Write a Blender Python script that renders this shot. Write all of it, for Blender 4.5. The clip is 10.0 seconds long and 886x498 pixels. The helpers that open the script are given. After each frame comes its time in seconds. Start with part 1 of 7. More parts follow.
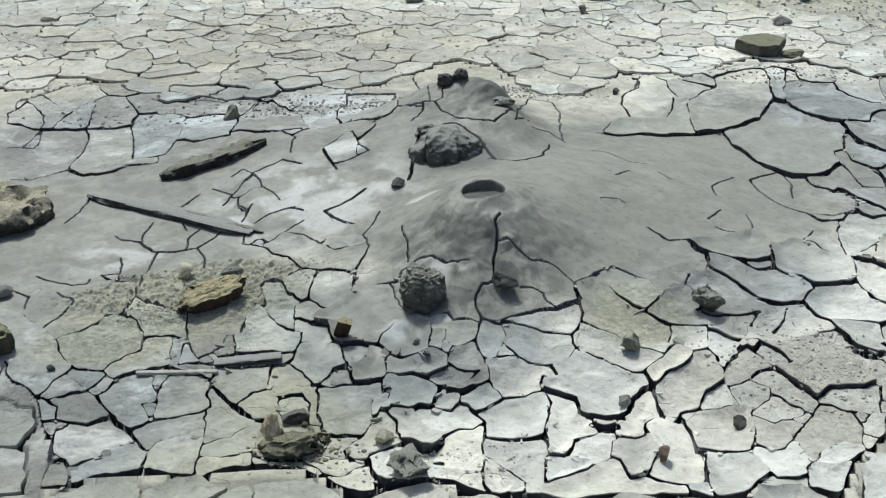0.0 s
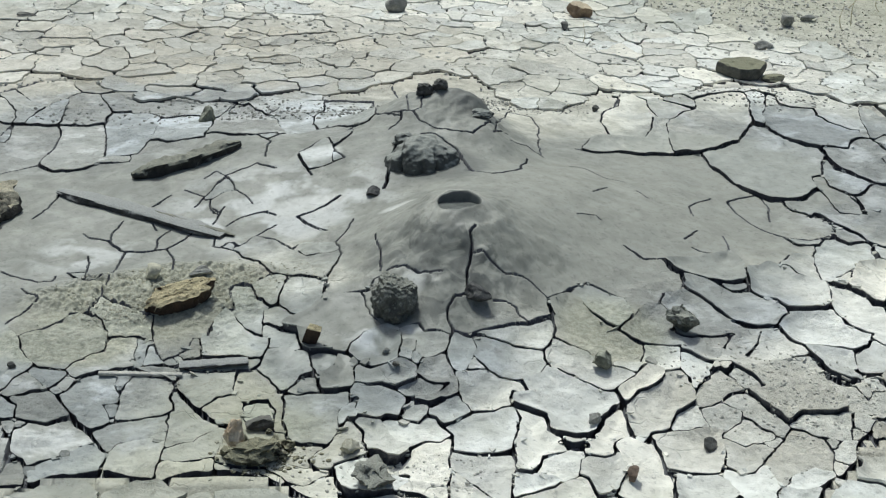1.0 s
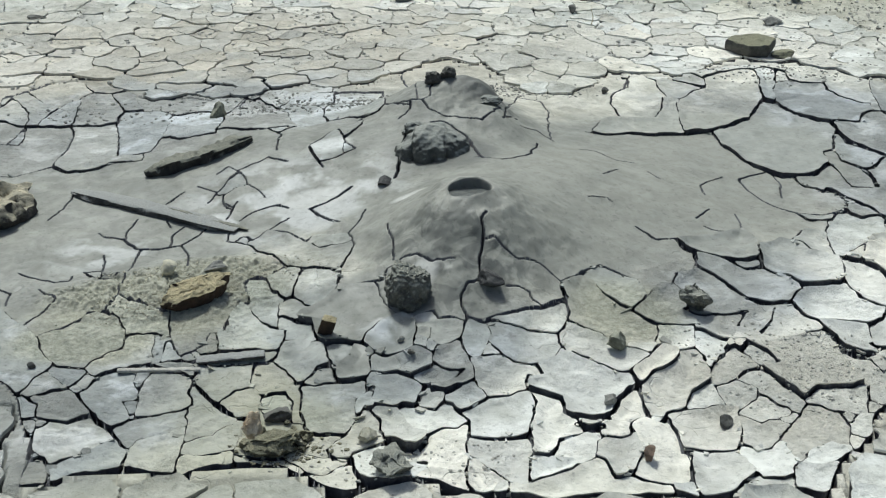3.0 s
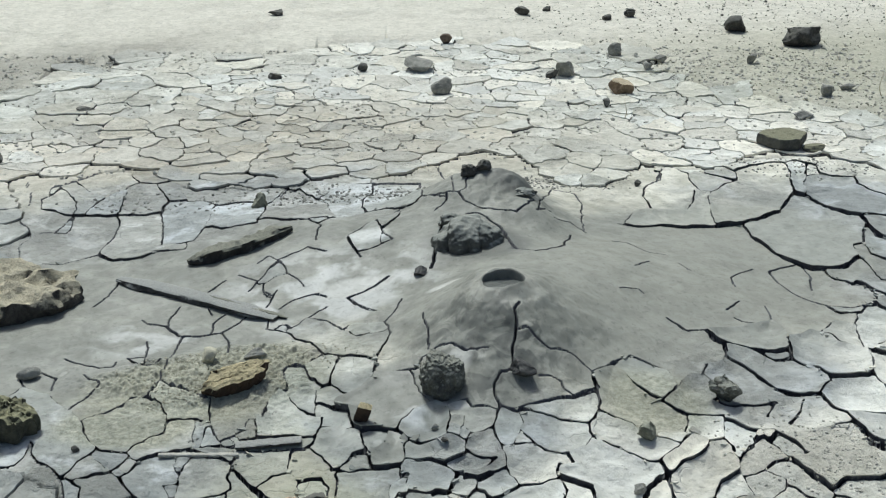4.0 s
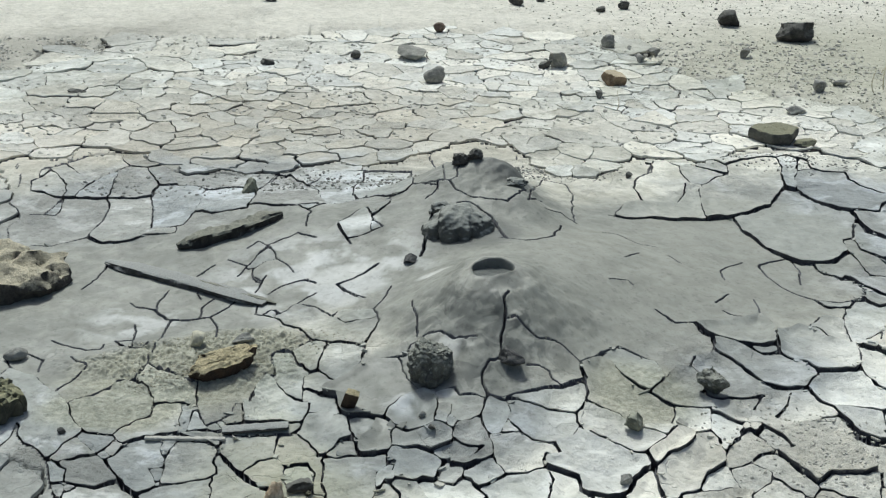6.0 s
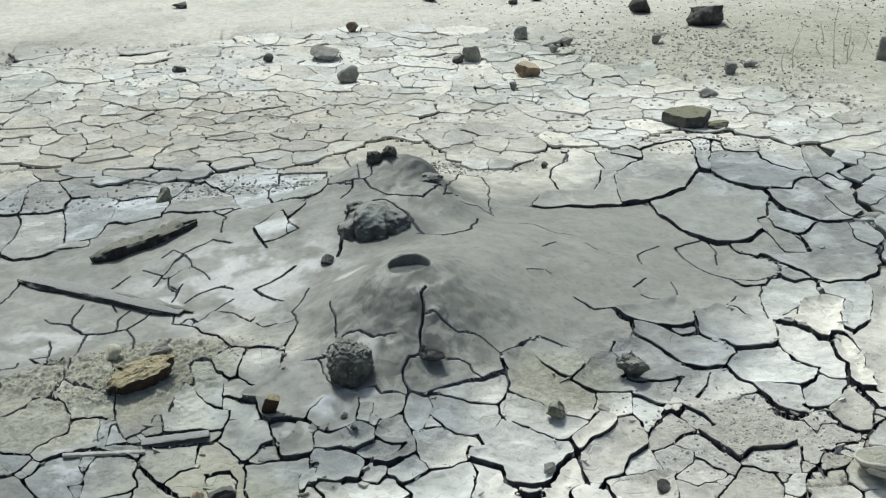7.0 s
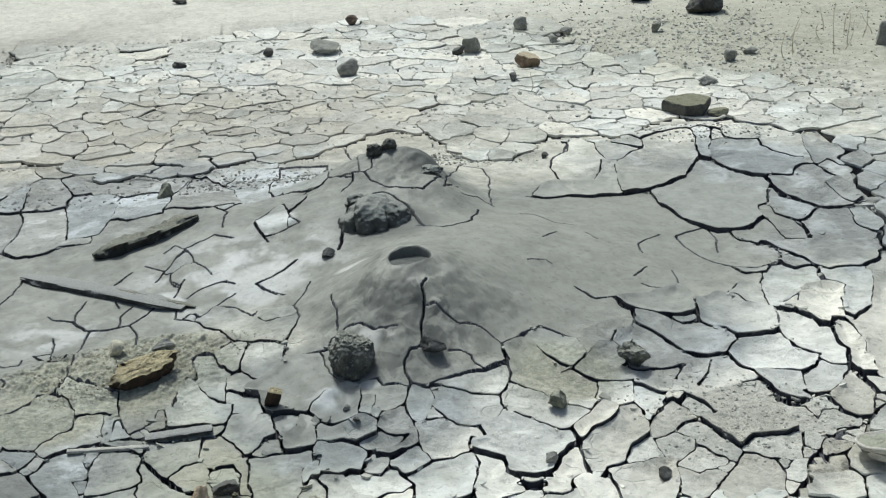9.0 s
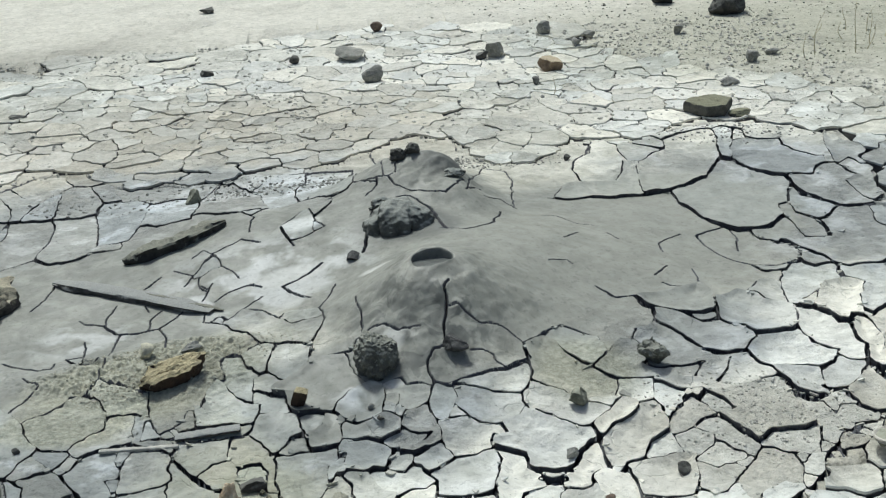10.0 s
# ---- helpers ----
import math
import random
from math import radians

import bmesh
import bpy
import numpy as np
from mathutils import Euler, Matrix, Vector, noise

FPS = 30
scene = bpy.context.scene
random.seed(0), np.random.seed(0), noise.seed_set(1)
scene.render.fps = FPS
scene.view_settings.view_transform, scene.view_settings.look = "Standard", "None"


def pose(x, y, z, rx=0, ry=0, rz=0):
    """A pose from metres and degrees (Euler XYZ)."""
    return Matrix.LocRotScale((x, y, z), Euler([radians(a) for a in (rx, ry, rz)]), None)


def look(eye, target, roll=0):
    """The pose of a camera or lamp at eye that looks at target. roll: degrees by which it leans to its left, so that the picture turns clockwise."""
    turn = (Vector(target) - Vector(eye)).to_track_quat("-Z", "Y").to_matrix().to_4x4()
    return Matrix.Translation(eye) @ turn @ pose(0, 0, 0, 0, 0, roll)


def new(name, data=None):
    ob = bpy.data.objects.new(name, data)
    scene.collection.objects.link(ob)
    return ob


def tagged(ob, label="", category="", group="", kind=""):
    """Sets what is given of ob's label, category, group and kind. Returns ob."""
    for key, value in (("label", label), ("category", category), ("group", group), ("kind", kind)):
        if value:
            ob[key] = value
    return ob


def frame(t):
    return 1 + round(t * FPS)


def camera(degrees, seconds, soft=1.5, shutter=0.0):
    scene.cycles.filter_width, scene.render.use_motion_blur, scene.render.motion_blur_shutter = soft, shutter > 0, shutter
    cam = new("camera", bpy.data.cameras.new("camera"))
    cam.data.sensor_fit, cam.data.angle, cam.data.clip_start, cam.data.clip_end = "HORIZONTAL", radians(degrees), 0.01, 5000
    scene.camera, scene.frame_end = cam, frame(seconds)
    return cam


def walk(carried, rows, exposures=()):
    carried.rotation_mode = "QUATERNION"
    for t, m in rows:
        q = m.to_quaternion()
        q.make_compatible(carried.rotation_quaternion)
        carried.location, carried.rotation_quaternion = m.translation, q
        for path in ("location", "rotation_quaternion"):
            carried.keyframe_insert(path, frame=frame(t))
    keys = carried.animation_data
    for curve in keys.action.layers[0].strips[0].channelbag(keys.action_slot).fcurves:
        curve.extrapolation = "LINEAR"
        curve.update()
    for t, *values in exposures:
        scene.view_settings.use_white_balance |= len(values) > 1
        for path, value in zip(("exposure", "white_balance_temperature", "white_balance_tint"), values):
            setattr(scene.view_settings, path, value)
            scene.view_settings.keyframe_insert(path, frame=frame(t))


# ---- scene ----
import collections
import functools

# ---- camera ----
cam = camera(35.77, 10.0, soft=1.22)
PATH = [
    (0, look((-0.024, 0.038, 1.599), (0.2458, 3.4520, -0.0470), 0.08)),
    (0.2, look((-0.024, 0.059, 1.594), (0.3083, 3.4841, -0.0185), 1.30)),
    (0.5, look((-0.026, 0.067, 1.575), (0.3480, 3.5154, 0.0227), 2.60)),
    (1, look((-0.026, 0.073, 1.567), (0.3230, 3.5003, -0.0376), 2.77)),
    (1.5, look((-0.023, 0.064, 1.577), (0.2677, 3.5066, -0.0063), 1.37)),
    (2, look((-0.021, 0.067, 1.574), (0.2706, 3.4940, -0.0421), 1.39)),
    (2.2, look((-0.020, 0.067, 1.571), (0.2667, 3.4932, -0.0479), 1.10)),
    (3.3, look((0.003, 0.051, 1.580), (0.2768, 3.4671, -0.0613), 0.08)),
    (3.5, look((0.007, 0.040, 1.587), (0.2579, 3.4742, -0.0191), -0.21)),
    (3.6, look((0.004, 0.025, 1.590), (0.2504, 3.4806, 0.0281), -0.17)),
    (3.7, look((0.001, 0.021, 1.602), (0.2296, 3.4975, 0.0858), -0.17)),
    (4, look((-0.003, -0.018, 1.620), (0.1894, 3.5011, 0.1993), 0.14)),
    (4.2, look((-0.012, 0.009, 1.609), (0.1119, 3.5408, 0.2113), 0.29)),
    (4.5, look((-0.034, -0.012, 1.612), (-0.0014, 3.5234, 0.2187), 0.78)),
    (4.8, look((-0.056, -0.030, 1.616), (-0.1641, 3.4990, 0.2114), 0.57)),
    (5, look((-0.067, -0.030, 1.614), (-0.2326, 3.4990, 0.2153), 0.79)),
    (5.2, look((-0.072, -0.029, 1.613), (-0.2221, 3.4978, 0.2061), 1.00)),
    (5.5, look((-0.057, -0.026, 1.613), (-0.1097, 3.5068, 0.2151), 1.47)),
    (5.7, look((-0.040, -0.023, 1.611), (0.0215, 3.4998, 0.1873), 1.85)),
    (6, look((-0.005, -0.017, 1.612), (0.2165, 3.4911, 0.1675), 1.31)),
    (6.2, look((0.015, 0.010, 1.601), (0.3259, 3.5107, 0.1573), 1.00)),
    (7.3, look((0.051, -0.019, 1.606), (0.4535, 3.4707, 0.1572), -0.74)),
    (7.5, look((0.055, -0.020, 1.608), (0.4510, 3.4673, 0.1523), -0.87)),
    (8, look((0.056, -0.019, 1.607), (0.4369, 3.4762, 0.1664), -1.47)),
    (8.5, look((0.058, -0.022, 1.612), (0.4438, 3.4726, 0.1709), -1.44)),
    (9, look((0.060, -0.022, 1.606), (0.4440, 3.4622, 0.1382), -1.56)),
    (9.5, look((0.072, -0.032, 1.611), (0.4937, 3.4567, 0.1652), -1.38)),
    (9.8, look((0.081, -0.059, 1.614), (0.4494, 3.4333, 0.1610), -2.24)),
    (10, look((0.078, -0.085, 1.619), (0.3770, 3.4138, 0.1683), -2.76)),
]
walk(cam, PATH, exposures=((0, -0.33, 5880, 2), (10, -0.33, 5880, 2)))

# ---- light ----
world = bpy.data.worlds.new("sky")
scene.world = world
world.use_nodes = True
sky = world.node_tree.nodes.new("ShaderNodeTexSky")
sky.sky_type = "NISHITA"
sky.sun_disc = False
sky.sun_elevation = radians(60)
sky.sun_rotation = radians(-18)
sky.air_density = 1.0
sky.dust_density = 6.0
world.node_tree.links.new(sky.outputs[0], world.node_tree.nodes["Background"].inputs[0])
world.node_tree.nodes["Background"].inputs[1].default_value = 0.088
sun = new("sun", bpy.data.lights.new("sun", "SUN"))
sun.data.energy = 2.9
sun.data.angle = radians(8)
sun.data.color = (1.0, 0.96, 0.89)
sun.matrix_world = look((-0.28, 0.92, 1.62), (0, 0, 0))


# ---- materials ----
class Nodes:
    """Short way to wire a node material."""

    def __init__(self, name):
        self.mat = bpy.data.materials.new(name)
        self.mat.use_nodes = True
        self.tree = self.mat.node_tree
        self.shader = self.tree.nodes["Principled BSDF"]

    def add(self, kind, operation=""):
        node = self.tree.nodes.new("ShaderNode" + kind)
        if operation:
            node.operation = operation
        return node

    def link(self, a, b):
        self.tree.links.new(a, b)

    def put(self, socket, value):
        if isinstance(value, bpy.types.NodeSocket):
            self.link(value, socket)
        else:
            socket.default_value = value

    def math(self, op, a, b=0.0, c=0.0, clamp=False):
        node = self.add("Math", op)
        node.use_clamp = clamp
        for socket, value in zip(node.inputs, (a, b, c)):
            self.put(socket, value)
        return node.outputs[0]

    def mix(self, fac, a, b):
        node = self.add("MixRGB")
        self.put(node.inputs[0], fac)
        self.put(node.inputs[1], a if isinstance(a, bpy.types.NodeSocket) else (*a, 1))
        self.put(node.inputs[2], b if isinstance(b, bpy.types.NodeSocket) else (*b, 1))
        return node.outputs[0]

    def noise(self, scale, detail=4, rough=0.55, vector=None, distortion=0.0):
        node = self.add("TexNoise")
        node.inputs["Scale"].default_value = scale
        node.inputs["Detail"].default_value = detail
        node.inputs["Roughness"].default_value = rough
        node.inputs["Distortion"].default_value = distortion
        self.link(vector or self.place, node.inputs["Vector"])
        return node.outputs["Fac"]

    def ramp(self, value, low, high, to_low=0.0, to_high=1.0):
        node = self.add("MapRange")
        node.interpolation_type = "SMOOTHSTEP"
        for socket, v in zip(node.inputs, (value, low, high, to_low, to_high)):
            self.put(socket, v)
        return node.outputs[0]

    def at_world(self):
        self.place = self.add("NewGeometry").outputs["Position"]

    def at_object(self):
        self.place = self.add("TexCoord").outputs["Object"]

    def patch(self, x, y, rx, ry, turn, ragged, soft=0.22, wobble=0.9):
        """1 inside an ellipse on the ground with a ragged rim, 0 outside."""
        m = self.add("Mapping")
        m.vector_type = "TEXTURE"
        self.link(self.place, m.inputs["Vector"])
        m.inputs["Location"].default_value = (x, y, 0)
        m.inputs["Rotation"].default_value = (0, 0, radians(turn))
        m.inputs["Scale"].default_value = (rx, ry, 1000)
        d = self.add("VectorMath", "LENGTH")
        self.link(m.outputs[0], d.inputs[0])
        shifted = self.math("ADD", d.outputs["Value"], self.math("MULTIPLY", self.math("SUBTRACT", ragged, 0.5), wobble))
        return self.ramp(shifted, 1 - soft, 1 + soft, 1.0, 0.0)

    def bump(self, height, strength, distance):
        node = self.add("Bump")
        self.put(node.inputs["Strength"], strength)
        node.inputs["Distance"].default_value = distance
        self.link(height, node.inputs["Height"])
        self.link(node.outputs[0], self.shader.inputs["Normal"])


def mud_material():
    n = Nodes("mud")
    n.at_world()
    ragged = n.noise(5.0, 5, 0.6)
    fine = n.noise(45, 5, 0.65)
    grain = n.noise(220, 3, 0.6)
    blotch = n.noise(11, 4, 0.6, distortion=0.6)
    top = lambda *sockets: functools.reduce(lambda a, b: n.math("MAXIMUM", a, b), sockets)
    wet = top(n.patch(0.36, 3.50, 0.42, 0.62, 0, ragged), n.patch(0.86, 3.72, 0.52, 0.50, 0, ragged),
              n.patch(1.24, 4.02, 0.36, 0.30, 0, ragged, 0.12), n.patch(-0.80, 3.48, 0.62, 0.48, 0, ragged, 0.15),
              n.patch(0.32, 4.12, 0.30, 0.26, 0, ragged), n.patch(0.05, 2.95, 0.20, 0.20, 0, ragged),
              n.patch(-0.15, 3.75, 0.42, 0.35, 0, ragged), n.patch(0.50, 3.98, 0.24, 0.20, 0, ragged))
    damp = top(n.patch(-0.55, 4.25, 0.78, 0.50, 8, ragged, 0.3), n.patch(-1.15, 4.1, 0.7, 0.35, 0, ragged, 0.3), n.patch(-0.95, 3.05, 0.7, 0.4, 0, ragged, 0.3), n.patch(0.05, 4.05, 0.3, 0.25, 0, ragged, 0.3), n.patch(1.62, 4.05, 0.62, 0.60, 0, ragged, 0.3),
               n.patch(-0.85, 2.80, 0.55, 0.5, 0, ragged, 0.3), n.patch(0.9, 3.1, 0.3, 0.25, 0, ragged, 0.3),
               n.patch(0.15, 2.85, 0.3, 0.25, 0, ragged, 0.3))
    soaked = top(n.patch(0.33, 3.232, 0.058, 0.05, 0, ragged, 0.12, 0.1), n.math("MULTIPLY", n.patch(0.28, 3.08, 0.20, 0.18, 0, ragged, 0.5), n.ramp(n.noise(17, 3, 0.5, distortion=0.8), 0.46, 0.56)), n.patch(0.30, 3.72, 0.15, 0.13, 0, ragged, 0.3),
                 n.patch(0.45, 4.09, 0.11, 0.08, -20, ragged, 0.4))
    tan = top(n.patch(-0.60, 2.92, 0.17, 0.10, 0, ragged, 0.3), n.patch(-0.42, 3.10, 0.34, 0.17, 20, ragged, 0.3),
              n.patch(0.68, 2.93, 0.14, 0.12, 0, ragged, 0.4))
    olive = top(n.patch(-0.42, 2.62, 0.52, 0.38, 0, ragged, 0.4), n.patch(2.6, 6.3, 1.3, 0.8, 0, ragged, 0.6))
    beige = n.patch(-0.35, 5.1, 1.1, 0.6, 0, ragged, 0.5)
    band = n.patch(-2.1, 6.0, 1.5, 0.28, 38, ragged, 0.6)
    rnd = n.math("FRACT", n.math("ADD", n.add("ObjectInfo").outputs["Random"], n.add("NewGeometry").outputs["Random Per Island"]))
    col = n.mix(n.ramp(blotch, 0.3, 0.7), (0.50, 0.50, 0.44), (0.75, 0.75, 0.69))
    white = top(n.patch(1.45, 5.15, 0.55, 0.40, 0, ragged, 0.4), n.patch(0.3, 6.0, 1.0, 0.40, 0, ragged, 0.4), n.patch(1.0, 8.0, 4.5, 1.6, 0, ragged, 0.4),
                n.patch(-1.5, 5.0, 0.55, 0.3, 0, ragged, 0.4), n.patch(0.85, 2.65, 0.50, 0.40, 0, ragged, 0.5), n.patch(1.36, 3.04, 0.36, 0.30, 0, ragged, 0.35), n.patch(0.22, 2.42, 0.32, 0.14, 0, ragged, 0.3))
    col = n.mix(n.math("MULTIPLY", white, 0.75), col, (0.81, 0.80, 0.74))
    crumbly = n.patch(1.08, 2.60, 0.31, 0.22, 0, ragged, 0.4)
    col = n.mix(n.math("MULTIPLY", crumbly, 0.75), col, n.mix(n.ramp(n.noise(55, 5, 0.7), 0.3, 0.7), (0.47, 0.46, 0.40), (0.68, 0.665, 0.59)))
    col = n.mix(n.math("MULTIPLY", beige, 0.55), col, (0.50, 0.465, 0.395))
    col = n.mix(n.math("MULTIPLY", olive, 0.62), col, (0.43, 0.435, 0.345))
    murky = top(n.patch(-0.44, 2.68, 0.20, 0.09, 0, ragged, 0.3), n.patch(-0.13, 2.62, 0.11, 0.09, 0, ragged, 0.3), n.patch(0.0, 2.72, 0.14, 0.07, 0, ragged, 0.3), n.patch(-0.66, 2.74, 0.26, 0.12, 0, ragged, 0.3))
    col = n.mix(n.math("MULTIPLY", murky, 0.7), col, (0.40, 0.41, 0.33))
    col = n.mix(n.math("MULTIPLY", band, 0.7), col, (0.36, 0.355, 0.32))
    col = n.mix(n.math("MULTIPLY", damp, 0.85), col, n.mix(blotch, (0.225, 0.24, 0.238), (0.355, 0.372, 0.37)))
    # bluish-white blotches: sky reflections on wet mud, put into the colour
    pale = n.math("MULTIPLY", top(n.patch(-0.14, 3.60, 0.30, 0.20, 0, ragged, 0.4), n.patch(-0.62, 3.38, 0.12, 0.10, 0, ragged, 0.4), n.patch(0.13, 2.9, 0.08, 0.06, 0, ragged, 0.4), n.patch(-0.15, 4.36, 0.40, 0.13, 0, ragged, 0.4)), n.ramp(n.noise(9, 3, 0.5, distortion=0.2), 0.45, 0.58))
    sky_reflection = n.math("MULTIPLY", damp, n.ramp(n.noise(7, 4, 0.6, distortion=0.25), 0.52, 0.62))
    col = n.mix(n.math("MULTIPLY", sky_reflection, 0.6), col, (0.62, 0.645, 0.655))
    col = n.mix(n.math("MULTIPLY", wet, 0.95), col, n.mix(n.ramp(blotch, 0.3, 0.75), (0.235, 0.248, 0.23), (0.345, 0.357, 0.33)))
    runoff = top(n.patch(0.56, 3.16, 0.24, 0.20, 0, ragged, 0.4), n.patch(0.86, 3.55, 0.42, 0.42, 0, ragged, 0.4), n.patch(1.25, 4.02, 0.36, 0.32, 0, ragged, 0.2))
    col = n.mix(n.math("MULTIPLY", runoff, 0.7), col, n.mix(blotch, (0.335, 0.345, 0.315), (0.385, 0.395, 0.36)))
    col = n.mix(n.math("MULTIPLY", soaked, 0.8), col, (0.145, 0.155, 0.148))
    col = n.mix(n.math("MULTIPLY", pale, 0.85), col, (0.60, 0.625, 0.635))
    col = n.mix(n.math("MULTIPLY", tan, 0.8), col, n.mix(n.ramp(n.noise(70, 5, 0.7), 0.3, 0.7), (0.29, 0.30, 0.23), (0.56, 0.565, 0.465)))
    # whole plates and streaks whitened to paint in their sky sheen
    plate_glint = top(n.patch(-0.06, 3.59, 0.10, 0.045, 8, ragged, 0.3, 0.3), n.patch(-0.017, 3.87, 0.06, 0.06, 0, ragged, 0.3, 0.3), n.patch(0.19, 3.44, 0.05, 0.02, 10, ragged, 0.4, 0.5), n.patch(0.20, 3.05, 0.035, 0.03, 0, ragged, 0.4, 0.5))
    col = n.mix(n.math("MULTIPLY", plate_glint, 0.85), col, (0.66, 0.68, 0.675))
    ring = n.math("SUBTRACT", n.patch(0.33, 3.228, 0.092, 0.078, 0, ragged, 0.25, 0.7), n.patch(0.33, 3.232, 0.06, 0.052, 0, ragged, 0.1, 0.1), clamp=True)
    col = n.mix(n.math("MULTIPLY", ring, 0.6), col, (0.50, 0.505, 0.47))
    tint = n.math("MULTIPLY_ADD", rnd, 0.34, 0.84)
    speck = n.ramp(n.noise(60, 5, 0.7), 0.34, 0.46, 0.78, 1.0)
    pits = n.ramp(n.noise(38, 4, 0.7), 0.29, 0.37, n.math("MULTIPLY_ADD", wet, 0.3, 0.62), 1.0)
    tint = n.math("MULTIPLY", n.math("MULTIPLY", tint, pits), n.math("MULTIPLY", speck, n.math("MULTIPLY_ADD", fine, 0.16, 0.92)))
    shade = n.add("VectorMath", "SCALE")
    hue = n.mix(n.math("FRACT", n.math("MULTIPLY", rnd, 7.31)), (1.03, 1.0, 0.94), (0.985, 1.0, 1.01))
    stain = n.mix(n.ramp(n.noise(24, 4, 0.6, distortion=0.8), 0.35, 0.65), (0.90, 0.90, 0.885), (1.05, 1.05, 1.05))
    both = n.add("VectorMath", "MULTIPLY")
    n.link(hue, both.inputs[0])
    n.link(stain, both.inputs[1])
    toned = n.add("VectorMath", "MULTIPLY")
    n.link(col, toned.inputs[0])
    n.link(both.outputs[0], toned.inputs[1])
    n.link(toned.outputs[0], shade.inputs[0])
    n.link(tint, shade.inputs["Scale"])
    n.link(shade.outputs[0], n.shader.inputs["Base Color"])
    anywet = top(wet, n.math("MULTIPLY", damp, 0.6))
    sheen = n.ramp(n.noise(5.5, 3, 0.5, distortion=0.7), 0.48, 0.60)
    slick = n.math("MULTIPLY_ADD", sheen, 0.12, n.math("MULTIPLY_ADD", blotch, 0.24, 0.16))
    n.link(n.math("SUBTRACT", 0.92, n.math("MULTIPLY", anywet, slick)), n.shader.inputs["Roughness"])
    n.shader.inputs["Specular IOR Level"].default_value = 0.45
    height = n.math("ADD", fine, n.math("MULTIPLY", grain, 0.16))
    height = n.math("ADD", height, n.math("MULTIPLY", n.noise(14, 3), 1.2))
    # crumbly patches and hairline cracks
    broken = n.math("MULTIPLY", n.ramp(n.noise(4.2, 4, 0.6), 0.50, 0.62), n.math("SUBTRACT", 1.0, wet))
    broken = n.math("MAXIMUM", n.math("MAXIMUM", broken, tan), crumbly)
    height = n.math("ADD", height, n.math("MULTIPLY", broken, n.math("MULTIPLY", n.noise(75, 5, 0.75), 2.2)))
    hair = n.add("TexVoronoi")
    hair.feature = "DISTANCE_TO_EDGE"
    hair.inputs["Scale"].default_value = 10
    wander = n.add("VectorMath", "ADD")
    shift = n.add("TexNoise")
    shift.inputs["Scale"].default_value = 18
    n.link(n.place, shift.inputs["Vector"])
    spread_out = n.add("VectorMath", "SCALE")
    n.link(shift.outputs["Color"], spread_out.inputs[0])
    spread_out.inputs["Scale"].default_value = 0.07
    n.link(n.place, wander.inputs[0])
    n.link(spread_out.outputs[0], wander.inputs[1])
    n.link(wander.outputs[0], hair.inputs["Vector"])
    line = n.math("MULTIPLY", n.ramp(hair.outputs["Distance"], 0.0, 0.025, 1.0, 0.0), n.ramp(n.noise(5, 3), 0.54, 0.66))
    height = n.math("SUBTRACT", height, n.math("MULTIPLY", line, n.math("SUBTRACT", 0.7, n.math("MULTIPLY", wet, 0.65))))
    n.bump(height, n.math("SUBTRACT", 0.66, n.math("MULTIPLY", wet, 0.55)), 0.007)
    return n.mat


def shaded_moist_material():
    """The mud below the dry crust, never dried out, darkened bluish for the shade in cracks."""
    n = Nodes("shaded_moist_mud")
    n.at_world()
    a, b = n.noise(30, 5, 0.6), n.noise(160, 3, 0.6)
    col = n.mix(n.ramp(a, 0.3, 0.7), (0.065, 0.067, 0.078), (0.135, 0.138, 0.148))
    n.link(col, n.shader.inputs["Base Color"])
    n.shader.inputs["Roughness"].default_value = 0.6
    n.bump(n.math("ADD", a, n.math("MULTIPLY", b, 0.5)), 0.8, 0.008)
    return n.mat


def stone_material(name, low, high, scale=30, rough=0.85, cap=None, bump=0.7, patchy=0.9):
    """Mottled stone; cap colours upward faces: dry crust, moss, and painted top light."""
    n = Nodes(name)
    n.at_object()
    a = n.noise(scale, 6, 0.65)
    b = n.noise(scale * 5, 4, 0.6)
    col = n.mix(n.ramp(a, 0.3, 0.7), low, high)
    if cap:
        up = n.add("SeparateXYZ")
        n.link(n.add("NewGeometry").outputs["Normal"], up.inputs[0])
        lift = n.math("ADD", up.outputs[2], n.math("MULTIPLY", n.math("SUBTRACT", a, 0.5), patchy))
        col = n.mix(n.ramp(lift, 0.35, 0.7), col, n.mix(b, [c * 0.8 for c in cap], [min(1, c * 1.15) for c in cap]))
    shade = n.add("VectorMath", "SCALE")
    n.link(col, shade.inputs[0])
    n.link(n.math("MULTIPLY_ADD", b, 0.7, 0.65), shade.inputs["Scale"])
    n.link(shade.outputs[0], n.shader.inputs["Base Color"])
    n.shader.inputs["Roughness"].default_value = rough
    n.bump(n.math("ADD", a, n.math("MULTIPLY", b, 0.5)), bump, 0.008)
    return n.mat


mud = mud_material()
shaded_moist_mud = shaded_moist_material()
grey_stone = stone_material("grey_stone", (0.20, 0.20, 0.18), (0.36, 0.36, 0.32))
pale_stone = stone_material("pale_stone", (0.20, 0.20, 0.175), (0.36, 0.355, 0.31))
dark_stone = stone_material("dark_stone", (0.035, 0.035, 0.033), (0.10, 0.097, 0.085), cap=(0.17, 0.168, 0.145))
wet_stone = stone_material("wet_stone", (0.03, 0.03, 0.03), (0.085, 0.085, 0.08), rough=0.55)
ochre_stone = stone_material("ochre_stone", (0.20, 0.12, 0.05), (0.46, 0.30, 0.12))
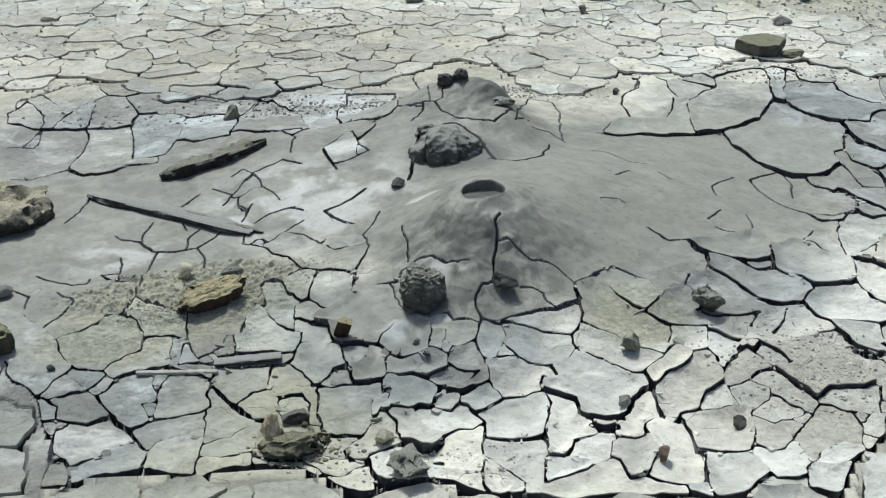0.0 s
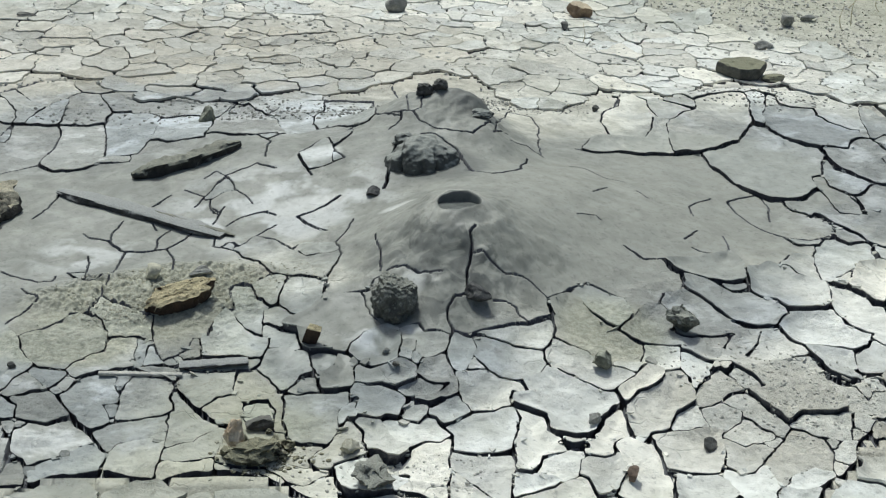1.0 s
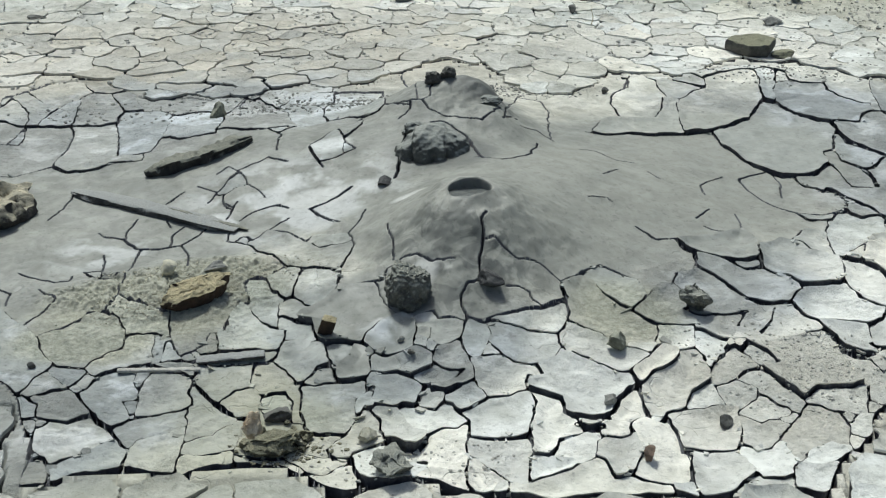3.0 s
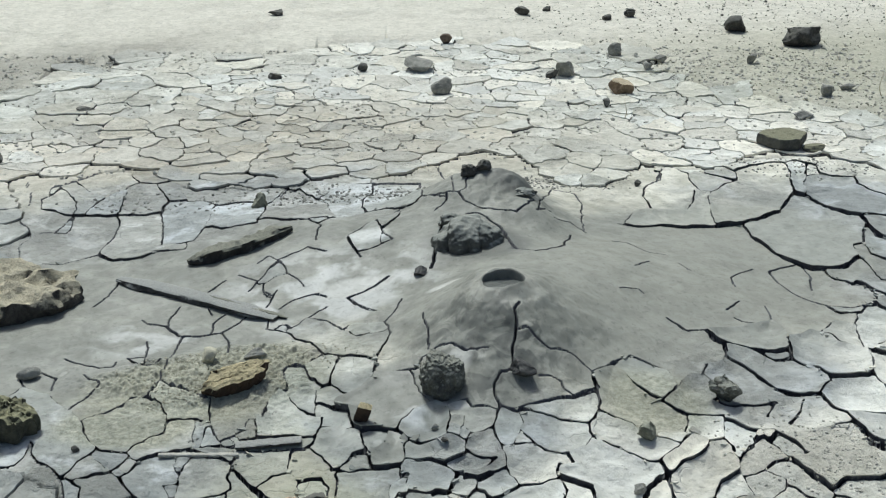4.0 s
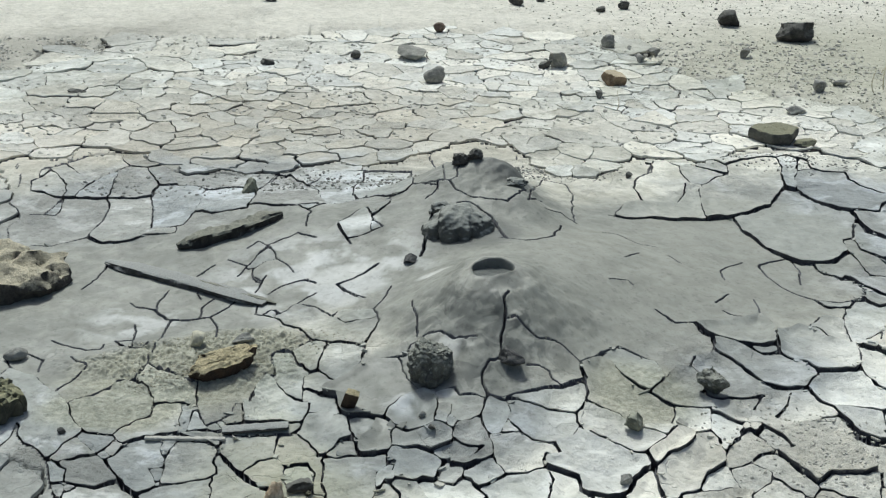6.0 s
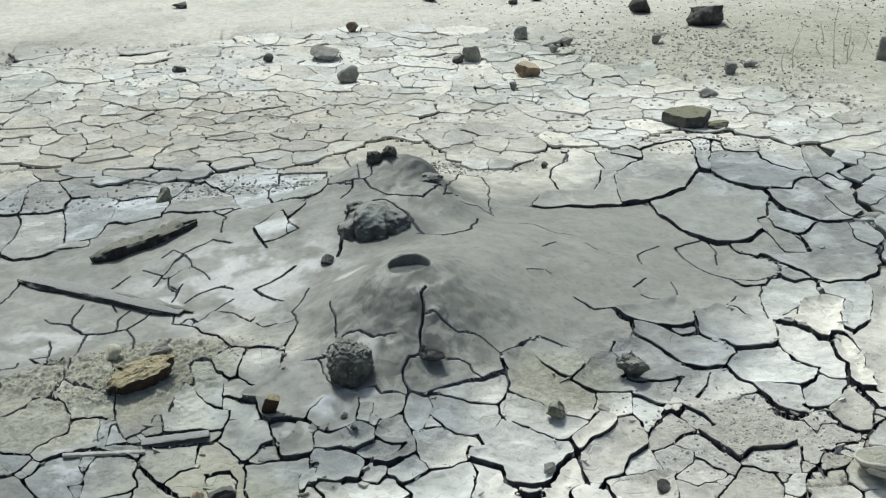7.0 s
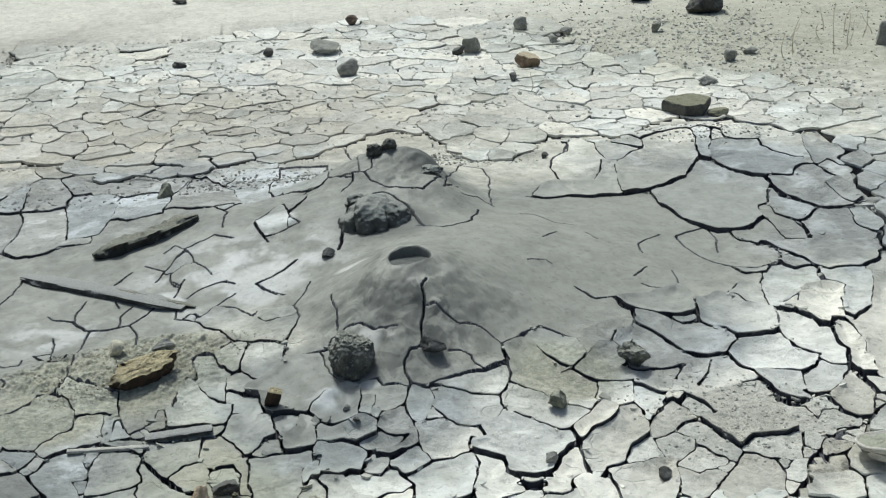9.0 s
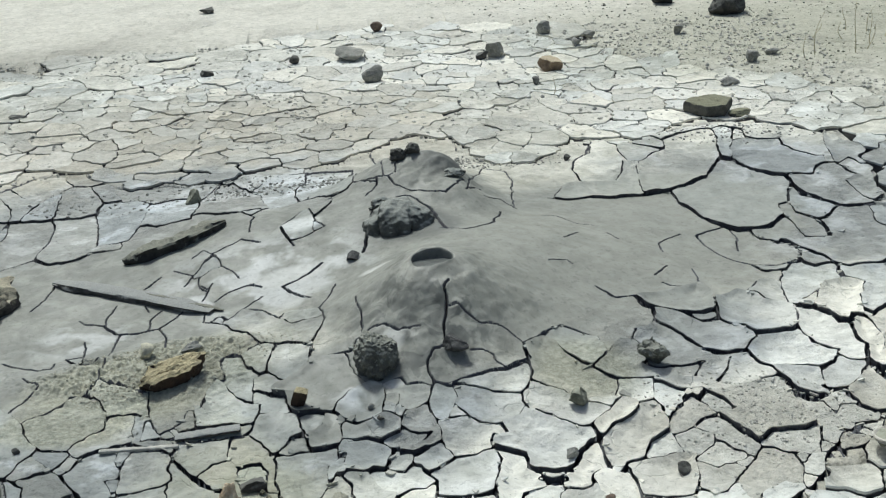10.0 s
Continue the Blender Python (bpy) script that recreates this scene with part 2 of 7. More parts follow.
# dark brown upright faces paint the shaded fronts below the ochre
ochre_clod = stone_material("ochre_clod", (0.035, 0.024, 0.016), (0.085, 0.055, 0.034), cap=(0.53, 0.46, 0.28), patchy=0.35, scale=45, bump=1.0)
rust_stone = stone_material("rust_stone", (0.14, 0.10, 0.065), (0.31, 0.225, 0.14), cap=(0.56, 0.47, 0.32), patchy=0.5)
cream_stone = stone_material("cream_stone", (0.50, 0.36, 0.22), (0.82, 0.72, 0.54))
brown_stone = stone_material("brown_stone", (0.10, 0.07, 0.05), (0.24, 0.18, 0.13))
# mossy top is its own colour; the dark sides include painted shade
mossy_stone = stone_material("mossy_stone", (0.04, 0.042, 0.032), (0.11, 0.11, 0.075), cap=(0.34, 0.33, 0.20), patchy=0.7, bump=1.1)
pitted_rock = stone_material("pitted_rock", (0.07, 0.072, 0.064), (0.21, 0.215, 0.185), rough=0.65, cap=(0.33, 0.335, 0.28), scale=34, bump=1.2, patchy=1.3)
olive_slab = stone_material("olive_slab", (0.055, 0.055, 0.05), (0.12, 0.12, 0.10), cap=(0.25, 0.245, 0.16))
# tan crust over wet sides, these darkened further as the shaded front
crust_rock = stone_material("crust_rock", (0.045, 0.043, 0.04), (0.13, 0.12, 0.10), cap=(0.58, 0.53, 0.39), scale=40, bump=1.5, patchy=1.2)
# light top and dark front: the dome's shading set in colour
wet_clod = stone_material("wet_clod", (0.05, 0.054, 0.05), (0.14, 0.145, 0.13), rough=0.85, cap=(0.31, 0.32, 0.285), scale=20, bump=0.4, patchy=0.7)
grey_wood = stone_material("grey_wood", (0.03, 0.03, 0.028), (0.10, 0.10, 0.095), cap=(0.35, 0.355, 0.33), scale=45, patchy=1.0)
# pale top over a dark body that paints the shadow beneath driftwood
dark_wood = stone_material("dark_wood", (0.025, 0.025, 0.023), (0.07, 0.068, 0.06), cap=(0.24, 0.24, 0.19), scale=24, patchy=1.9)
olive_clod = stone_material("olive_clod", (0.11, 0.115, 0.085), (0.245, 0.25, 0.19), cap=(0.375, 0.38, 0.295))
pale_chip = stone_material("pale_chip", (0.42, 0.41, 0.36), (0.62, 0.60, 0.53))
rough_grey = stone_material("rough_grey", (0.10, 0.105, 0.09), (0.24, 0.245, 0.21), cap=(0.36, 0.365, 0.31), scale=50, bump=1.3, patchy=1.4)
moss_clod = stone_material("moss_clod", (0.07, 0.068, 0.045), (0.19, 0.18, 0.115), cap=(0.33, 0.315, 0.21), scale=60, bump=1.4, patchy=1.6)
tan_chip = stone_material("tan_chip", (0.34, 0.33, 0.25), (0.52, 0.50, 0.40))
cream_chip = stone_material("cream_chip", (0.50, 0.48, 0.36), (0.66, 0.63, 0.49))
clay_rim = stone_material("clay_rim", (0.50, 0.47, 0.40), (0.66, 0.63, 0.56), bump=0.3)
wet_mud = stone_material("wet_mud", (0.13, 0.135, 0.125), (0.20, 0.21, 0.195), rough=0.12, bump=0.06)
dry_grass = stone_material("dry_grass", (0.42, 0.38, 0.24), (0.60, 0.55, 0.38))


# ---- ground: shape ----
def lattice(ix, iy, seed):
    h = np.sin(ix * 127.1 + iy * 311.7 + seed * 74.7) * 43758.5453
    return h - np.floor(h)


def value_noise(x, y, size, seed):
    """Smooth noise from -1 to 1 with lumps of that size."""
    x, y = np.asarray(x, float) / size, np.asarray(y, float) / size
    ix, iy = np.floor(x), np.floor(y)
    fx, fy = x - ix, y - iy
    fx, fy = fx * fx * (3 - 2 * fx), fy * fy * (3 - 2 * fy)
    low = lattice(ix, iy, seed) * (1 - fx) + lattice(ix + 1, iy, seed) * fx
    high = lattice(ix, iy + 1, seed) * (1 - fx) + lattice(ix + 1, iy + 1, seed) * fx
    return 2 * (low * (1 - fy) + high * fy) - 1


def swell(x, y, cx, cy, s):
    return np.exp(-((x - cx) ** 2 + (y - cy) ** 2) / (2 * s * s))


VENT = (0.33, 3.232)


def rubble(x, y):
    """1 on the patch of crumbly tan rubble, 0 off it."""
    return np.clip(1.3 - np.hypot((x + 0.40) / 0.30, (y - 3.16) / 0.13) + 0.25 * value_noise(x, y, 0.08, 60), 0, 0.4) / 0.4


def ground_height(x, y):
    """The lie of the land: low mud cones on a nearly flat pan."""
    z = (0.145 * swell(x, y, 0.33, 3.225, 0.145) + 0.06 * swell(x, y, 0.34, 3.24, 0.25) + 0.145 * swell(x, y, 0.35, 4.15, 0.15)
         + 0.07 * swell(x, y, 0.7, 3.6, 0.28) + 0.07 * swell(x, y, -0.2, 3.95, 0.3) + 0.06 * swell(x, y, 0.2, 3.85, 0.2)
         + 0.055 * swell(x, y, 0.42, 3.55, 0.22) + 0.05 * swell(x, y, 0.477, 3.945, 0.065) + 0.028 * swell(x, y, 0.41, 4.13, 0.05) + 0.034 * swell(x, y, 0.475, 4.10, 0.045) + 0.05 * swell(x, y, 0.5, 4.6, 0.5) - 0.008
         - 0.028 / (1 + np.exp(np.clip((np.asarray(y, float) - 2.75) / 0.12, -40, 40))))
    z = z + 0.014 * rubble(x, y)
    return z + 0.006 * value_noise(x, y, 0.21, 1) + 0.003 * value_noise(x, y, 0.07, 2)


def warp(x, y):
    """Sideways wander of the cracks."""
    k = 1 + 0.5 * np.clip((np.asarray(y, float) - 4.4) / 0.4, 0, 1)
    return (k * (0.013 * value_noise(x, y, 0.085, 5) + 0.007 * value_noise(x, y, 0.034, 6) + 0.0042 * value_noise(x, y, 0.014, 9)),
            k * (0.013 * value_noise(x, y, 0.085, 7) + 0.007 * value_noise(x, y, 0.034, 8) + 0.0042 * value_noise(x, y, 0.014, 10)))


def unwarp(u, v):
    x, y = np.array(u, float), np.array(v, float)
    for _ in range(8):
        wx, wy = warp(x, y)
        x, y = 0.3 * x + 0.7 * (u - wx), 0.3 * y + 0.7 * (v - wy)
    return x, y


# Courses of the cracks, area by area: how wide (1 hairline to 5 gaping), then x, y from bend to bend.
# Some of the wide courses cut a crack where plates only throw shadow.
NEAR_LEFT = [
    (2, -0.740, 2.972, -0.711, 2.926, -0.699, 2.889, -0.667, 2.839, -0.648, 2.810, -0.585, 2.804, -0.568, 2.838, -0.544, 2.869, -0.513, 2.887, -0.509, 2.930),
    (2, -0.713, 2.710, -0.690, 2.766, -0.668, 2.795, -0.655, 2.821), (2, -0.669, 2.793, -0.618, 2.728, -0.588, 2.696),
    (3, -0.588, 2.696, -0.555, 2.640, -0.528, 2.598, -0.499, 2.562, -0.468, 2.503, -0.452, 2.484),
    (3, -0.673, 2.702, -0.648, 2.714, -0.617, 2.723, -0.592, 2.757, -0.576, 2.786), (2, -0.585, 2.804, -0.574, 2.782, -0.556, 2.764),
    (2, -0.586, 2.692, -0.557, 2.763, -0.536, 2.787, -0.506, 2.799, -0.468, 2.804, -0.428, 2.799, -0.390, 2.783, -0.355, 2.768, -0.339, 2.748),
]
NEAR_LEFT_B = [
    (2.5, -0.339, 2.748, -0.344, 2.714, -0.334, 2.655, -0.351, 2.634, -0.407, 2.610, -0.464, 2.596, -0.500, 2.564),
    (1.5, -0.468, 2.804, -0.467, 2.747, -0.454, 2.709, -0.452, 2.667), (1, -0.454, 2.709, -0.437, 2.778, -0.418, 2.795),
    (1, -0.453, 2.686, -0.482, 2.670, -0.466, 2.631, -0.459, 2.597), (3, -0.694, 2.612, -0.656, 2.608, -0.590, 2.593, -0.555, 2.611),
    (2, -0.713, 2.710, -0.693, 2.691, -0.669, 2.665, -0.659, 2.608), (2, -0.659, 2.608, -0.656, 2.553, -0.648, 2.489),
    (2.5, -0.670, 2.490, -0.647, 2.489, -0.620, 2.464, -0.605, 2.437), (2.5, -0.605, 2.437, -0.600, 2.394, -0.598, 2.346),
    (1.5, -0.605, 2.437, -0.568, 2.460, -0.529, 2.484, -0.505, 2.510, -0.477, 2.520),
]
NEAR_LEFT_C = [
    (2.5, -0.452, 2.484, -0.452, 2.429, -0.446, 2.355), (1, -0.452, 2.484, -0.433, 2.513, -0.413, 2.522),
    (2, -0.343, 2.644, -0.336, 2.534, -0.341, 2.470, -0.344, 2.401, -0.351, 2.364), (1, -0.339, 2.500, -0.284, 2.531, -0.257, 2.561),
    (1.5, -0.314, 2.453, -0.258, 2.459, -0.232, 2.465), (4, -0.339, 2.748, -0.319, 2.703, -0.287, 2.653, -0.247, 2.610, -0.213, 2.582),
    (1.5, -0.213, 2.582, -0.232, 2.465, -0.229, 2.412, -0.225, 2.377), (2, -0.446, 2.355, -0.400, 2.357, -0.351, 2.364, -0.307, 2.371),
    (2, -0.344, 2.813, -0.335, 2.773, -0.339, 2.748), (2, -0.199, 2.806, -0.208, 2.758, -0.209, 2.720, -0.241, 2.697, -0.261, 2.663),
]
NEAR_LEFT_D = [
    (2.5, -0.198, 2.806, -0.175, 2.805, -0.153, 2.823, -0.134, 2.890, -0.135, 2.936), (2, -0.166, 2.813, -0.132, 2.774, -0.105, 2.718, -0.071, 2.703),
    (3, -0.185, 2.685, -0.130, 2.689), (1.5, -0.185, 2.685, -0.182, 2.618, -0.159, 2.578),
    (2, -0.130, 2.689, -0.115, 2.654, -0.118, 2.568, -0.092, 2.559), (2, -0.096, 2.680, -0.095, 2.586, -0.086, 2.542, -0.070, 2.526),
    (3, -0.216, 2.444, -0.174, 2.438, -0.129, 2.437), (1.5, -0.133, 2.437, -0.103, 2.466, -0.077, 2.446),
    (2.5, -0.506, 2.799, -0.457, 2.805, -0.395, 2.814, -0.344, 2.813), (3, -0.412, 2.812, -0.374, 2.823, -0.328, 2.828, -0.318, 2.848),
    (2, -0.318, 2.848, -0.255, 2.856, -0.200, 2.853), (2, -0.316, 2.811, -0.253, 2.806, -0.198, 2.806),
]
NEAR_LEFT_E = [
    (1.5, -0.440, 2.863, -0.437, 2.809), (2, -0.503, 2.947, -0.456, 2.949, -0.419, 2.939, -0.410, 2.908, -0.414, 2.862),
    (1.5, -0.509, 2.930, -0.503, 2.947), (1.5, -0.664, 2.456, -0.654, 2.461), (1, -0.740, 2.972, -0.747, 2.985, -0.755, 2.996),
    (1, -0.673, 2.702, -0.685, 2.700, -0.695, 2.692), (1, -0.452, 2.667, -0.453, 2.634, -0.448, 2.600),
    (1, -0.555, 2.611, -0.548, 2.613, -0.542, 2.620), (1, -0.413, 2.522, -0.373, 2.532, -0.338, 2.564),
    (1, -0.257, 2.561, -0.240, 2.572, -0.226, 2.592), (1, -0.314, 2.453, -0.329, 2.455, -0.342, 2.449),
    (1, -0.307, 2.371, -0.265, 2.365, -0.225, 2.380), (1, -0.261, 2.663, -0.269, 2.653, -0.274, 2.639),
    (1, -0.159, 2.578, -0.138, 2.575, -0.117, 2.584),
]
NEAR_LEFT_F = [
    (1, -0.216, 2.444, -0.224, 2.448, -0.231, 2.449), (1, -0.129, 2.437, -0.128, 2.440, -0.128, 2.443),
    (1, -0.077, 2.446, -0.054, 2.434, -0.030, 2.436), (1, -0.200, 2.853, -0.173, 2.842, -0.146, 2.846),
    (1, -0.316, 2.811, -0.320, 2.822, -0.327, 2.831), (1, -0.440, 2.863, -0.439, 2.903, -0.445, 2.946),
    (1, -0.414, 2.862, -0.420, 2.838, -0.420, 2.811), (1, -0.654, 2.461, -0.640, 2.463, -0.629, 2.472),
]
TAN_SIDE = [
    (3, -0.628, 3.474, -0.579, 3.453, -0.539, 3.400, -0.492, 3.393, -0.421, 3.404, -0.376, 3.463),
    (2.5, -0.525, 3.398, -0.535, 3.307, -0.543, 3.228, -0.602, 3.203, -0.655, 3.272), (1, -0.616, 3.362, -0.607, 3.319, -0.613, 3.274, -0.655, 3.272),
    (1, -0.613, 3.274, -0.603, 3.204), (1, -0.824, 3.280, -0.767, 3.245, -0.719, 3.223, -0.686, 3.216, -0.685, 3.247),
    (2, -0.756, 3.187, -0.698, 3.107), (1, -0.698, 3.107, -0.720, 3.059),
    (1.5, -0.547, 3.116, -0.558, 3.083, -0.571, 3.046, -0.614, 3.051, -0.627, 3.016, -0.661, 2.988, -0.681, 2.971),
    (2, -0.419, 3.408, -0.396, 3.344, -0.387, 3.252), (2, -0.297, 3.405, -0.246, 3.380, -0.218, 3.334, -0.177, 3.305, -0.150, 3.256),
]
TAN_SIDE_B = [
    (1.5, -0.248, 3.418, -0.234, 3.399, -0.212, 3.424), (2, -0.244, 3.155, -0.230, 3.188, -0.186, 3.182, -0.161, 3.206, -0.127, 3.239, -0.075, 3.213),
    (1.5, -0.244, 3.155, -0.229, 3.107, -0.224, 3.065), (1.5, -0.192, 3.183, -0.177, 3.127, -0.161, 3.099),
    (1.5, -0.106, 3.188, -0.112, 3.119, -0.120, 3.072, -0.098, 3.056), (1, -0.119, 3.071, -0.151, 3.054, -0.153, 3.030),
    (2, -0.217, 3.024, -0.196, 2.975, -0.166, 2.951, -0.135, 2.936), (1, -0.155, 3.001, -0.151, 2.944),
    (1, -0.260, 3.036, -0.249, 3.064, -0.224, 3.065), (2, -0.416, 3.027, -0.411, 2.975, -0.398, 2.905, -0.386, 2.872),
    (1.5, -0.349, 2.867, -0.322, 2.892, -0.308, 2.942), (3, -0.308, 2.942, -0.276, 2.947),
]
TAN_SIDE_C = [
    (2, -0.293, 2.945, -0.287, 2.853), (1.5, -0.106, 2.969, -0.073, 2.945), (1.5, -0.543, 3.228, -0.549, 3.158, -0.547, 3.116),
    (1.5, -0.571, 3.046, -0.535, 3.017, -0.514, 2.968, -0.511, 2.909), (1.5, -0.720, 3.059, -0.741, 3.042, -0.757, 2.988),
    (1.5, -0.547, 3.116, -0.500, 3.081, -0.440, 3.034, -0.416, 3.027), (1, -0.681, 2.971, -0.702, 2.961, -0.718, 2.938),
    (1, -0.150, 3.256, -0.142, 3.243, -0.132, 3.235), (1, -0.161, 3.099, -0.148, 3.077, -0.133, 3.064),
    (1, -0.106, 3.188, -0.102, 3.208, -0.102, 3.230), (1, -0.098, 3.056, -0.082, 3.034, -0.064, 3.019),
    (1, -0.153, 3.030, -0.155, 3.014, -0.155, 2.996), (1, -0.217, 3.024, -0.227, 3.050, -0.241, 3.064),
]
TAN_SIDE_D = [
    (1, -0.155, 3.001, -0.150, 3.030, -0.150, 3.054), (1, -0.260, 3.036, -0.276, 2.998, -0.282, 2.946),
    (1, -0.386, 2.872, -0.379, 2.845, -0.367, 2.824), (1, -0.349, 2.867, -0.364, 2.858, -0.377, 2.842),
    (1, -0.276, 2.947, -0.271, 2.977, -0.271, 3.011), (1, -0.106, 2.969, -0.129, 2.993, -0.155, 3.002),
    (1, -0.073, 2.945, -0.066, 2.903, -0.053, 2.868), (1, -0.757, 2.988, -0.823, 3.079, -0.892, 3.128),
]
CONE_FOOT = [
    (2.5, -0.075, 3.213, -0.037, 3.192, -0.006, 3.159), (2.5, 0.024, 3.357, 0.038, 3.264, 0.021, 3.218, -0.005, 3.166, -0.009, 3.106),
    (2, -0.076, 3.340, -0.056, 3.319, -0.020, 3.317), (1, -0.043, 3.382, 0.024, 3.357, 0.051, 3.391),
    (3, -0.009, 3.106, 0.019, 3.087, 0.062, 3.078, 0.103, 3.075), (2, 0.103, 3.075, 0.113, 3.101, 0.156, 3.108, 0.193, 3.100, 0.222, 3.065),
    (1, 0.222, 3.065, 0.277, 3.061), (1, 0.123, 3.278, 0.133, 3.200, 0.132, 3.124), (2, -0.009, 3.106, -0.012, 3.066, -0.037, 3.044, -0.074, 3.010),
    (1, 0.092, 3.035, 0.102, 2.987, 0.129, 2.941), (2, 0.129, 2.941, 0.087, 2.910, 0.060, 2.881, 0.047, 2.839, 0.067, 2.813),
]
CONE_FOOT_B = [
    (2.5, -0.073, 2.875, -0.037, 2.862, 0.004, 2.856, 0.047, 2.839), (1.5, 0.154, 2.934, 0.172, 2.927, 0.175, 2.888, 0.164, 2.838, 0.162, 2.806),
    (2.5, 0.067, 2.813, 0.101, 2.800, 0.141, 2.796, 0.162, 2.806, 0.203, 2.773), (1, 0.174, 2.885, 0.211, 2.879), (1, 0.211, 2.879, 0.203, 2.848),
    (2, 0.217, 2.938, 0.228, 2.913, 0.260, 2.911, 0.290, 2.896), (3, 0.353, 3.135, 0.351, 3.108, 0.345, 3.070, 0.338, 3.041),
    (1.5, 0.360, 3.094, 0.378, 3.095, 0.433, 3.065, 0.478, 3.073, 0.503, 3.065, 0.519, 3.046, 0.539, 3.026),
    (2.5, 0.338, 3.041, 0.334, 3.007, 0.303, 2.999, 0.289, 2.976, 0.286, 2.938, 0.296, 2.909), (1, 0.397, 2.992, 0.431, 2.989, 0.455, 2.984),
]
CONE_FOOT_C = [
    (4, 0.296, 2.909, 0.331, 2.894, 0.368, 2.910, 0.424, 2.927, 0.482, 2.945, 0.542, 2.971),
    (2.5, 0.539, 3.026, 0.542, 2.979, 0.542, 2.936, 0.529, 2.890, 0.508, 2.853, 0.502, 2.812, 0.511, 2.774),
    (3, 0.539, 3.025, 0.571, 3.050, 0.607, 3.076), (1.5, 0.607, 3.076, 0.645, 3.112, 0.664, 3.117),
    (2.5, 0.296, 2.909, 0.284, 2.878, 0.272, 2.834, 0.275, 2.797, 0.292, 2.766), (3, 0.335, 2.895, 0.369, 2.893),
    (1, 0.341, 2.873, 0.347, 2.848, 0.328, 2.803, 0.311, 2.768), (1.5, 0.367, 2.893, 0.409, 2.874, 0.441, 2.860, 0.482, 2.857, 0.508, 2.853),
    (2, 0.511, 2.774, 0.540, 2.769, 0.561, 2.755, 0.578, 2.718, 0.594, 2.714), (2.5, 0.533, 2.904, 0.575, 2.872, 0.615, 2.846),
]
CONE_FOOT_D = [
    (2.5, -0.043, 2.864, -0.035, 2.802, -0.021, 2.765, -0.018, 2.713), (1.5, -0.072, 2.747, -0.060, 2.767, -0.026, 2.778),
    (1, -0.023, 2.770, 0.017, 2.798, 0.021, 2.824), (2, 0.067, 2.813, 0.059, 2.758, 0.050, 2.720), (1, 0.203, 2.773, 0.198, 2.733, 0.171, 2.718),
    (1.5, 0.203, 2.773, 0.226, 2.811), (1, 0.213, 2.741, 0.240, 2.721, 0.270, 2.720), (1, -0.076, 3.340, -0.129, 3.413, -0.189, 3.448),
    (1, -0.020, 3.317, 0.007, 3.301, 0.032, 3.299), (1, -0.043, 3.382, -0.068, 3.381, -0.091, 3.363),
    (1, -0.074, 3.010, -0.093, 2.997, -0.109, 2.972), (1, 0.092, 3.035, 0.090, 3.056, 0.083, 3.077), (1, -0.073, 2.875, -0.103, 2.892, -0.134, 2.892),
]
CONE_FOOT_E = [
    (1, 0.154, 2.934, 0.141, 2.942, 0.127, 2.944), (1, 0.203, 2.848, 0.192, 2.818, 0.188, 2.784), (1, 0.217, 2.938, 0.191, 2.939, 0.166, 2.929),
    (1, 0.290, 2.896, 0.291, 2.897, 0.291, 2.897), (1, 0.455, 2.984, 0.465, 2.962, 0.480, 2.945), (1, 0.341, 2.873, 0.340, 2.885, 0.335, 2.895),
    (1, 0.615, 2.846, 0.660, 2.791, 0.717, 2.769), (1, -0.072, 2.747, -0.085, 2.732, -0.094, 2.712), (1, 0.021, 2.824, 0.024, 2.836, 0.025, 2.848),
    (1, 0.050, 2.720, 0.047, 2.699, 0.048, 2.677), (1, 0.171, 2.718, 0.160, 2.715, 0.150, 2.707), (1, 0.226, 2.811, 0.250, 2.817, 0.272, 2.835),
    (1, 0.213, 2.741, 0.207, 2.747, 0.200, 2.750),
]
NEAR_MIDDLE = [
    (2.5, -0.096, 2.703, -0.066, 2.702, -0.028, 2.711, 0.019, 2.719, 0.052, 2.727), (3, 0.087, 2.739, 0.123, 2.735, 0.149, 2.708, 0.177, 2.676),
    (3, 0.177, 2.676, 0.169, 2.647, 0.156, 2.612), (2.5, 0.156, 2.612, 0.126, 2.612, 0.104, 2.599, 0.067, 2.609),
    (1.5, 0.065, 2.695, 0.065, 2.681, 0.056, 2.621), (2.5, -0.096, 2.703, -0.096, 2.690, -0.095, 2.613, -0.091, 2.549, -0.080, 2.528),
    (3, -0.080, 2.528, -0.047, 2.518, -0.002, 2.519), (2, -0.002, 2.519, 0.028, 2.576, 0.043, 2.606, 0.057, 2.629),
    (1.5, 0.021, 2.595, 0.021, 2.613, 0.028, 2.653, 0.048, 2.678, 0.065, 2.695), (4, 0.175, 2.678, 0.218, 2.676, 0.253, 2.697, 0.270, 2.720),
]
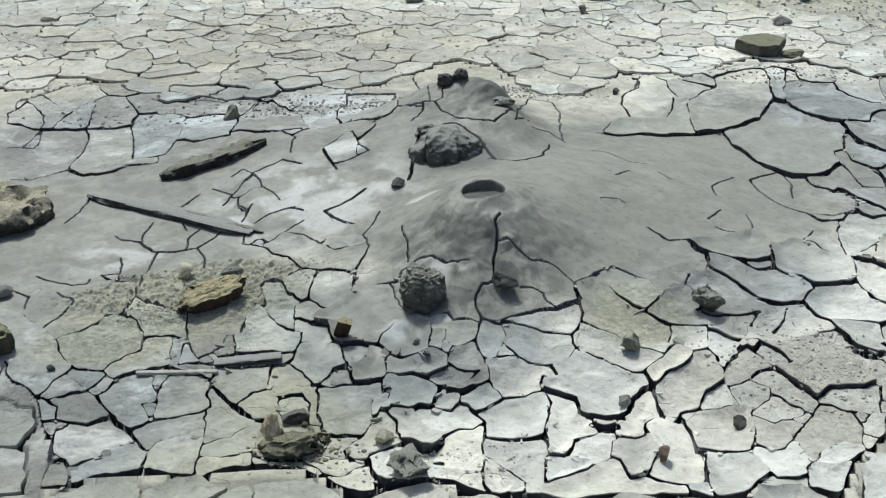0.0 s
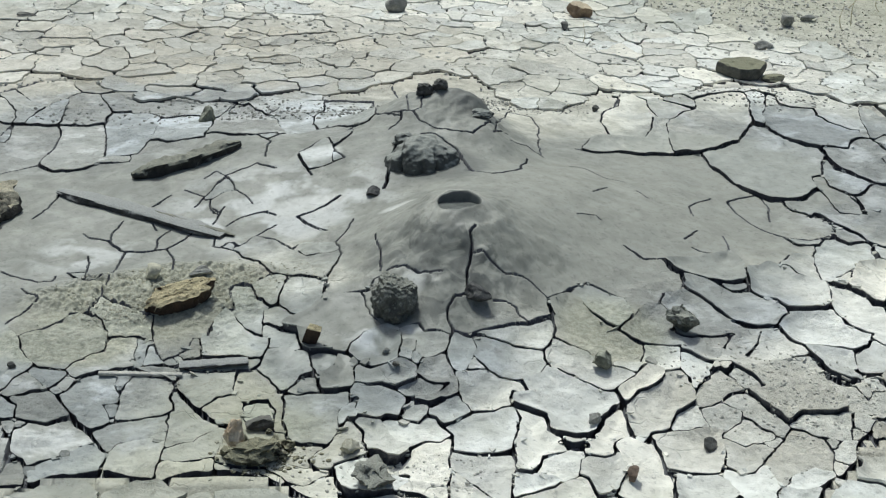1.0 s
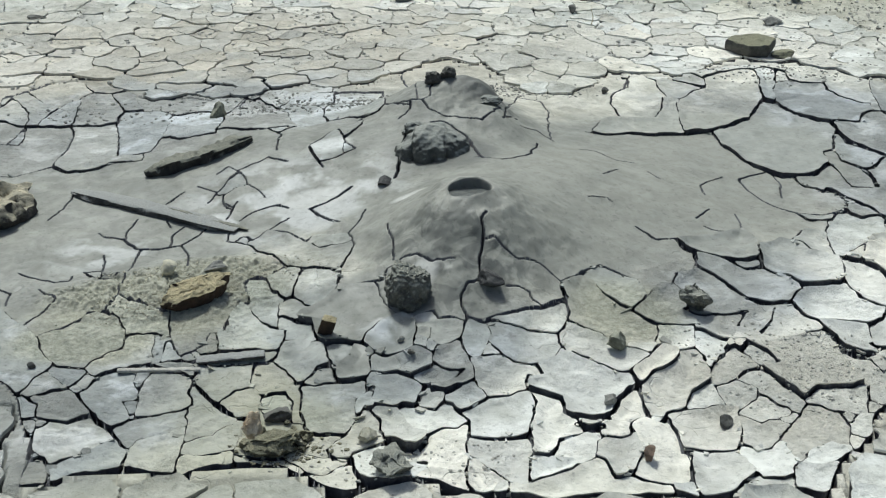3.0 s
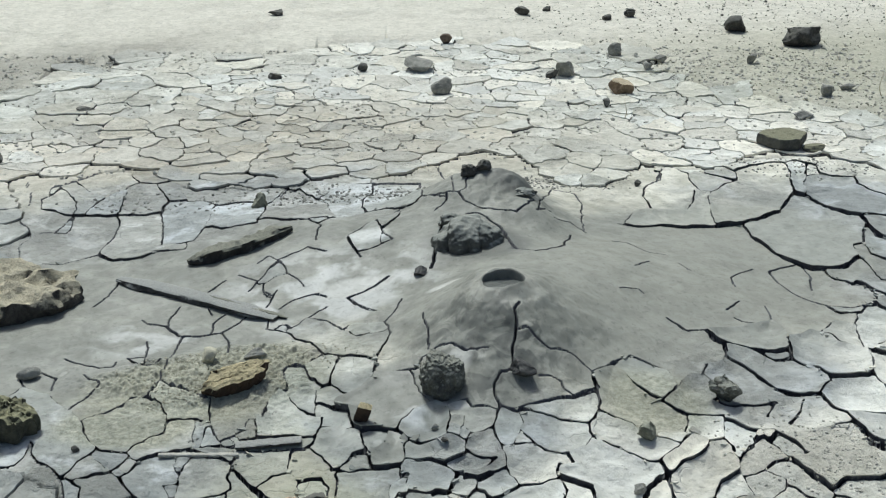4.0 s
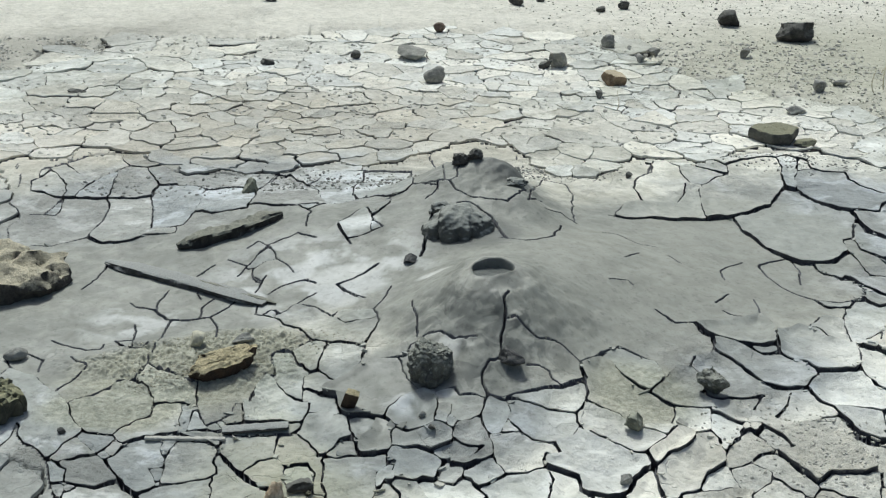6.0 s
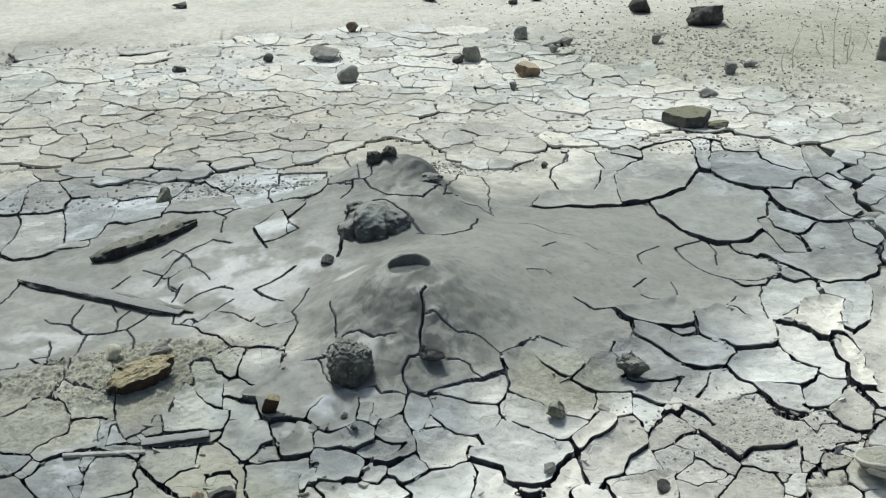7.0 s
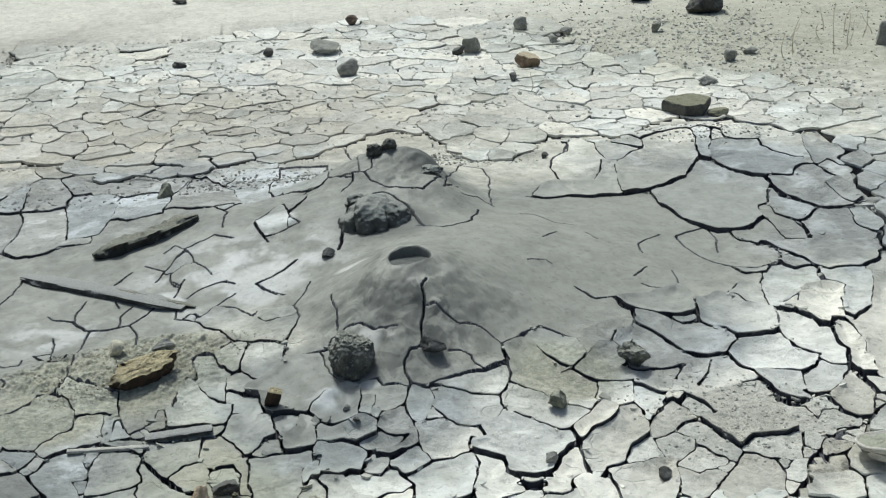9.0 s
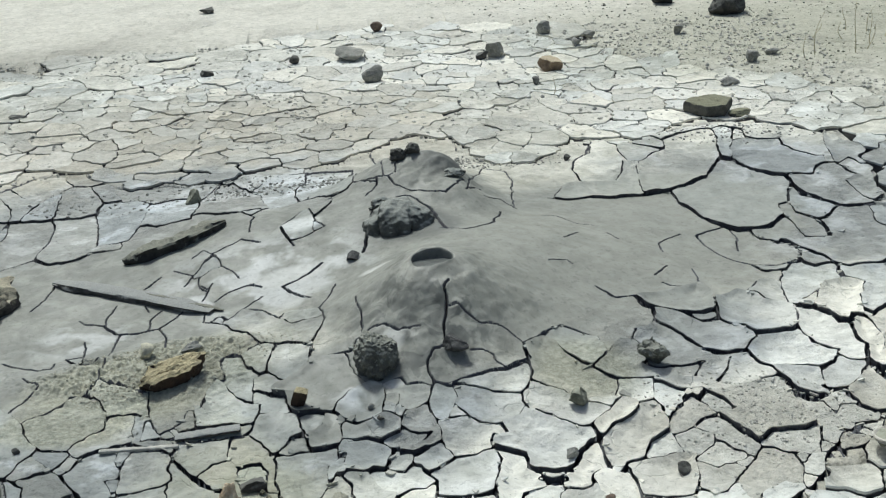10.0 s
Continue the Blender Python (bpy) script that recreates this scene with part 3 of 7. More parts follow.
NEAR_MIDDLE_B = [
    (5, 0.197, 2.654, 0.226, 2.645, 0.253, 2.664), (1.5, 0.156, 2.612, 0.200, 2.594),
    (2, 0.273, 2.824, 0.288, 2.762, 0.291, 2.737, 0.295, 2.702, 0.296, 2.660, 0.311, 2.619),
    (2, 0.269, 2.587, 0.278, 2.595, 0.311, 2.619, 0.360, 2.625, 0.403, 2.636), (3, 0.403, 2.636, 0.415, 2.683, 0.430, 2.680),
    (2.5, 0.287, 2.765, 0.316, 2.768, 0.342, 2.772), (3, 0.346, 2.805, 0.368, 2.770, 0.392, 2.737, 0.429, 2.724),
    (2, 0.429, 2.724, 0.485, 2.754, 0.506, 2.792), (3, 0.436, 2.728, 0.446, 2.685, 0.413, 2.675),
    (3, 0.406, 2.639, 0.441, 2.615, 0.474, 2.601, 0.473, 2.545, 0.491, 2.523, 0.536, 2.515),
    (2.5, 0.406, 2.639, 0.416, 2.596, 0.400, 2.519, 0.391, 2.479),
]
NEAR_MIDDLE_C = [
    (3, 0.391, 2.479, 0.356, 2.469, 0.308, 2.465, 0.256, 2.475), (2, 0.390, 2.479, 0.386, 2.426, 0.369, 2.347, 0.362, 2.291),
    (2.5, 0.251, 2.409, 0.282, 2.372, 0.307, 2.332, 0.326, 2.303), (2, 0.326, 2.303, 0.319, 2.273),
    (2.5, 0.242, 2.579, 0.264, 2.540, 0.260, 2.495, 0.248, 2.433, 0.251, 2.409), (2.5, 0.251, 2.409, 0.240, 2.359, 0.241, 2.318, 0.252, 2.284),
    (3, 0.174, 2.501, 0.204, 2.516, 0.235, 2.509, 0.263, 2.531), (1.5, 0.174, 2.501, 0.169, 2.476),
    (2.5, 0.094, 2.475, 0.121, 2.442, 0.146, 2.444, 0.169, 2.476), (5, 0.103, 2.425, 0.129, 2.409, 0.159, 2.407),
    (2, 0.071, 2.524, 0.079, 2.486, 0.094, 2.475), (3, 0.013, 2.442, 0.050, 2.460, 0.088, 2.479),
]
NEAR_MIDDLE_D = [
    (2.5, -0.002, 2.519, -0.040, 2.463, -0.025, 2.423, 0.010, 2.421), (2, 0.010, 2.421, -0.018, 2.394, -0.048, 2.367, -0.078, 2.379),
    (1.5, 0.119, 2.581, 0.132, 2.543, 0.146, 2.518, 0.174, 2.501), (4, 0.023, 2.343, 0.054, 2.321, 0.078, 2.307),
    (2, 0.010, 2.421, 0.023, 2.343, 0.019, 2.298), (1.5, 0.067, 2.609, 0.055, 2.592, 0.075, 2.548, 0.071, 2.524),
    (2, 0.326, 2.303, 0.351, 2.287, 0.377, 2.297, 0.420, 2.320, 0.447, 2.333, 0.515, 2.383), (3, 0.420, 2.388, 0.444, 2.375, 0.460, 2.374),
    (1.5, 0.377, 2.385, 0.414, 2.377, 0.433, 2.412, 0.446, 2.448), (1.5, 0.446, 2.448, 0.486, 2.464), (1.5, 0.134, 2.347, 0.172, 2.380, 0.240, 2.359),
]
NEAR_MIDDLE_E = [
    (1.5, 0.085, 2.449, 0.123, 2.400, 0.134, 2.347, 0.111, 2.292), (1, 0.087, 2.739, 0.072, 2.746, 0.056, 2.744),
    (1, 0.056, 2.621, 0.054, 2.621, 0.052, 2.620), (1, 0.021, 2.595, 0.022, 2.582, 0.025, 2.570), (1, 0.197, 2.654, 0.186, 2.661, 0.173, 2.662),
    (1, 0.253, 2.664, 0.275, 2.673, 0.295, 2.692), (1, 0.200, 2.594, 0.214, 2.617, 0.223, 2.646), (1, 0.269, 2.587, 0.258, 2.580, 0.249, 2.568),
    (1, 0.342, 2.772, 0.353, 2.771, 0.365, 2.775), (1, 0.346, 2.805, 0.342, 2.815, 0.336, 2.822), (1, 0.242, 2.579, 0.231, 2.604, 0.215, 2.621),
    (1, 0.252, 2.284, 0.288, 2.287, 0.324, 2.306), (1, 0.159, 2.407, 0.163, 2.391, 0.170, 2.379),
]
NEAR_MIDDLE_F = [
    (1, 0.013, 2.442, 0.009, 2.432, 0.007, 2.421), (1, -0.078, 2.379, -0.103, 2.415, -0.133, 2.437), (1, 0.119, 2.581, 0.116, 2.593, 0.110, 2.603),
    (1, 0.078, 2.307, 0.096, 2.299, 0.115, 2.301), (1, 0.460, 2.374, 0.467, 2.361, 0.476, 2.353), (1, 0.486, 2.464, 0.499, 2.471, 0.512, 2.485),
    (1, 0.085, 2.449, 0.078, 2.462, 0.068, 2.470), (1, 0.111, 2.292, 0.068, 2.321, 0.021, 2.324),
]
NEAR_RIGHT = [
    (4, 0.489, 2.525, 0.523, 2.513, 0.562, 2.520), (5, 0.494, 2.497, 0.517, 2.481, 0.540, 2.489),
    (3, 0.556, 2.519, 0.580, 2.544, 0.603, 2.590, 0.632, 2.624), (4, 0.530, 2.771, 0.565, 2.742, 0.594, 2.714, 0.619, 2.696, 0.646, 2.689),
    (4, 0.646, 2.689, 0.684, 2.733, 0.738, 2.794), (3, 0.646, 2.689, 0.653, 2.631, 0.648, 2.566, 0.656, 2.529, 0.685, 2.502),
    (3, 0.685, 2.502, 0.697, 2.529, 0.736, 2.544, 0.776, 2.549, 0.826, 2.571), (1.5, 0.738, 2.794, 0.774, 2.773, 0.818, 2.782),
    (2.5, 0.818, 2.782, 0.830, 2.751, 0.828, 2.731), (1, 0.779, 2.774, 0.763, 2.725, 0.727, 2.695),
    (1.5, 0.829, 2.689, 0.851, 2.730, 0.884, 2.764, 0.902, 2.811),
]
NEAR_RIGHT_B = [
    (3, 0.998, 2.716, 0.943, 2.708, 0.910, 2.691, 0.878, 2.658, 0.826, 2.635), (1.5, 0.826, 2.635, 0.825, 2.607, 0.837, 2.569),
    (1, 0.829, 2.690, 0.824, 2.661, 0.799, 2.638, 0.768, 2.606), (1.5, 0.876, 2.657, 0.903, 2.648, 0.924, 2.630, 0.909, 2.597, 0.867, 2.559),
    (1, 0.826, 2.571, 0.857, 2.563), (2, 0.982, 2.635, 0.997, 2.603, 1.016, 2.563),
    (1.5, 1.016, 2.563, 1.045, 2.558, 1.070, 2.533, 1.112, 2.514, 1.148, 2.512), (2, 1.016, 2.563, 0.976, 2.516, 0.943, 2.466, 0.911, 2.434),
    (1, 0.949, 2.573, 0.975, 2.539), (1, 0.857, 2.540, 0.892, 2.494, 0.925, 2.512, 0.939, 2.520), (1.5, 1.011, 2.572, 1.058, 2.615, 1.100, 2.623),
]
NEAR_RIGHT_C = [
    (2, 0.693, 2.520, 0.703, 2.463, 0.699, 2.404, 0.724, 2.398), (2, 0.857, 2.540, 0.844, 2.477, 0.827, 2.420, 0.811, 2.390),
    (2.5, 0.724, 2.398, 0.744, 2.385, 0.774, 2.379, 0.811, 2.390), (2, 0.718, 2.399, 0.703, 2.347, 0.696, 2.301, 0.693, 2.267, 0.695, 2.244),
    (4, 0.574, 2.320, 0.605, 2.301, 0.638, 2.291, 0.684, 2.291, 0.697, 2.305),
    (2.5, 0.545, 2.461, 0.575, 2.451, 0.598, 2.459, 0.611, 2.506, 0.639, 2.527), (1.5, 0.609, 2.498, 0.613, 2.454, 0.623, 2.406),
    (1.5, 0.623, 2.406, 0.599, 2.365, 0.577, 2.318), (1.5, 0.527, 2.368, 0.539, 2.299, 0.574, 2.320),
    (1, 0.545, 2.461, 0.527, 2.449, 0.513, 2.386, 0.527, 2.368),
]
NEAR_RIGHT_D = [
    (2, 0.911, 2.434, 0.916, 2.381, 0.924, 2.334), (1.5, 0.924, 2.334, 0.963, 2.320, 0.996, 2.327, 1.033, 2.355, 1.052, 2.381),
    (1.5, 0.923, 2.339, 0.972, 2.391, 1.017, 2.413), (2, 0.924, 2.334, 0.896, 2.298, 0.894, 2.256, 0.887, 2.228),
    (2, 0.754, 2.235, 0.788, 2.266, 0.828, 2.303), (1, 0.824, 2.313, 0.834, 2.286, 0.859, 2.285),
    (1.5, 1.058, 2.410, 1.051, 2.375, 1.062, 2.347, 1.087, 2.350), (1.5, 0.827, 2.420, 0.861, 2.390, 0.881, 2.387, 0.912, 2.428),
    (1, 0.562, 2.520, 0.563, 2.524, 0.564, 2.528), (1, 0.494, 2.497, 0.495, 2.511, 0.492, 2.523), (1, 0.540, 2.489, 0.548, 2.503, 0.554, 2.519),
    (1, 0.632, 2.624, 0.642, 2.633, 0.651, 2.645),
]
NEAR_RIGHT_E = [
    (1, 0.828, 2.731, 0.827, 2.710, 0.830, 2.692), (1, 0.727, 2.695, 0.687, 2.666, 0.653, 2.629), (1, 0.902, 2.811, 0.906, 2.818, 0.908, 2.825),
    (1, 0.768, 2.606, 0.751, 2.577, 0.740, 2.545), (1, 0.867, 2.559, 0.861, 2.550, 0.857, 2.540), (1, 0.857, 2.563, 0.862, 2.560, 0.868, 2.560),
    (1, 0.982, 2.635, 0.968, 2.679, 0.942, 2.708), (1, 1.148, 2.512, 1.188, 2.548, 1.222, 2.591), (1, 0.949, 2.573, 0.937, 2.600, 0.917, 2.616),
    (1, 0.975, 2.539, 0.979, 2.531, 0.985, 2.527), (1, 0.939, 2.520, 0.957, 2.526, 0.975, 2.539), (1, 1.100, 2.623, 1.135, 2.619, 1.173, 2.630),
    (1, 0.695, 2.244, 0.730, 2.237, 0.768, 2.248),
]
NEAR_RIGHT_F = [
    (1, 0.639, 2.527, 0.647, 2.531, 0.654, 2.537), (1, 1.017, 2.413, 1.034, 2.402, 1.056, 2.401), (1, 0.754, 2.235, 0.752, 2.239, 0.749, 2.242),
    (1, 0.824, 2.313, 0.818, 2.357, 0.801, 2.387), (1, 0.859, 2.285, 0.876, 2.280, 0.895, 2.284), (1, 1.058, 2.410, 1.076, 2.469, 1.083, 2.527),
    (1, 1.087, 2.350, 1.152, 2.454, 1.198, 2.560),
]
RIGHT_PLATES = [
    (3, 0.789, 3.331, 0.816, 3.307, 0.839, 3.284, 0.881, 3.297), (4, 0.880, 3.297, 0.931, 3.317, 0.994, 3.340, 1.089, 3.363),
    (1.5, 0.991, 3.387, 1.008, 3.370, 1.070, 3.357), (1, 1.101, 3.476, 1.099, 3.400, 1.089, 3.363),
    (3, 0.887, 3.300, 0.902, 3.255, 0.943, 3.223, 0.998, 3.196, 1.038, 3.193, 1.092, 3.195), (4, 1.089, 3.363, 1.103, 3.324, 1.116, 3.296),
    (3, 1.116, 3.296, 1.098, 3.224, 1.089, 3.165), (1.5, 1.114, 3.287, 1.189, 3.327, 1.230, 3.301),
    (3, 1.230, 3.301, 1.250, 3.254, 1.303, 3.226, 1.330, 3.204), (3, 1.212, 3.315, 1.264, 3.385), (2.5, 1.089, 3.165, 1.120, 3.123, 1.153, 3.059),
    (3, 1.153, 3.053, 1.196, 3.047, 1.254, 3.062, 1.280, 3.080),
]
RIGHT_PLATES_B = [
    (2.5, 1.280, 3.080, 1.305, 3.159, 1.314, 3.216), (4, 0.998, 3.196, 1.042, 3.158, 1.089, 3.165),
    (2.5, 0.907, 3.157, 0.945, 3.121, 0.971, 3.068, 1.000, 3.006), (3, 1.000, 3.006, 1.056, 2.975, 1.107, 2.974),
    (2.5, 1.107, 2.974, 1.152, 3.034, 1.153, 3.059), (3, 0.927, 3.237, 0.919, 3.181, 0.901, 3.147), (3, 0.901, 3.147, 0.854, 3.133, 0.829, 3.070),
    (2.5, 0.829, 3.070, 0.792, 3.062, 0.758, 3.012, 0.699, 2.933), (1.5, 0.598, 3.069, 0.654, 3.120, 0.689, 3.108, 0.737, 3.082, 0.753, 3.005),
    (1.5, 0.829, 3.070, 0.845, 3.035), (4, 0.829, 2.943, 0.850, 2.923, 0.873, 2.912, 0.926, 2.924, 0.981, 2.940),
    (2.5, 0.981, 2.940, 0.945, 2.875, 0.901, 2.878),
]
RIGHT_PLATES_C = [
    (2.5, 0.639, 3.009, 0.674, 2.960, 0.706, 2.926, 0.726, 2.904, 0.761, 2.889, 0.840, 2.881), (2, 1.001, 3.006, 1.027, 2.967, 1.059, 2.953),
    (2, 1.059, 2.953, 1.040, 2.901, 0.993, 2.848), (3, 1.107, 2.974, 1.115, 2.897, 1.135, 2.872),
    (2.5, 1.135, 2.872, 1.188, 2.870, 1.254, 2.860, 1.307, 2.883), (2.5, 1.135, 2.872, 1.146, 2.818, 1.156, 2.773),
    (4, 1.156, 2.768, 1.187, 2.759, 1.225, 2.742), (1.5, 1.121, 2.830, 1.084, 2.819, 1.063, 2.812, 1.001, 2.811, 0.993, 2.848),
    (1, 0.840, 2.881, 0.817, 2.782), (2, 0.670, 2.807, 0.728, 2.809, 0.737, 2.837), (1.5, 1.330, 3.204, 1.360, 3.191, 1.389, 3.137),
    (2, 1.363, 3.455, 1.319, 3.335, 1.302, 3.226),
]
RIGHT_PLATES_D = [
    (1, 1.264, 3.385, 1.333, 3.373), (3, 1.279, 3.079, 1.286, 2.984, 1.322, 2.948), (2.5, 1.285, 3.508, 1.313, 3.445, 1.377, 3.459),
    (2, 1.377, 3.459, 1.418, 3.515), (1.5, 1.392, 3.277, 1.436, 3.317), (1.5, 0.979, 3.429, 1.030, 3.487),
    (1.5, 1.156, 2.775, 1.156, 2.721, 1.157, 2.682), (1, 0.838, 2.871, 0.901, 2.827, 0.947, 2.815, 0.983, 2.769, 0.998, 2.716),
    (1, 0.839, 2.709, 0.873, 2.765, 0.918, 2.797, 0.939, 2.762), (1, 1.092, 3.195, 1.093, 3.195, 1.093, 3.196),
    (1, 0.845, 3.035, 0.838, 2.978, 0.842, 2.931), (1, 0.829, 2.943, 0.835, 2.958, 0.838, 2.975), (1, 0.901, 2.878, 0.900, 2.899, 0.895, 2.917),
    (1, 0.639, 3.009, 0.619, 3.044, 0.589, 3.063),
]
RIGHT_PLATES_E = [
    (1, 1.121, 2.830, 1.131, 2.830, 1.142, 2.835), (1, 0.670, 2.807, 0.663, 2.803, 0.656, 2.796), (1, 0.737, 2.837, 0.748, 2.864, 0.755, 2.892),
    (1, 1.392, 3.277, 1.357, 3.251, 1.322, 3.210), (1, 0.939, 2.762, 0.943, 2.731, 0.953, 2.710),
]
FAR_RIGHT = [
    (3, 1.328, 3.206, 1.362, 3.191, 1.389, 3.137, 1.393, 3.087), (4, 1.393, 3.087, 1.423, 3.078, 1.441, 3.116),
    (3, 1.420, 3.079, 1.408, 3.014, 1.419, 2.960), (3, 1.280, 3.067, 1.288, 2.988, 1.311, 2.949, 1.340, 2.947),
    (4, 1.330, 2.922, 1.354, 2.895, 1.393, 2.889, 1.419, 2.960), (3, 1.340, 2.947, 1.330, 2.922, 1.301, 2.872, 1.252, 2.849),
    (4, 1.393, 2.889, 1.407, 2.839, 1.444, 2.806), (5, 1.403, 2.857, 1.398, 2.803, 1.410, 2.756), (2.5, 1.252, 2.849, 1.243, 2.771),
    (5, 1.243, 2.772, 1.265, 2.761, 1.287, 2.760), (2, 1.286, 2.760, 1.333, 2.794, 1.361, 2.840),
    (3, 1.286, 2.760, 1.291, 2.688, 1.318, 2.653, 1.354, 2.653),
]
FAR_RIGHT_B = [
    (2.5, 1.354, 2.653, 1.395, 2.736, 1.410, 2.756), (3, 1.138, 2.857, 1.160, 2.806, 1.169, 2.764), (5, 1.176, 2.762, 1.197, 2.739, 1.225, 2.742),
    (1.5, 1.243, 2.771, 1.249, 2.704, 1.278, 2.700, 1.291, 2.691), (1.5, 1.212, 2.701, 1.229, 2.666, 1.250, 2.704),
    (1.5, 1.478, 3.042, 1.481, 2.992, 1.458, 2.937, 1.465, 2.902), (3, 1.441, 3.116, 1.463, 3.120, 1.495, 3.116, 1.544, 3.154, 1.567, 3.176),
    (4, 1.258, 2.612, 1.306, 2.608), (4, 1.209, 2.598, 1.247, 2.579), (2.5, 1.156, 2.761, 1.157, 2.679, 1.175, 2.624, 1.159, 2.579),
    (1, 1.361, 2.840, 1.378, 2.864, 1.391, 2.889), (1, 1.212, 2.701, 1.212, 2.723, 1.207, 2.740),
]
FAR_RIGHT_C = [
    (1, 1.478, 3.042, 1.482, 3.086, 1.473, 3.119), (1, 1.465, 2.902, 1.449, 2.851, 1.443, 2.806), (1, 1.567, 3.176, 1.621, 3.276, 1.668, 3.397),
    (1, 1.258, 2.612, 1.245, 2.601, 1.233, 2.586), (1, 1.306, 2.608, 1.323, 2.629, 1.336, 2.653), (1, 1.209, 2.598, 1.194, 2.613, 1.173, 2.619),
    (1, 1.247, 2.579, 1.260, 2.593, 1.272, 2.610), (1, 1.159, 2.579, 1.144, 2.547, 1.135, 2.512),
]
RIGHT_FLOW = [
    (3, 1.221, 4.164, 1.309, 4.227, 1.372, 4.270, 1.422, 4.368, 1.473, 4.460),
    (2.5, 1.221, 4.164, 1.212, 4.025, 1.242, 3.932, 1.273, 3.848, 1.299, 3.818), (2.5, 1.299, 3.818, 1.241, 3.792, 1.193, 3.745),
    (1.5, 1.142, 3.752, 1.088, 3.709, 1.046, 3.649, 1.049, 3.590), (4, 1.299, 3.818, 1.329, 3.775, 1.390, 3.775, 1.444, 3.795, 1.509, 3.871),
    (2, 1.509, 3.871, 1.533, 3.986, 1.571, 4.002), (2.5, 1.571, 4.002, 1.610, 4.115, 1.631, 4.159),
    (3, 1.472, 4.459, 1.518, 4.439, 1.544, 4.352, 1.562, 4.300), (3, 1.562, 4.300, 1.596, 4.249, 1.635, 4.212, 1.735, 4.229, 1.761, 4.276),
    (3, 1.761, 4.276, 1.800, 4.311, 1.849, 4.322),
]
RIGHT_FLOW_B = [
    (4, 1.635, 4.212, 1.632, 4.131, 1.640, 4.059, 1.677, 4.001, 1.713, 3.924), (4, 1.713, 3.924, 1.767, 3.916, 1.826, 3.922, 1.887, 3.980),
    (2.5, 1.712, 3.926, 1.638, 3.833, 1.601, 3.809), (4, 1.601, 3.809, 1.598, 3.726, 1.590, 3.673), (2, 1.512, 3.682, 1.590, 3.673),
    (1.5, 1.571, 4.002, 1.560, 3.903, 1.604, 3.811), (1.5, 1.512, 3.890, 1.520, 3.790, 1.512, 3.682),
    (3, 1.193, 3.745, 1.193, 3.652, 1.224, 3.583, 1.259, 3.529), (4, 1.259, 3.529, 1.300, 3.497, 1.356, 3.491, 1.439, 3.521),
    (2, 1.308, 3.805, 1.308, 3.709, 1.284, 3.622), (1.5, 1.367, 3.737, 1.378, 3.692, 1.404, 3.676), (2.5, 1.432, 3.670, 1.457, 3.633, 1.467, 3.603),
]
RIGHT_FLOW_C = [
    (4, 1.461, 3.619, 1.489, 3.575, 1.515, 3.528, 1.535, 3.481), (3, 1.535, 3.481, 1.564, 3.445, 1.611, 3.435, 1.662, 3.444),
    (3, 1.662, 3.444, 1.726, 3.498, 1.774, 3.570), (4, 1.534, 3.484, 1.511, 3.365),
    (2, 1.594, 3.696, 1.662, 3.673, 1.717, 3.620, 1.770, 3.636, 1.821, 3.680), (2, 1.811, 3.919, 1.775, 3.778, 1.793, 3.708, 1.821, 3.680),
    (3, 1.849, 4.322, 1.852, 4.219, 1.873, 4.183), (1.5, 1.873, 4.183, 1.808, 4.126, 1.818, 4.087), (2, 1.662, 3.444, 1.668, 3.397, 1.690, 3.377),
    (2, 1.439, 3.521, 1.463, 3.466, 1.531, 3.493), (2, 1.439, 3.521, 1.475, 3.597), (1.5, 1.441, 3.320, 1.499, 3.335, 1.552, 3.306),
]
RIGHT_FLOW_D = [
    (1.5, 1.555, 3.302, 1.504, 3.223, 1.487, 3.163), (1.5, 1.511, 3.365, 1.555, 3.302), (2, 1.441, 3.320, 1.432, 3.314, 1.361, 3.192),
    (1.5, 1.911, 4.369, 1.924, 4.289, 1.968, 4.268), (2, 1.887, 3.980, 1.873, 3.898, 1.908, 3.880), (1, 1.631, 4.159, 1.632, 4.163, 1.633, 4.166),
    (1, 1.367, 3.737, 1.369, 3.759, 1.366, 3.775), (1, 1.404, 3.676, 1.421, 3.655, 1.446, 3.650), (1, 1.432, 3.670, 1.426, 3.664, 1.421, 3.655),
    (1, 1.467, 3.603, 1.468, 3.604, 1.470, 3.606), (1, 1.774, 3.570, 1.804, 3.629, 1.821, 3.680), (1, 1.818, 4.087, 1.816, 3.992, 1.834, 3.930),
    (1, 1.487, 3.163, 1.478, 3.138, 1.475, 3.119), (1, 1.911, 4.369, 1.883, 4.344, 1.849, 4.294),
]
RIGHT_FLOW_E = [
    (1, 1.968, 4.268, 1.905, 4.106, 1.868, 3.963),
]
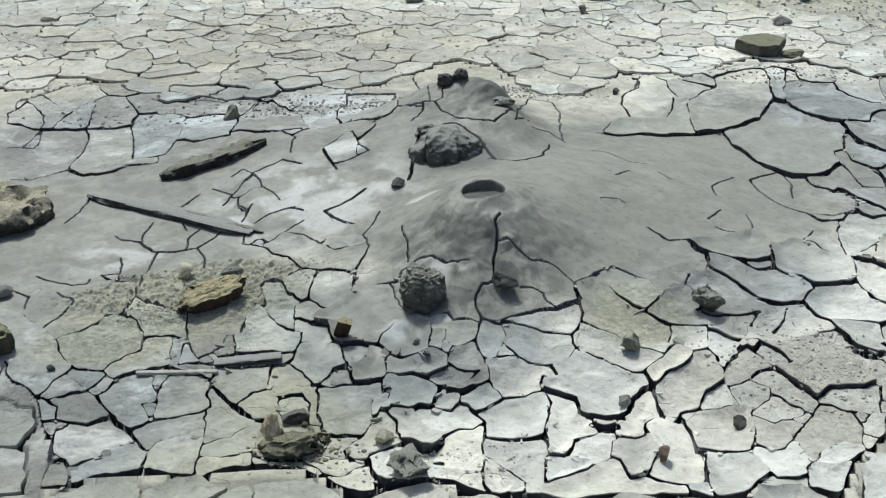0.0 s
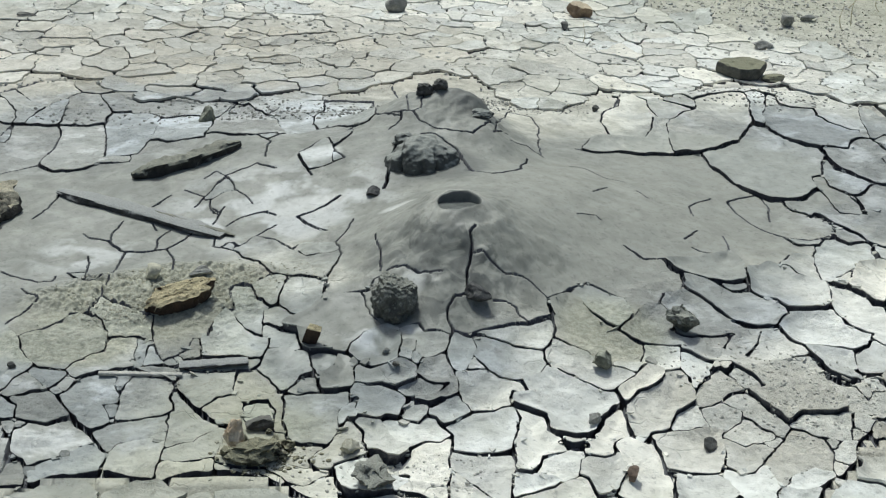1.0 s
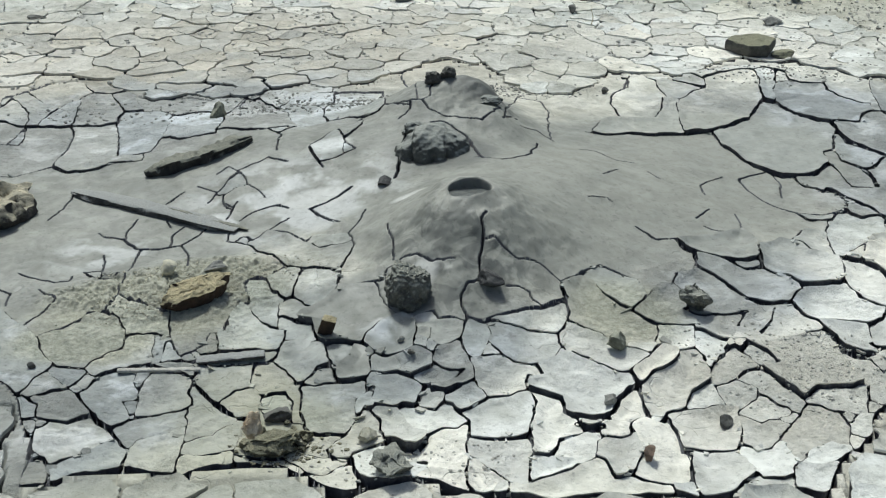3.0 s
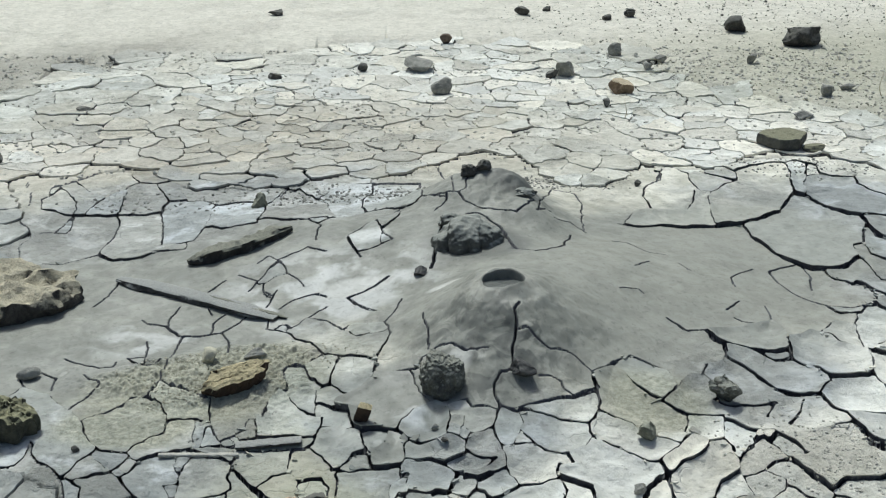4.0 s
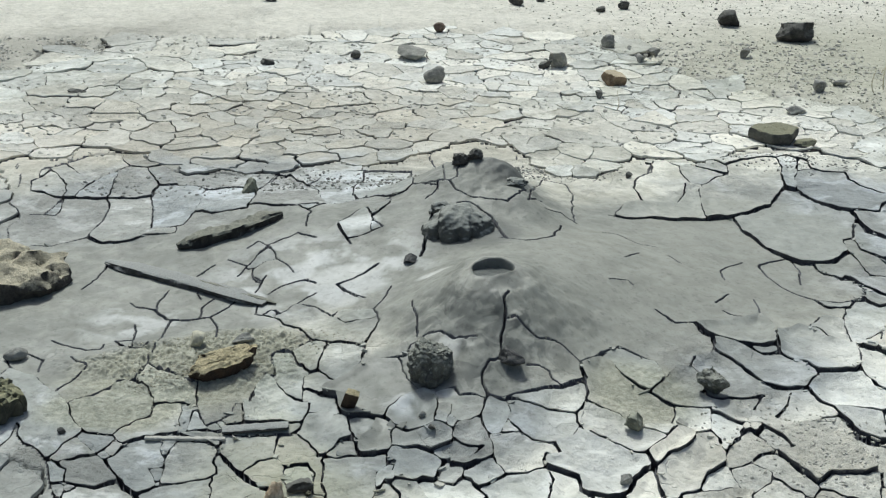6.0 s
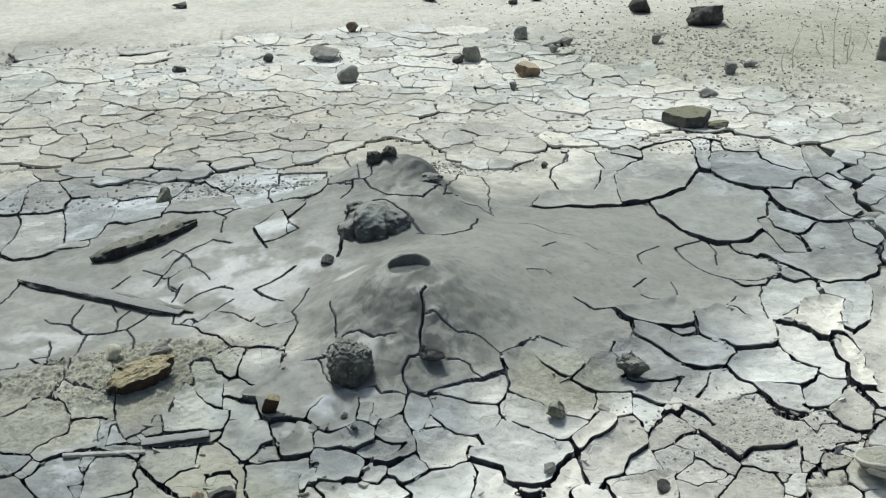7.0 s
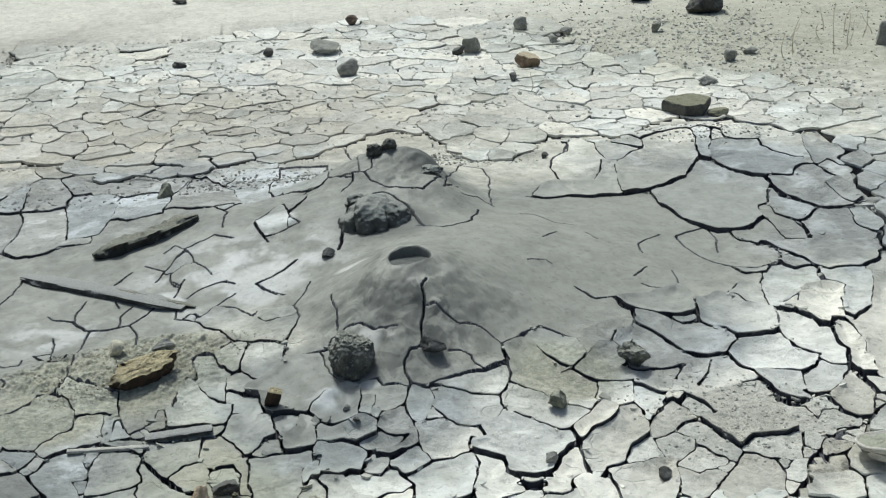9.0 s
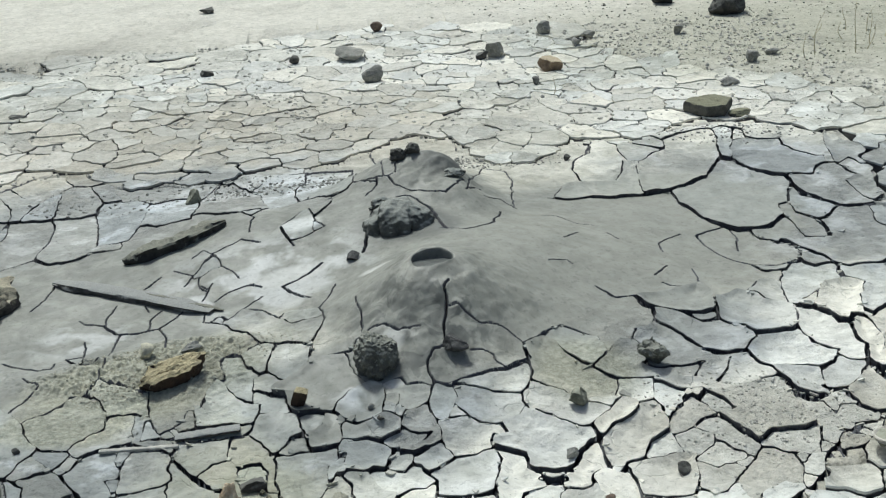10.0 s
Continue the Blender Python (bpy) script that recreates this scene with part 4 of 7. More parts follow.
FLOW_BACK = [
    (2.5, 0.792, 4.086, 0.851, 4.072, 0.925, 4.107, 1.013, 4.090, 1.111, 4.116, 1.221, 4.164),
    (2.5, 1.020, 4.552, 0.949, 4.468, 0.922, 4.376, 0.935, 4.242),
    (2.5, 0.861, 4.211, 0.935, 4.242, 1.004, 4.242, 1.058, 4.274, 1.098, 4.356, 1.119, 4.451), (2, 1.000, 4.526, 1.048, 4.689, 1.093, 4.792),
    (2, 1.085, 4.774, 1.109, 4.692, 1.136, 4.645), (1.5, 0.925, 4.976, 0.974, 4.920, 1.016, 4.837, 1.093, 4.792),
    (2, 1.119, 4.451, 1.176, 4.423, 1.239, 4.500, 1.299, 4.557), (2, 1.178, 4.627, 1.235, 4.594, 1.279, 4.538),
    (1.5, 1.147, 4.340, 1.153, 4.385, 1.176, 4.423), (2.5, 1.299, 4.557, 1.316, 4.659, 1.384, 4.737, 1.470, 4.804, 1.534, 4.824),
]
FLOW_BACK_B = [
    (3, 1.258, 4.925, 1.285, 4.795), (3, 1.502, 4.586, 1.477, 4.457), (3, 1.629, 4.810, 1.575, 4.641),
    (2, 1.534, 4.824, 1.550, 4.811, 1.531, 4.682, 1.502, 4.586), (3, 1.750, 4.628, 1.733, 4.539, 1.751, 4.471, 1.801, 4.429, 1.839, 4.407),
    (1.5, 0.736, 3.891, 0.782, 3.879, 0.822, 3.804, 0.883, 3.794), (1.5, 0.899, 3.711, 0.928, 3.654), (1.5, 0.753, 3.612, 0.815, 3.695),
    (1.5, 0.675, 3.425, 0.730, 3.450, 0.745, 3.434), (1.5, 1.664, 4.626, 1.750, 4.628), (1.5, 1.599, 4.846, 1.653, 4.767),
    (2, 1.741, 4.922, 1.779, 4.859, 1.871, 4.841, 1.980, 4.842), (1, 1.020, 4.552, 1.034, 4.609, 1.043, 4.672),
    (1, 0.861, 4.211, 0.834, 4.157, 0.809, 4.083),
]
FLOW_BACK_C = [
    (1, 1.136, 4.645, 1.129, 4.532, 1.137, 4.443), (1, 1.178, 4.627, 1.159, 4.641, 1.136, 4.633), (1, 1.147, 4.340, 1.125, 4.230, 1.115, 4.118),
    (1, 1.258, 4.925, 1.183, 4.819, 1.114, 4.682), (1, 1.285, 4.795, 1.288, 4.687, 1.312, 4.634), (1, 1.575, 4.641, 1.540, 4.546, 1.512, 4.441),
    (1, 1.839, 4.407, 1.823, 4.352, 1.819, 4.314), (1, 1.664, 4.626, 1.627, 4.658, 1.572, 4.632), (1, 1.599, 4.846, 1.576, 4.840, 1.548, 4.813),
    (1, 1.653, 4.767, 1.639, 4.708, 1.632, 4.654), (1, 1.741, 4.922, 1.700, 4.866, 1.653, 4.767), (1, 1.980, 4.842, 1.888, 4.545, 1.849, 4.321),
]
BACK_CONE = [
    (3, -0.087, 4.569, -0.018, 4.565, 0.068, 4.526, 0.161, 4.489), (2, 0.161, 4.489, 0.154, 4.125), (3, 0.137, 4.087, 0.154, 4.125, 0.198, 4.059),
    (2.5, -0.082, 4.100, -0.019, 4.137, 0.036, 4.134, 0.094, 4.070, 0.137, 4.087),
    (2.5, 0.000, 4.563, -0.001, 4.413, -0.035, 4.319, -0.035, 4.200, -0.023, 4.135), (1.5, -0.080, 3.878, -0.019, 3.981, 0.035, 4.028, 0.089, 4.075),
    (1.5, 0.024, 3.906, 0.081, 4.014), (2.5, -0.080, 3.878, -0.064, 3.789, -0.042, 3.737), (1.5, 0.008, 4.002, 0.032, 3.865, 0.053, 3.811),
    (2, -0.055, 3.766, 0.001, 3.772, 0.053, 3.811), (1.5, 0.366, 4.475, 0.289, 4.038, 0.266, 4.034, 0.232, 4.046), (2.5, 0.232, 4.046, 0.226, 4.014),
]
BACK_CONE_B = [
    (1.5, 0.226, 4.014, 0.186, 3.965), (2.5, 0.266, 4.034, 0.282, 3.982, 0.329, 3.952, 0.373, 3.927, 0.439, 3.908, 0.474, 3.951),
    (2, 0.366, 4.475, 0.416, 4.460), (2, 0.502, 4.023, 0.474, 3.951), (2.5, 0.281, 3.905, 0.311, 3.913, 0.347, 3.889, 0.380, 3.835),
    (4, 0.380, 3.835, 0.392, 3.763, 0.408, 3.647), (3, 0.207, 3.859, 0.183, 3.758), (4, 0.183, 3.758, 0.176, 3.678, 0.165, 3.608),
    (1.5, 0.392, 3.653, 0.461, 3.633), (2.5, 0.461, 3.633, 0.500, 3.654, 0.563, 3.744, 0.603, 3.879), (2, 0.504, 3.939, 0.566, 4.046),
    (2, 0.563, 3.964, 0.619, 4.021, 0.663, 3.944), (4, -0.078, 3.543, -0.036, 3.560, -0.001, 3.582, 0.038, 3.615),
]
BACK_CONE_C = [
    (3, -0.078, 3.543, -0.050, 3.492, -0.002, 3.435), (1.5, 0.051, 3.391, 0.070, 3.468), (2.5, 0.353, 3.135, 0.367, 3.154),
    (2, 0.614, 4.426, 0.691, 4.390, 0.697, 4.260), (1.5, 0.000, 4.655, 0.070, 4.630, 0.150, 4.646, 0.233, 4.711),
    (1, -0.087, 4.569, -0.141, 4.488, -0.183, 4.349), (1, -0.082, 4.100, -0.132, 4.089, -0.177, 4.018), (1, 0.024, 3.906, 0.019, 3.841, 0.021, 3.787),
    (1, 0.081, 4.014, 0.083, 4.042, 0.083, 4.071), (1, 0.614, 4.426, 0.558, 4.210, 0.508, 3.942), (1, 0.697, 4.260, 0.669, 4.104, 0.656, 3.960),
    (1, 0.000, 4.655, -0.007, 4.616, -0.009, 4.564), (1, 0.233, 4.711, 0.247, 4.505, 0.256, 4.037),
]
LEFT_DAMP = [
    (2, -1.021, 3.943, -0.960, 3.931, -0.909, 3.976, -0.866, 4.005), (4, -0.865, 4.008, -0.807, 3.950, -0.755, 3.931),
    (2.5, -0.866, 4.005, -0.846, 4.089, -0.836, 4.170, -0.837, 4.271, -0.856, 4.339, -0.865, 4.521),
    (3, -1.010, 4.357, -0.949, 4.364, -0.875, 4.355, -0.812, 4.369), (3, -1.009, 4.363, -1.016, 4.295, -1.035, 4.192),
    (2.5, -1.009, 4.363, -1.005, 4.406, -1.023, 4.497, -1.056, 4.564), (2, -1.149, 4.544, -1.117, 4.595, -1.113, 4.684),
    (2.5, -0.954, 4.479, -0.920, 4.575, -0.878, 4.633, -0.836, 4.697), (3, -0.836, 4.697, -0.774, 4.683, -0.706, 4.724),
    (2.5, -0.836, 4.697, -0.874, 4.772, -0.891, 4.825),
]
LEFT_DAMP_B = [
    (2.5, -0.774, 4.683, -0.753, 4.622, -0.706, 4.490, -0.719, 4.404, -0.698, 4.278, -0.664, 4.027),
    (2, -1.144, 4.663, -1.095, 4.698, -1.044, 4.748, -0.994, 4.812), (2, -1.064, 4.728, -1.014, 4.630, -0.931, 4.547),
    (2, -0.664, 4.027, -0.612, 4.017, -0.568, 4.028), (1.5, -0.687, 3.976, -0.628, 3.959, -0.583, 3.962),
    (2.5, -0.348, 4.413, -0.367, 4.230, -0.374, 4.101, -0.437, 4.105, -0.483, 4.101), (2, -0.531, 4.416, -0.476, 4.451, -0.415, 4.420),
    (2, -0.664, 4.487, -0.605, 4.492, -0.531, 4.416), (3, -0.305, 4.554, -0.267, 4.483, -0.224, 4.561), (1.5, -0.232, 4.439, -0.157, 4.292),
    (3, -0.296, 4.109, -0.217, 4.076, -0.152, 4.108), (2.5, -0.211, 4.077, -0.168, 4.006, -0.176, 3.876),
]
LEFT_DAMP_C = [
    (3, -0.201, 3.841, -0.144, 3.802), (2, -0.201, 3.841, -0.250, 3.797, -0.286, 3.776), (1.5, -0.316, 3.803, -0.278, 3.766, -0.253, 3.690),
    (1.5, -0.253, 3.690, -0.295, 3.678, -0.322, 3.657, -0.323, 3.607), (1.5, -0.253, 3.690, -0.223, 3.651, -0.204, 3.611),
    (1.5, -0.316, 3.803, -0.350, 3.765), (1.5, -0.284, 3.773, -0.325, 3.703), (1, -0.397, 3.715, -0.338, 3.681, -0.367, 3.631),
    (2, -0.284, 3.609, -0.308, 3.534), (2, -0.273, 3.514, -0.233, 3.547, -0.160, 3.575), (2, -0.234, 3.399, -0.188, 3.450, -0.139, 3.502),
    (3, -0.166, 3.572, -0.140, 3.554), (1.5, -0.751, 3.768, -0.772, 3.657, -0.803, 3.596), (1, -0.435, 3.694, -0.480, 3.642),
    (1.5, -0.354, 3.503, -0.384, 3.449, -0.409, 3.421),
]
LEFT_DAMP_D = [
    (2, -0.424, 3.517, -0.447, 3.471, -0.452, 3.400), (1.5, -0.649, 3.501, -0.620, 3.464, -0.573, 3.456),
    (1, -0.553, 3.573, -0.577, 3.494, -0.573, 3.456), (2, -0.291, 3.476, -0.297, 3.405), (1, -0.469, 3.557, -0.458, 3.515),
    (3, -0.248, 3.418, -0.234, 3.399), (2, -1.075, 4.198, -0.995, 4.189), (2, -1.127, 4.442, -1.068, 4.397),
    (1, -0.755, 3.931, -0.716, 3.935, -0.685, 3.975), (1, -0.865, 4.521, -0.864, 4.577, -0.871, 4.645),
    (1, -0.812, 4.369, -0.760, 4.353, -0.716, 4.384), (1, -1.056, 4.564, -1.083, 4.628, -1.114, 4.680),
    (1, -1.149, 4.544, -1.140, 4.491, -1.126, 4.441), (1, -0.954, 4.479, -0.964, 4.421, -0.967, 4.363),
    (1, -0.706, 4.724, -0.678, 4.596, -0.642, 4.490),
]
LEFT_DAMP_E = [
    (1, -0.891, 4.825, -0.964, 4.833, -1.023, 4.777), (1, -1.144, 4.663, -1.139, 4.619, -1.130, 4.578),
    (1, -0.994, 4.812, -0.993, 4.809, -0.991, 4.807), (1, -0.568, 4.028, -0.545, 4.207, -0.542, 4.425),
    (1, -0.687, 3.976, -0.690, 3.974, -0.691, 3.969), (1, -0.583, 3.962, -0.582, 3.989, -0.585, 4.024),
    (1, -0.348, 4.413, -0.318, 4.455, -0.298, 4.545), (1, -0.483, 4.101, -0.518, 4.155, -0.551, 4.171),
    (1, -0.415, 4.420, -0.381, 4.394, -0.349, 4.404), (1, -0.664, 4.487, -0.687, 4.494, -0.707, 4.481),
    (1, -0.305, 4.554, -0.320, 4.504, -0.329, 4.443), (1, -0.224, 4.561, -0.189, 4.480, -0.153, 4.452),
    (1, -0.232, 4.439, -0.245, 4.474, -0.260, 4.497),
]
LEFT_DAMP_F = [
    (1, -0.157, 4.292, -0.142, 4.186, -0.121, 4.092), (1, -0.296, 4.109, -0.335, 4.148, -0.371, 4.141),
    (1, -0.152, 4.108, -0.148, 4.082, -0.143, 4.064), (1, -0.995, 4.189, -0.995, 4.271, -1.004, 4.359),
    (1, -1.127, 4.442, -1.129, 4.454, -1.133, 4.466), (1, -1.068, 4.397, -1.036, 4.362, -1.009, 4.361),
]
LEFT_POND = [
    (1.5, -1.353, 3.080, -1.329, 3.125, -1.301, 3.143, -1.236, 3.148, -1.167, 3.212), (1.5, -1.304, 3.141, -1.259, 3.019, -1.229, 2.956),
    (1.5, -1.047, 3.143, -1.070, 3.071), (1, -1.025, 2.967, -0.971, 2.992), (1.5, -0.917, 3.185, -0.889, 3.122),
    (1.5, -0.865, 3.209, -0.825, 3.176, -0.825, 3.113), (2, -1.319, 3.051, -1.277, 3.067), (1, -1.408, 3.373, -1.367, 3.257, -1.365, 3.193),
    (1, -1.070, 3.071, -1.047, 3.011, -1.023, 2.968), (1, -1.025, 2.967, -1.089, 3.097, -1.168, 3.211),
    (1, -0.971, 2.992, -0.924, 3.041, -0.896, 3.137), (1, -1.319, 3.051, -1.334, 3.072, -1.350, 3.087),
]
COURSES = NEAR_LEFT + NEAR_LEFT_B + NEAR_LEFT_C + NEAR_LEFT_D + NEAR_LEFT_E + NEAR_LEFT_F + TAN_SIDE + TAN_SIDE_B + TAN_SIDE_C + TAN_SIDE_D + CONE_FOOT + CONE_FOOT_B + CONE_FOOT_C + CONE_FOOT_D + CONE_FOOT_E + NEAR_MIDDLE + NEAR_MIDDLE_B + NEAR_MIDDLE_C + NEAR_MIDDLE_D + NEAR_MIDDLE_E + NEAR_MIDDLE_F + NEAR_RIGHT + NEAR_RIGHT_B + NEAR_RIGHT_C + NEAR_RIGHT_D + NEAR_RIGHT_E + NEAR_RIGHT_F + RIGHT_PLATES + RIGHT_PLATES_B + RIGHT_PLATES_C + RIGHT_PLATES_D + RIGHT_PLATES_E + FAR_RIGHT + FAR_RIGHT_B + FAR_RIGHT_C + RIGHT_FLOW + RIGHT_FLOW_B + RIGHT_FLOW_C + RIGHT_FLOW_D + RIGHT_FLOW_E + FLOW_BACK + FLOW_BACK_B + FLOW_BACK_C + BACK_CONE + BACK_CONE_B + BACK_CONE_C + LEFT_DAMP + LEFT_DAMP_B + LEFT_DAMP_C + LEFT_DAMP_D + LEFT_DAMP_E + LEFT_DAMP_F + LEFT_POND

# the stretch of the pan that these courses cover
ZONE = ((-0.64, 2.39), (-0.72, 2.68), (-0.82, 2.86), (-0.85, 2.77), (-1.33, 2.91), (-1.66, 3.8), (-1.06, 3.89), (-1.25, 4.76), (-0.81, 4.83), (-0.64, 4.58), (-0.34, 4.55), (-0.09, 4.65), (0.07, 4.57), (0.23, 4.68), (0.36, 4.84), (0.52, 4.77), (0.63, 4.5), (0.79, 4.42), (0.97, 4.64), (1.08, 4.76), (1.2, 4.65), (1.46, 4.87), (1.87, 4.81), (2.0, 4.44), (1.78, 3.51), (1.43, 2.7), (1.2, 2.52), (0.94, 2.24), (0.69, 2.24), (0.4, 2.26), (0.18, 2.33), (-0.01, 2.32), (-0.14, 2.4), (-0.27, 2.4), (-0.33, 2.36), (-0.44, 2.43))
HALF_WIDTH = {1: 0.0009, 1.5: 0.0014, 2: 0.0021, 2.5: 0.0029, 3: 0.0040, 4: 0.0060, 5: 0.009}


def zone_depth(x, y):
    """How far inside the traced stretch a place lies; negative outside."""
    x, y = np.asarray(x, float), np.asarray(y, float)
    best, inside = np.full(x.shape, 9.0), np.zeros(x.shape, bool)
    for (ax, ay), (bx, by) in zip(ZONE, ZONE[1:] + ZONE[:1]):
        t = np.clip(((x - ax) * (bx - ax) + (y - ay) * (by - ay)) / ((bx - ax) ** 2 + (by - ay) ** 2), 0, 1)
        best = np.minimum(best, np.hypot(x - ax - t * (bx - ax), y - ay - t * (by - ay)))
        if ay != by:
            inside ^= ((ay > y) != (by > y)) & (x < (bx - ax) * (y - ay) / (by - ay) + ax)
    return np.where(inside, best, -best) + 0.03 * value_noise(x, y, 0.14, 70) + 0.012 * value_noise(x, y, 0.05, 71)


def clearance(xs, ys, least=0.0, narrow=1.0):
    """Distance from the nearest crack's edge on a grid; negative inside a crack."""
    X, Y = np.meshgrid(xs, ys)
    U = X + 0.0035 * value_noise(X, Y, 0.045, 72) + 0.0026 * value_noise(X, Y, 0.019, 73)
    V = Y + 0.0035 * value_noise(X, Y, 0.045, 74) + 0.0026 * value_noise(X, Y, 0.019, 75)
    wide = 1 + 0.45 * value_noise(X, Y, 0.055, 76)
    E = np.minimum(zone_depth(X, Y) - 0.001, 0.2)
    for w, *p in COURSES:
        px, py = p[0::2], p[1::2]
        i0, i1 = np.searchsorted(ys, (min(py) - 0.07, max(py) + 0.07))
        j0, j1 = np.searchsorted(xs, (min(px) - 0.07, max(px) + 0.07))
        if i0 >= i1 or j0 >= j1:
            continue
        at = np.s_[i0:i1, j0:j1]
        d = far_from_line(U[at], V[at], list(zip(px, py)))
        E[at] = np.minimum(E[at], d - np.maximum(narrow * HALF_WIDTH[w] * wide[at], least))
    return E


def far_from_line(x, y, line):
    best = np.full(x.shape, 9.0)
    for (ax, ay), (bx, by) in zip(line, line[1:]):
        t = np.clip(((x - ax) * (bx - ax) + (y - ay) * (by - ay)) / ((bx - ax) ** 2 + (by - ay) ** 2 + 1e-9), 0, 1)
        best = np.minimum(best, np.hypot(x - ax - t * (bx - ax), y - ay - t * (by - ay)))
    return best


STEP = 0.004
HX, HY = np.arange(-1.8, 2.3, STEP), np.arange(2.05, 5.25, STEP)
GX, GY = np.meshgrid(HX, HY)
EDGE = clearance(HX, HY)


def islands(mask):
    """Numbers the connected parts of a mask, row run by row run."""
    up, runs = [], []

    def root(k):
        while up[k] != k:
            up[k] = up[up[k]]
            k = up[k]
        return k

    before = []
    for i, row in enumerate(mask):
        turns = np.flatnonzero(np.diff(np.concatenate(([0], row.astype(np.int8), [0]))))
        now = []
        k = 0
        for a, b in zip(turns[0::2].tolist(), turns[1::2].tolist()):
            n = len(up)
            up.append(n)
            while k < len(before) and before[k][1] <= a:
                k += 1
            m = k
            while m < len(before) and before[m][0] < b:
                up[root(before[m][2])] = root(n)
                m += 1
            now.append((a, b, n))
            runs.append((i, a, b, n))
        before = now
    out = np.zeros(mask.shape, np.int32)
    number = {}
    for i, a, b, n in runs:
        out[i, a:b] = number.setdefault(root(n), len(number) + 1)
    return out, len(number)


REACH = clearance(HX, HY, 0.0026)
NECK = 0.014


def grown(label, mask):
    """Spreads the numbers over the rest of a mask, evenly."""
    while True:
        before = label
        for axis, by in ((0, 1), (0, -1), (1, 1), (1, -1)):
            label = np.where((label == 0) & mask, np.roll(label, by, axis), label)
        if (label == before).all():
            return label


# plates part at necks between cracks that nearly meet
LABEL, COUNT = islands(REACH > NECK)
LABEL = grown(LABEL, REACH > 0)
small, more = islands((REACH > 0) & (LABEL == 0))
LABEL, COUNT = np.where(small > 0, small + COUNT, LABEL), COUNT + more
neck = np.zeros(LABEL.shape, bool)
for axis in (0, 1):
    other = np.roll(LABEL, -1, axis)
    neck |= (LABEL != other) & (LABEL > 0) & (other > 0)
for i, j in zip(*np.nonzero(neck)):
    at = np.s_[max(i - 8, 0):i + 9, max(j - 8, 0):j + 9]
    EDGE[at] = np.minimum(EDGE[at], np.hypot(GX[at] - GX[i, j], GY[at] - GY[i, j]) - 0.0015)

# smooth wet mud with no loose plates: middle and radii
WET_CORE = ((0.33, 3.55, 0.34, 0.60), (0.85, 3.75, 0.50, 0.45), (-0.95, 3.40, 0.60, 0.33), (0.38, 4.22, 0.27, 0.26), (-0.32, 3.68, 0.48, 0.30), (-0.40, 3.17, 0.24, 0.09))


def in_wet_core(x, y):
    return any(((x - cx) / rx) ** 2 + ((y - cy) / ry) ** 2 < 1 for cx, cy, rx, ry in WET_CORE)


def crumbled(x, y):
    """Whether the plates have fallen to crumbs here."""
    return np.hypot((np.asarray(x) - 1.08) / 0.31, (np.asarray(y) - 2.60) / 0.20) < 1


SURFACE = np.full(EDGE.shape, np.nan)
LOOSE = np.zeros(EDGE.shape, bool)
slope_y, slope_x = np.gradient(EDGE, STEP)
steep = np.hypot(slope_x, slope_y) + 1e-6
slope_x, slope_y = slope_x / steep, slope_y / steep


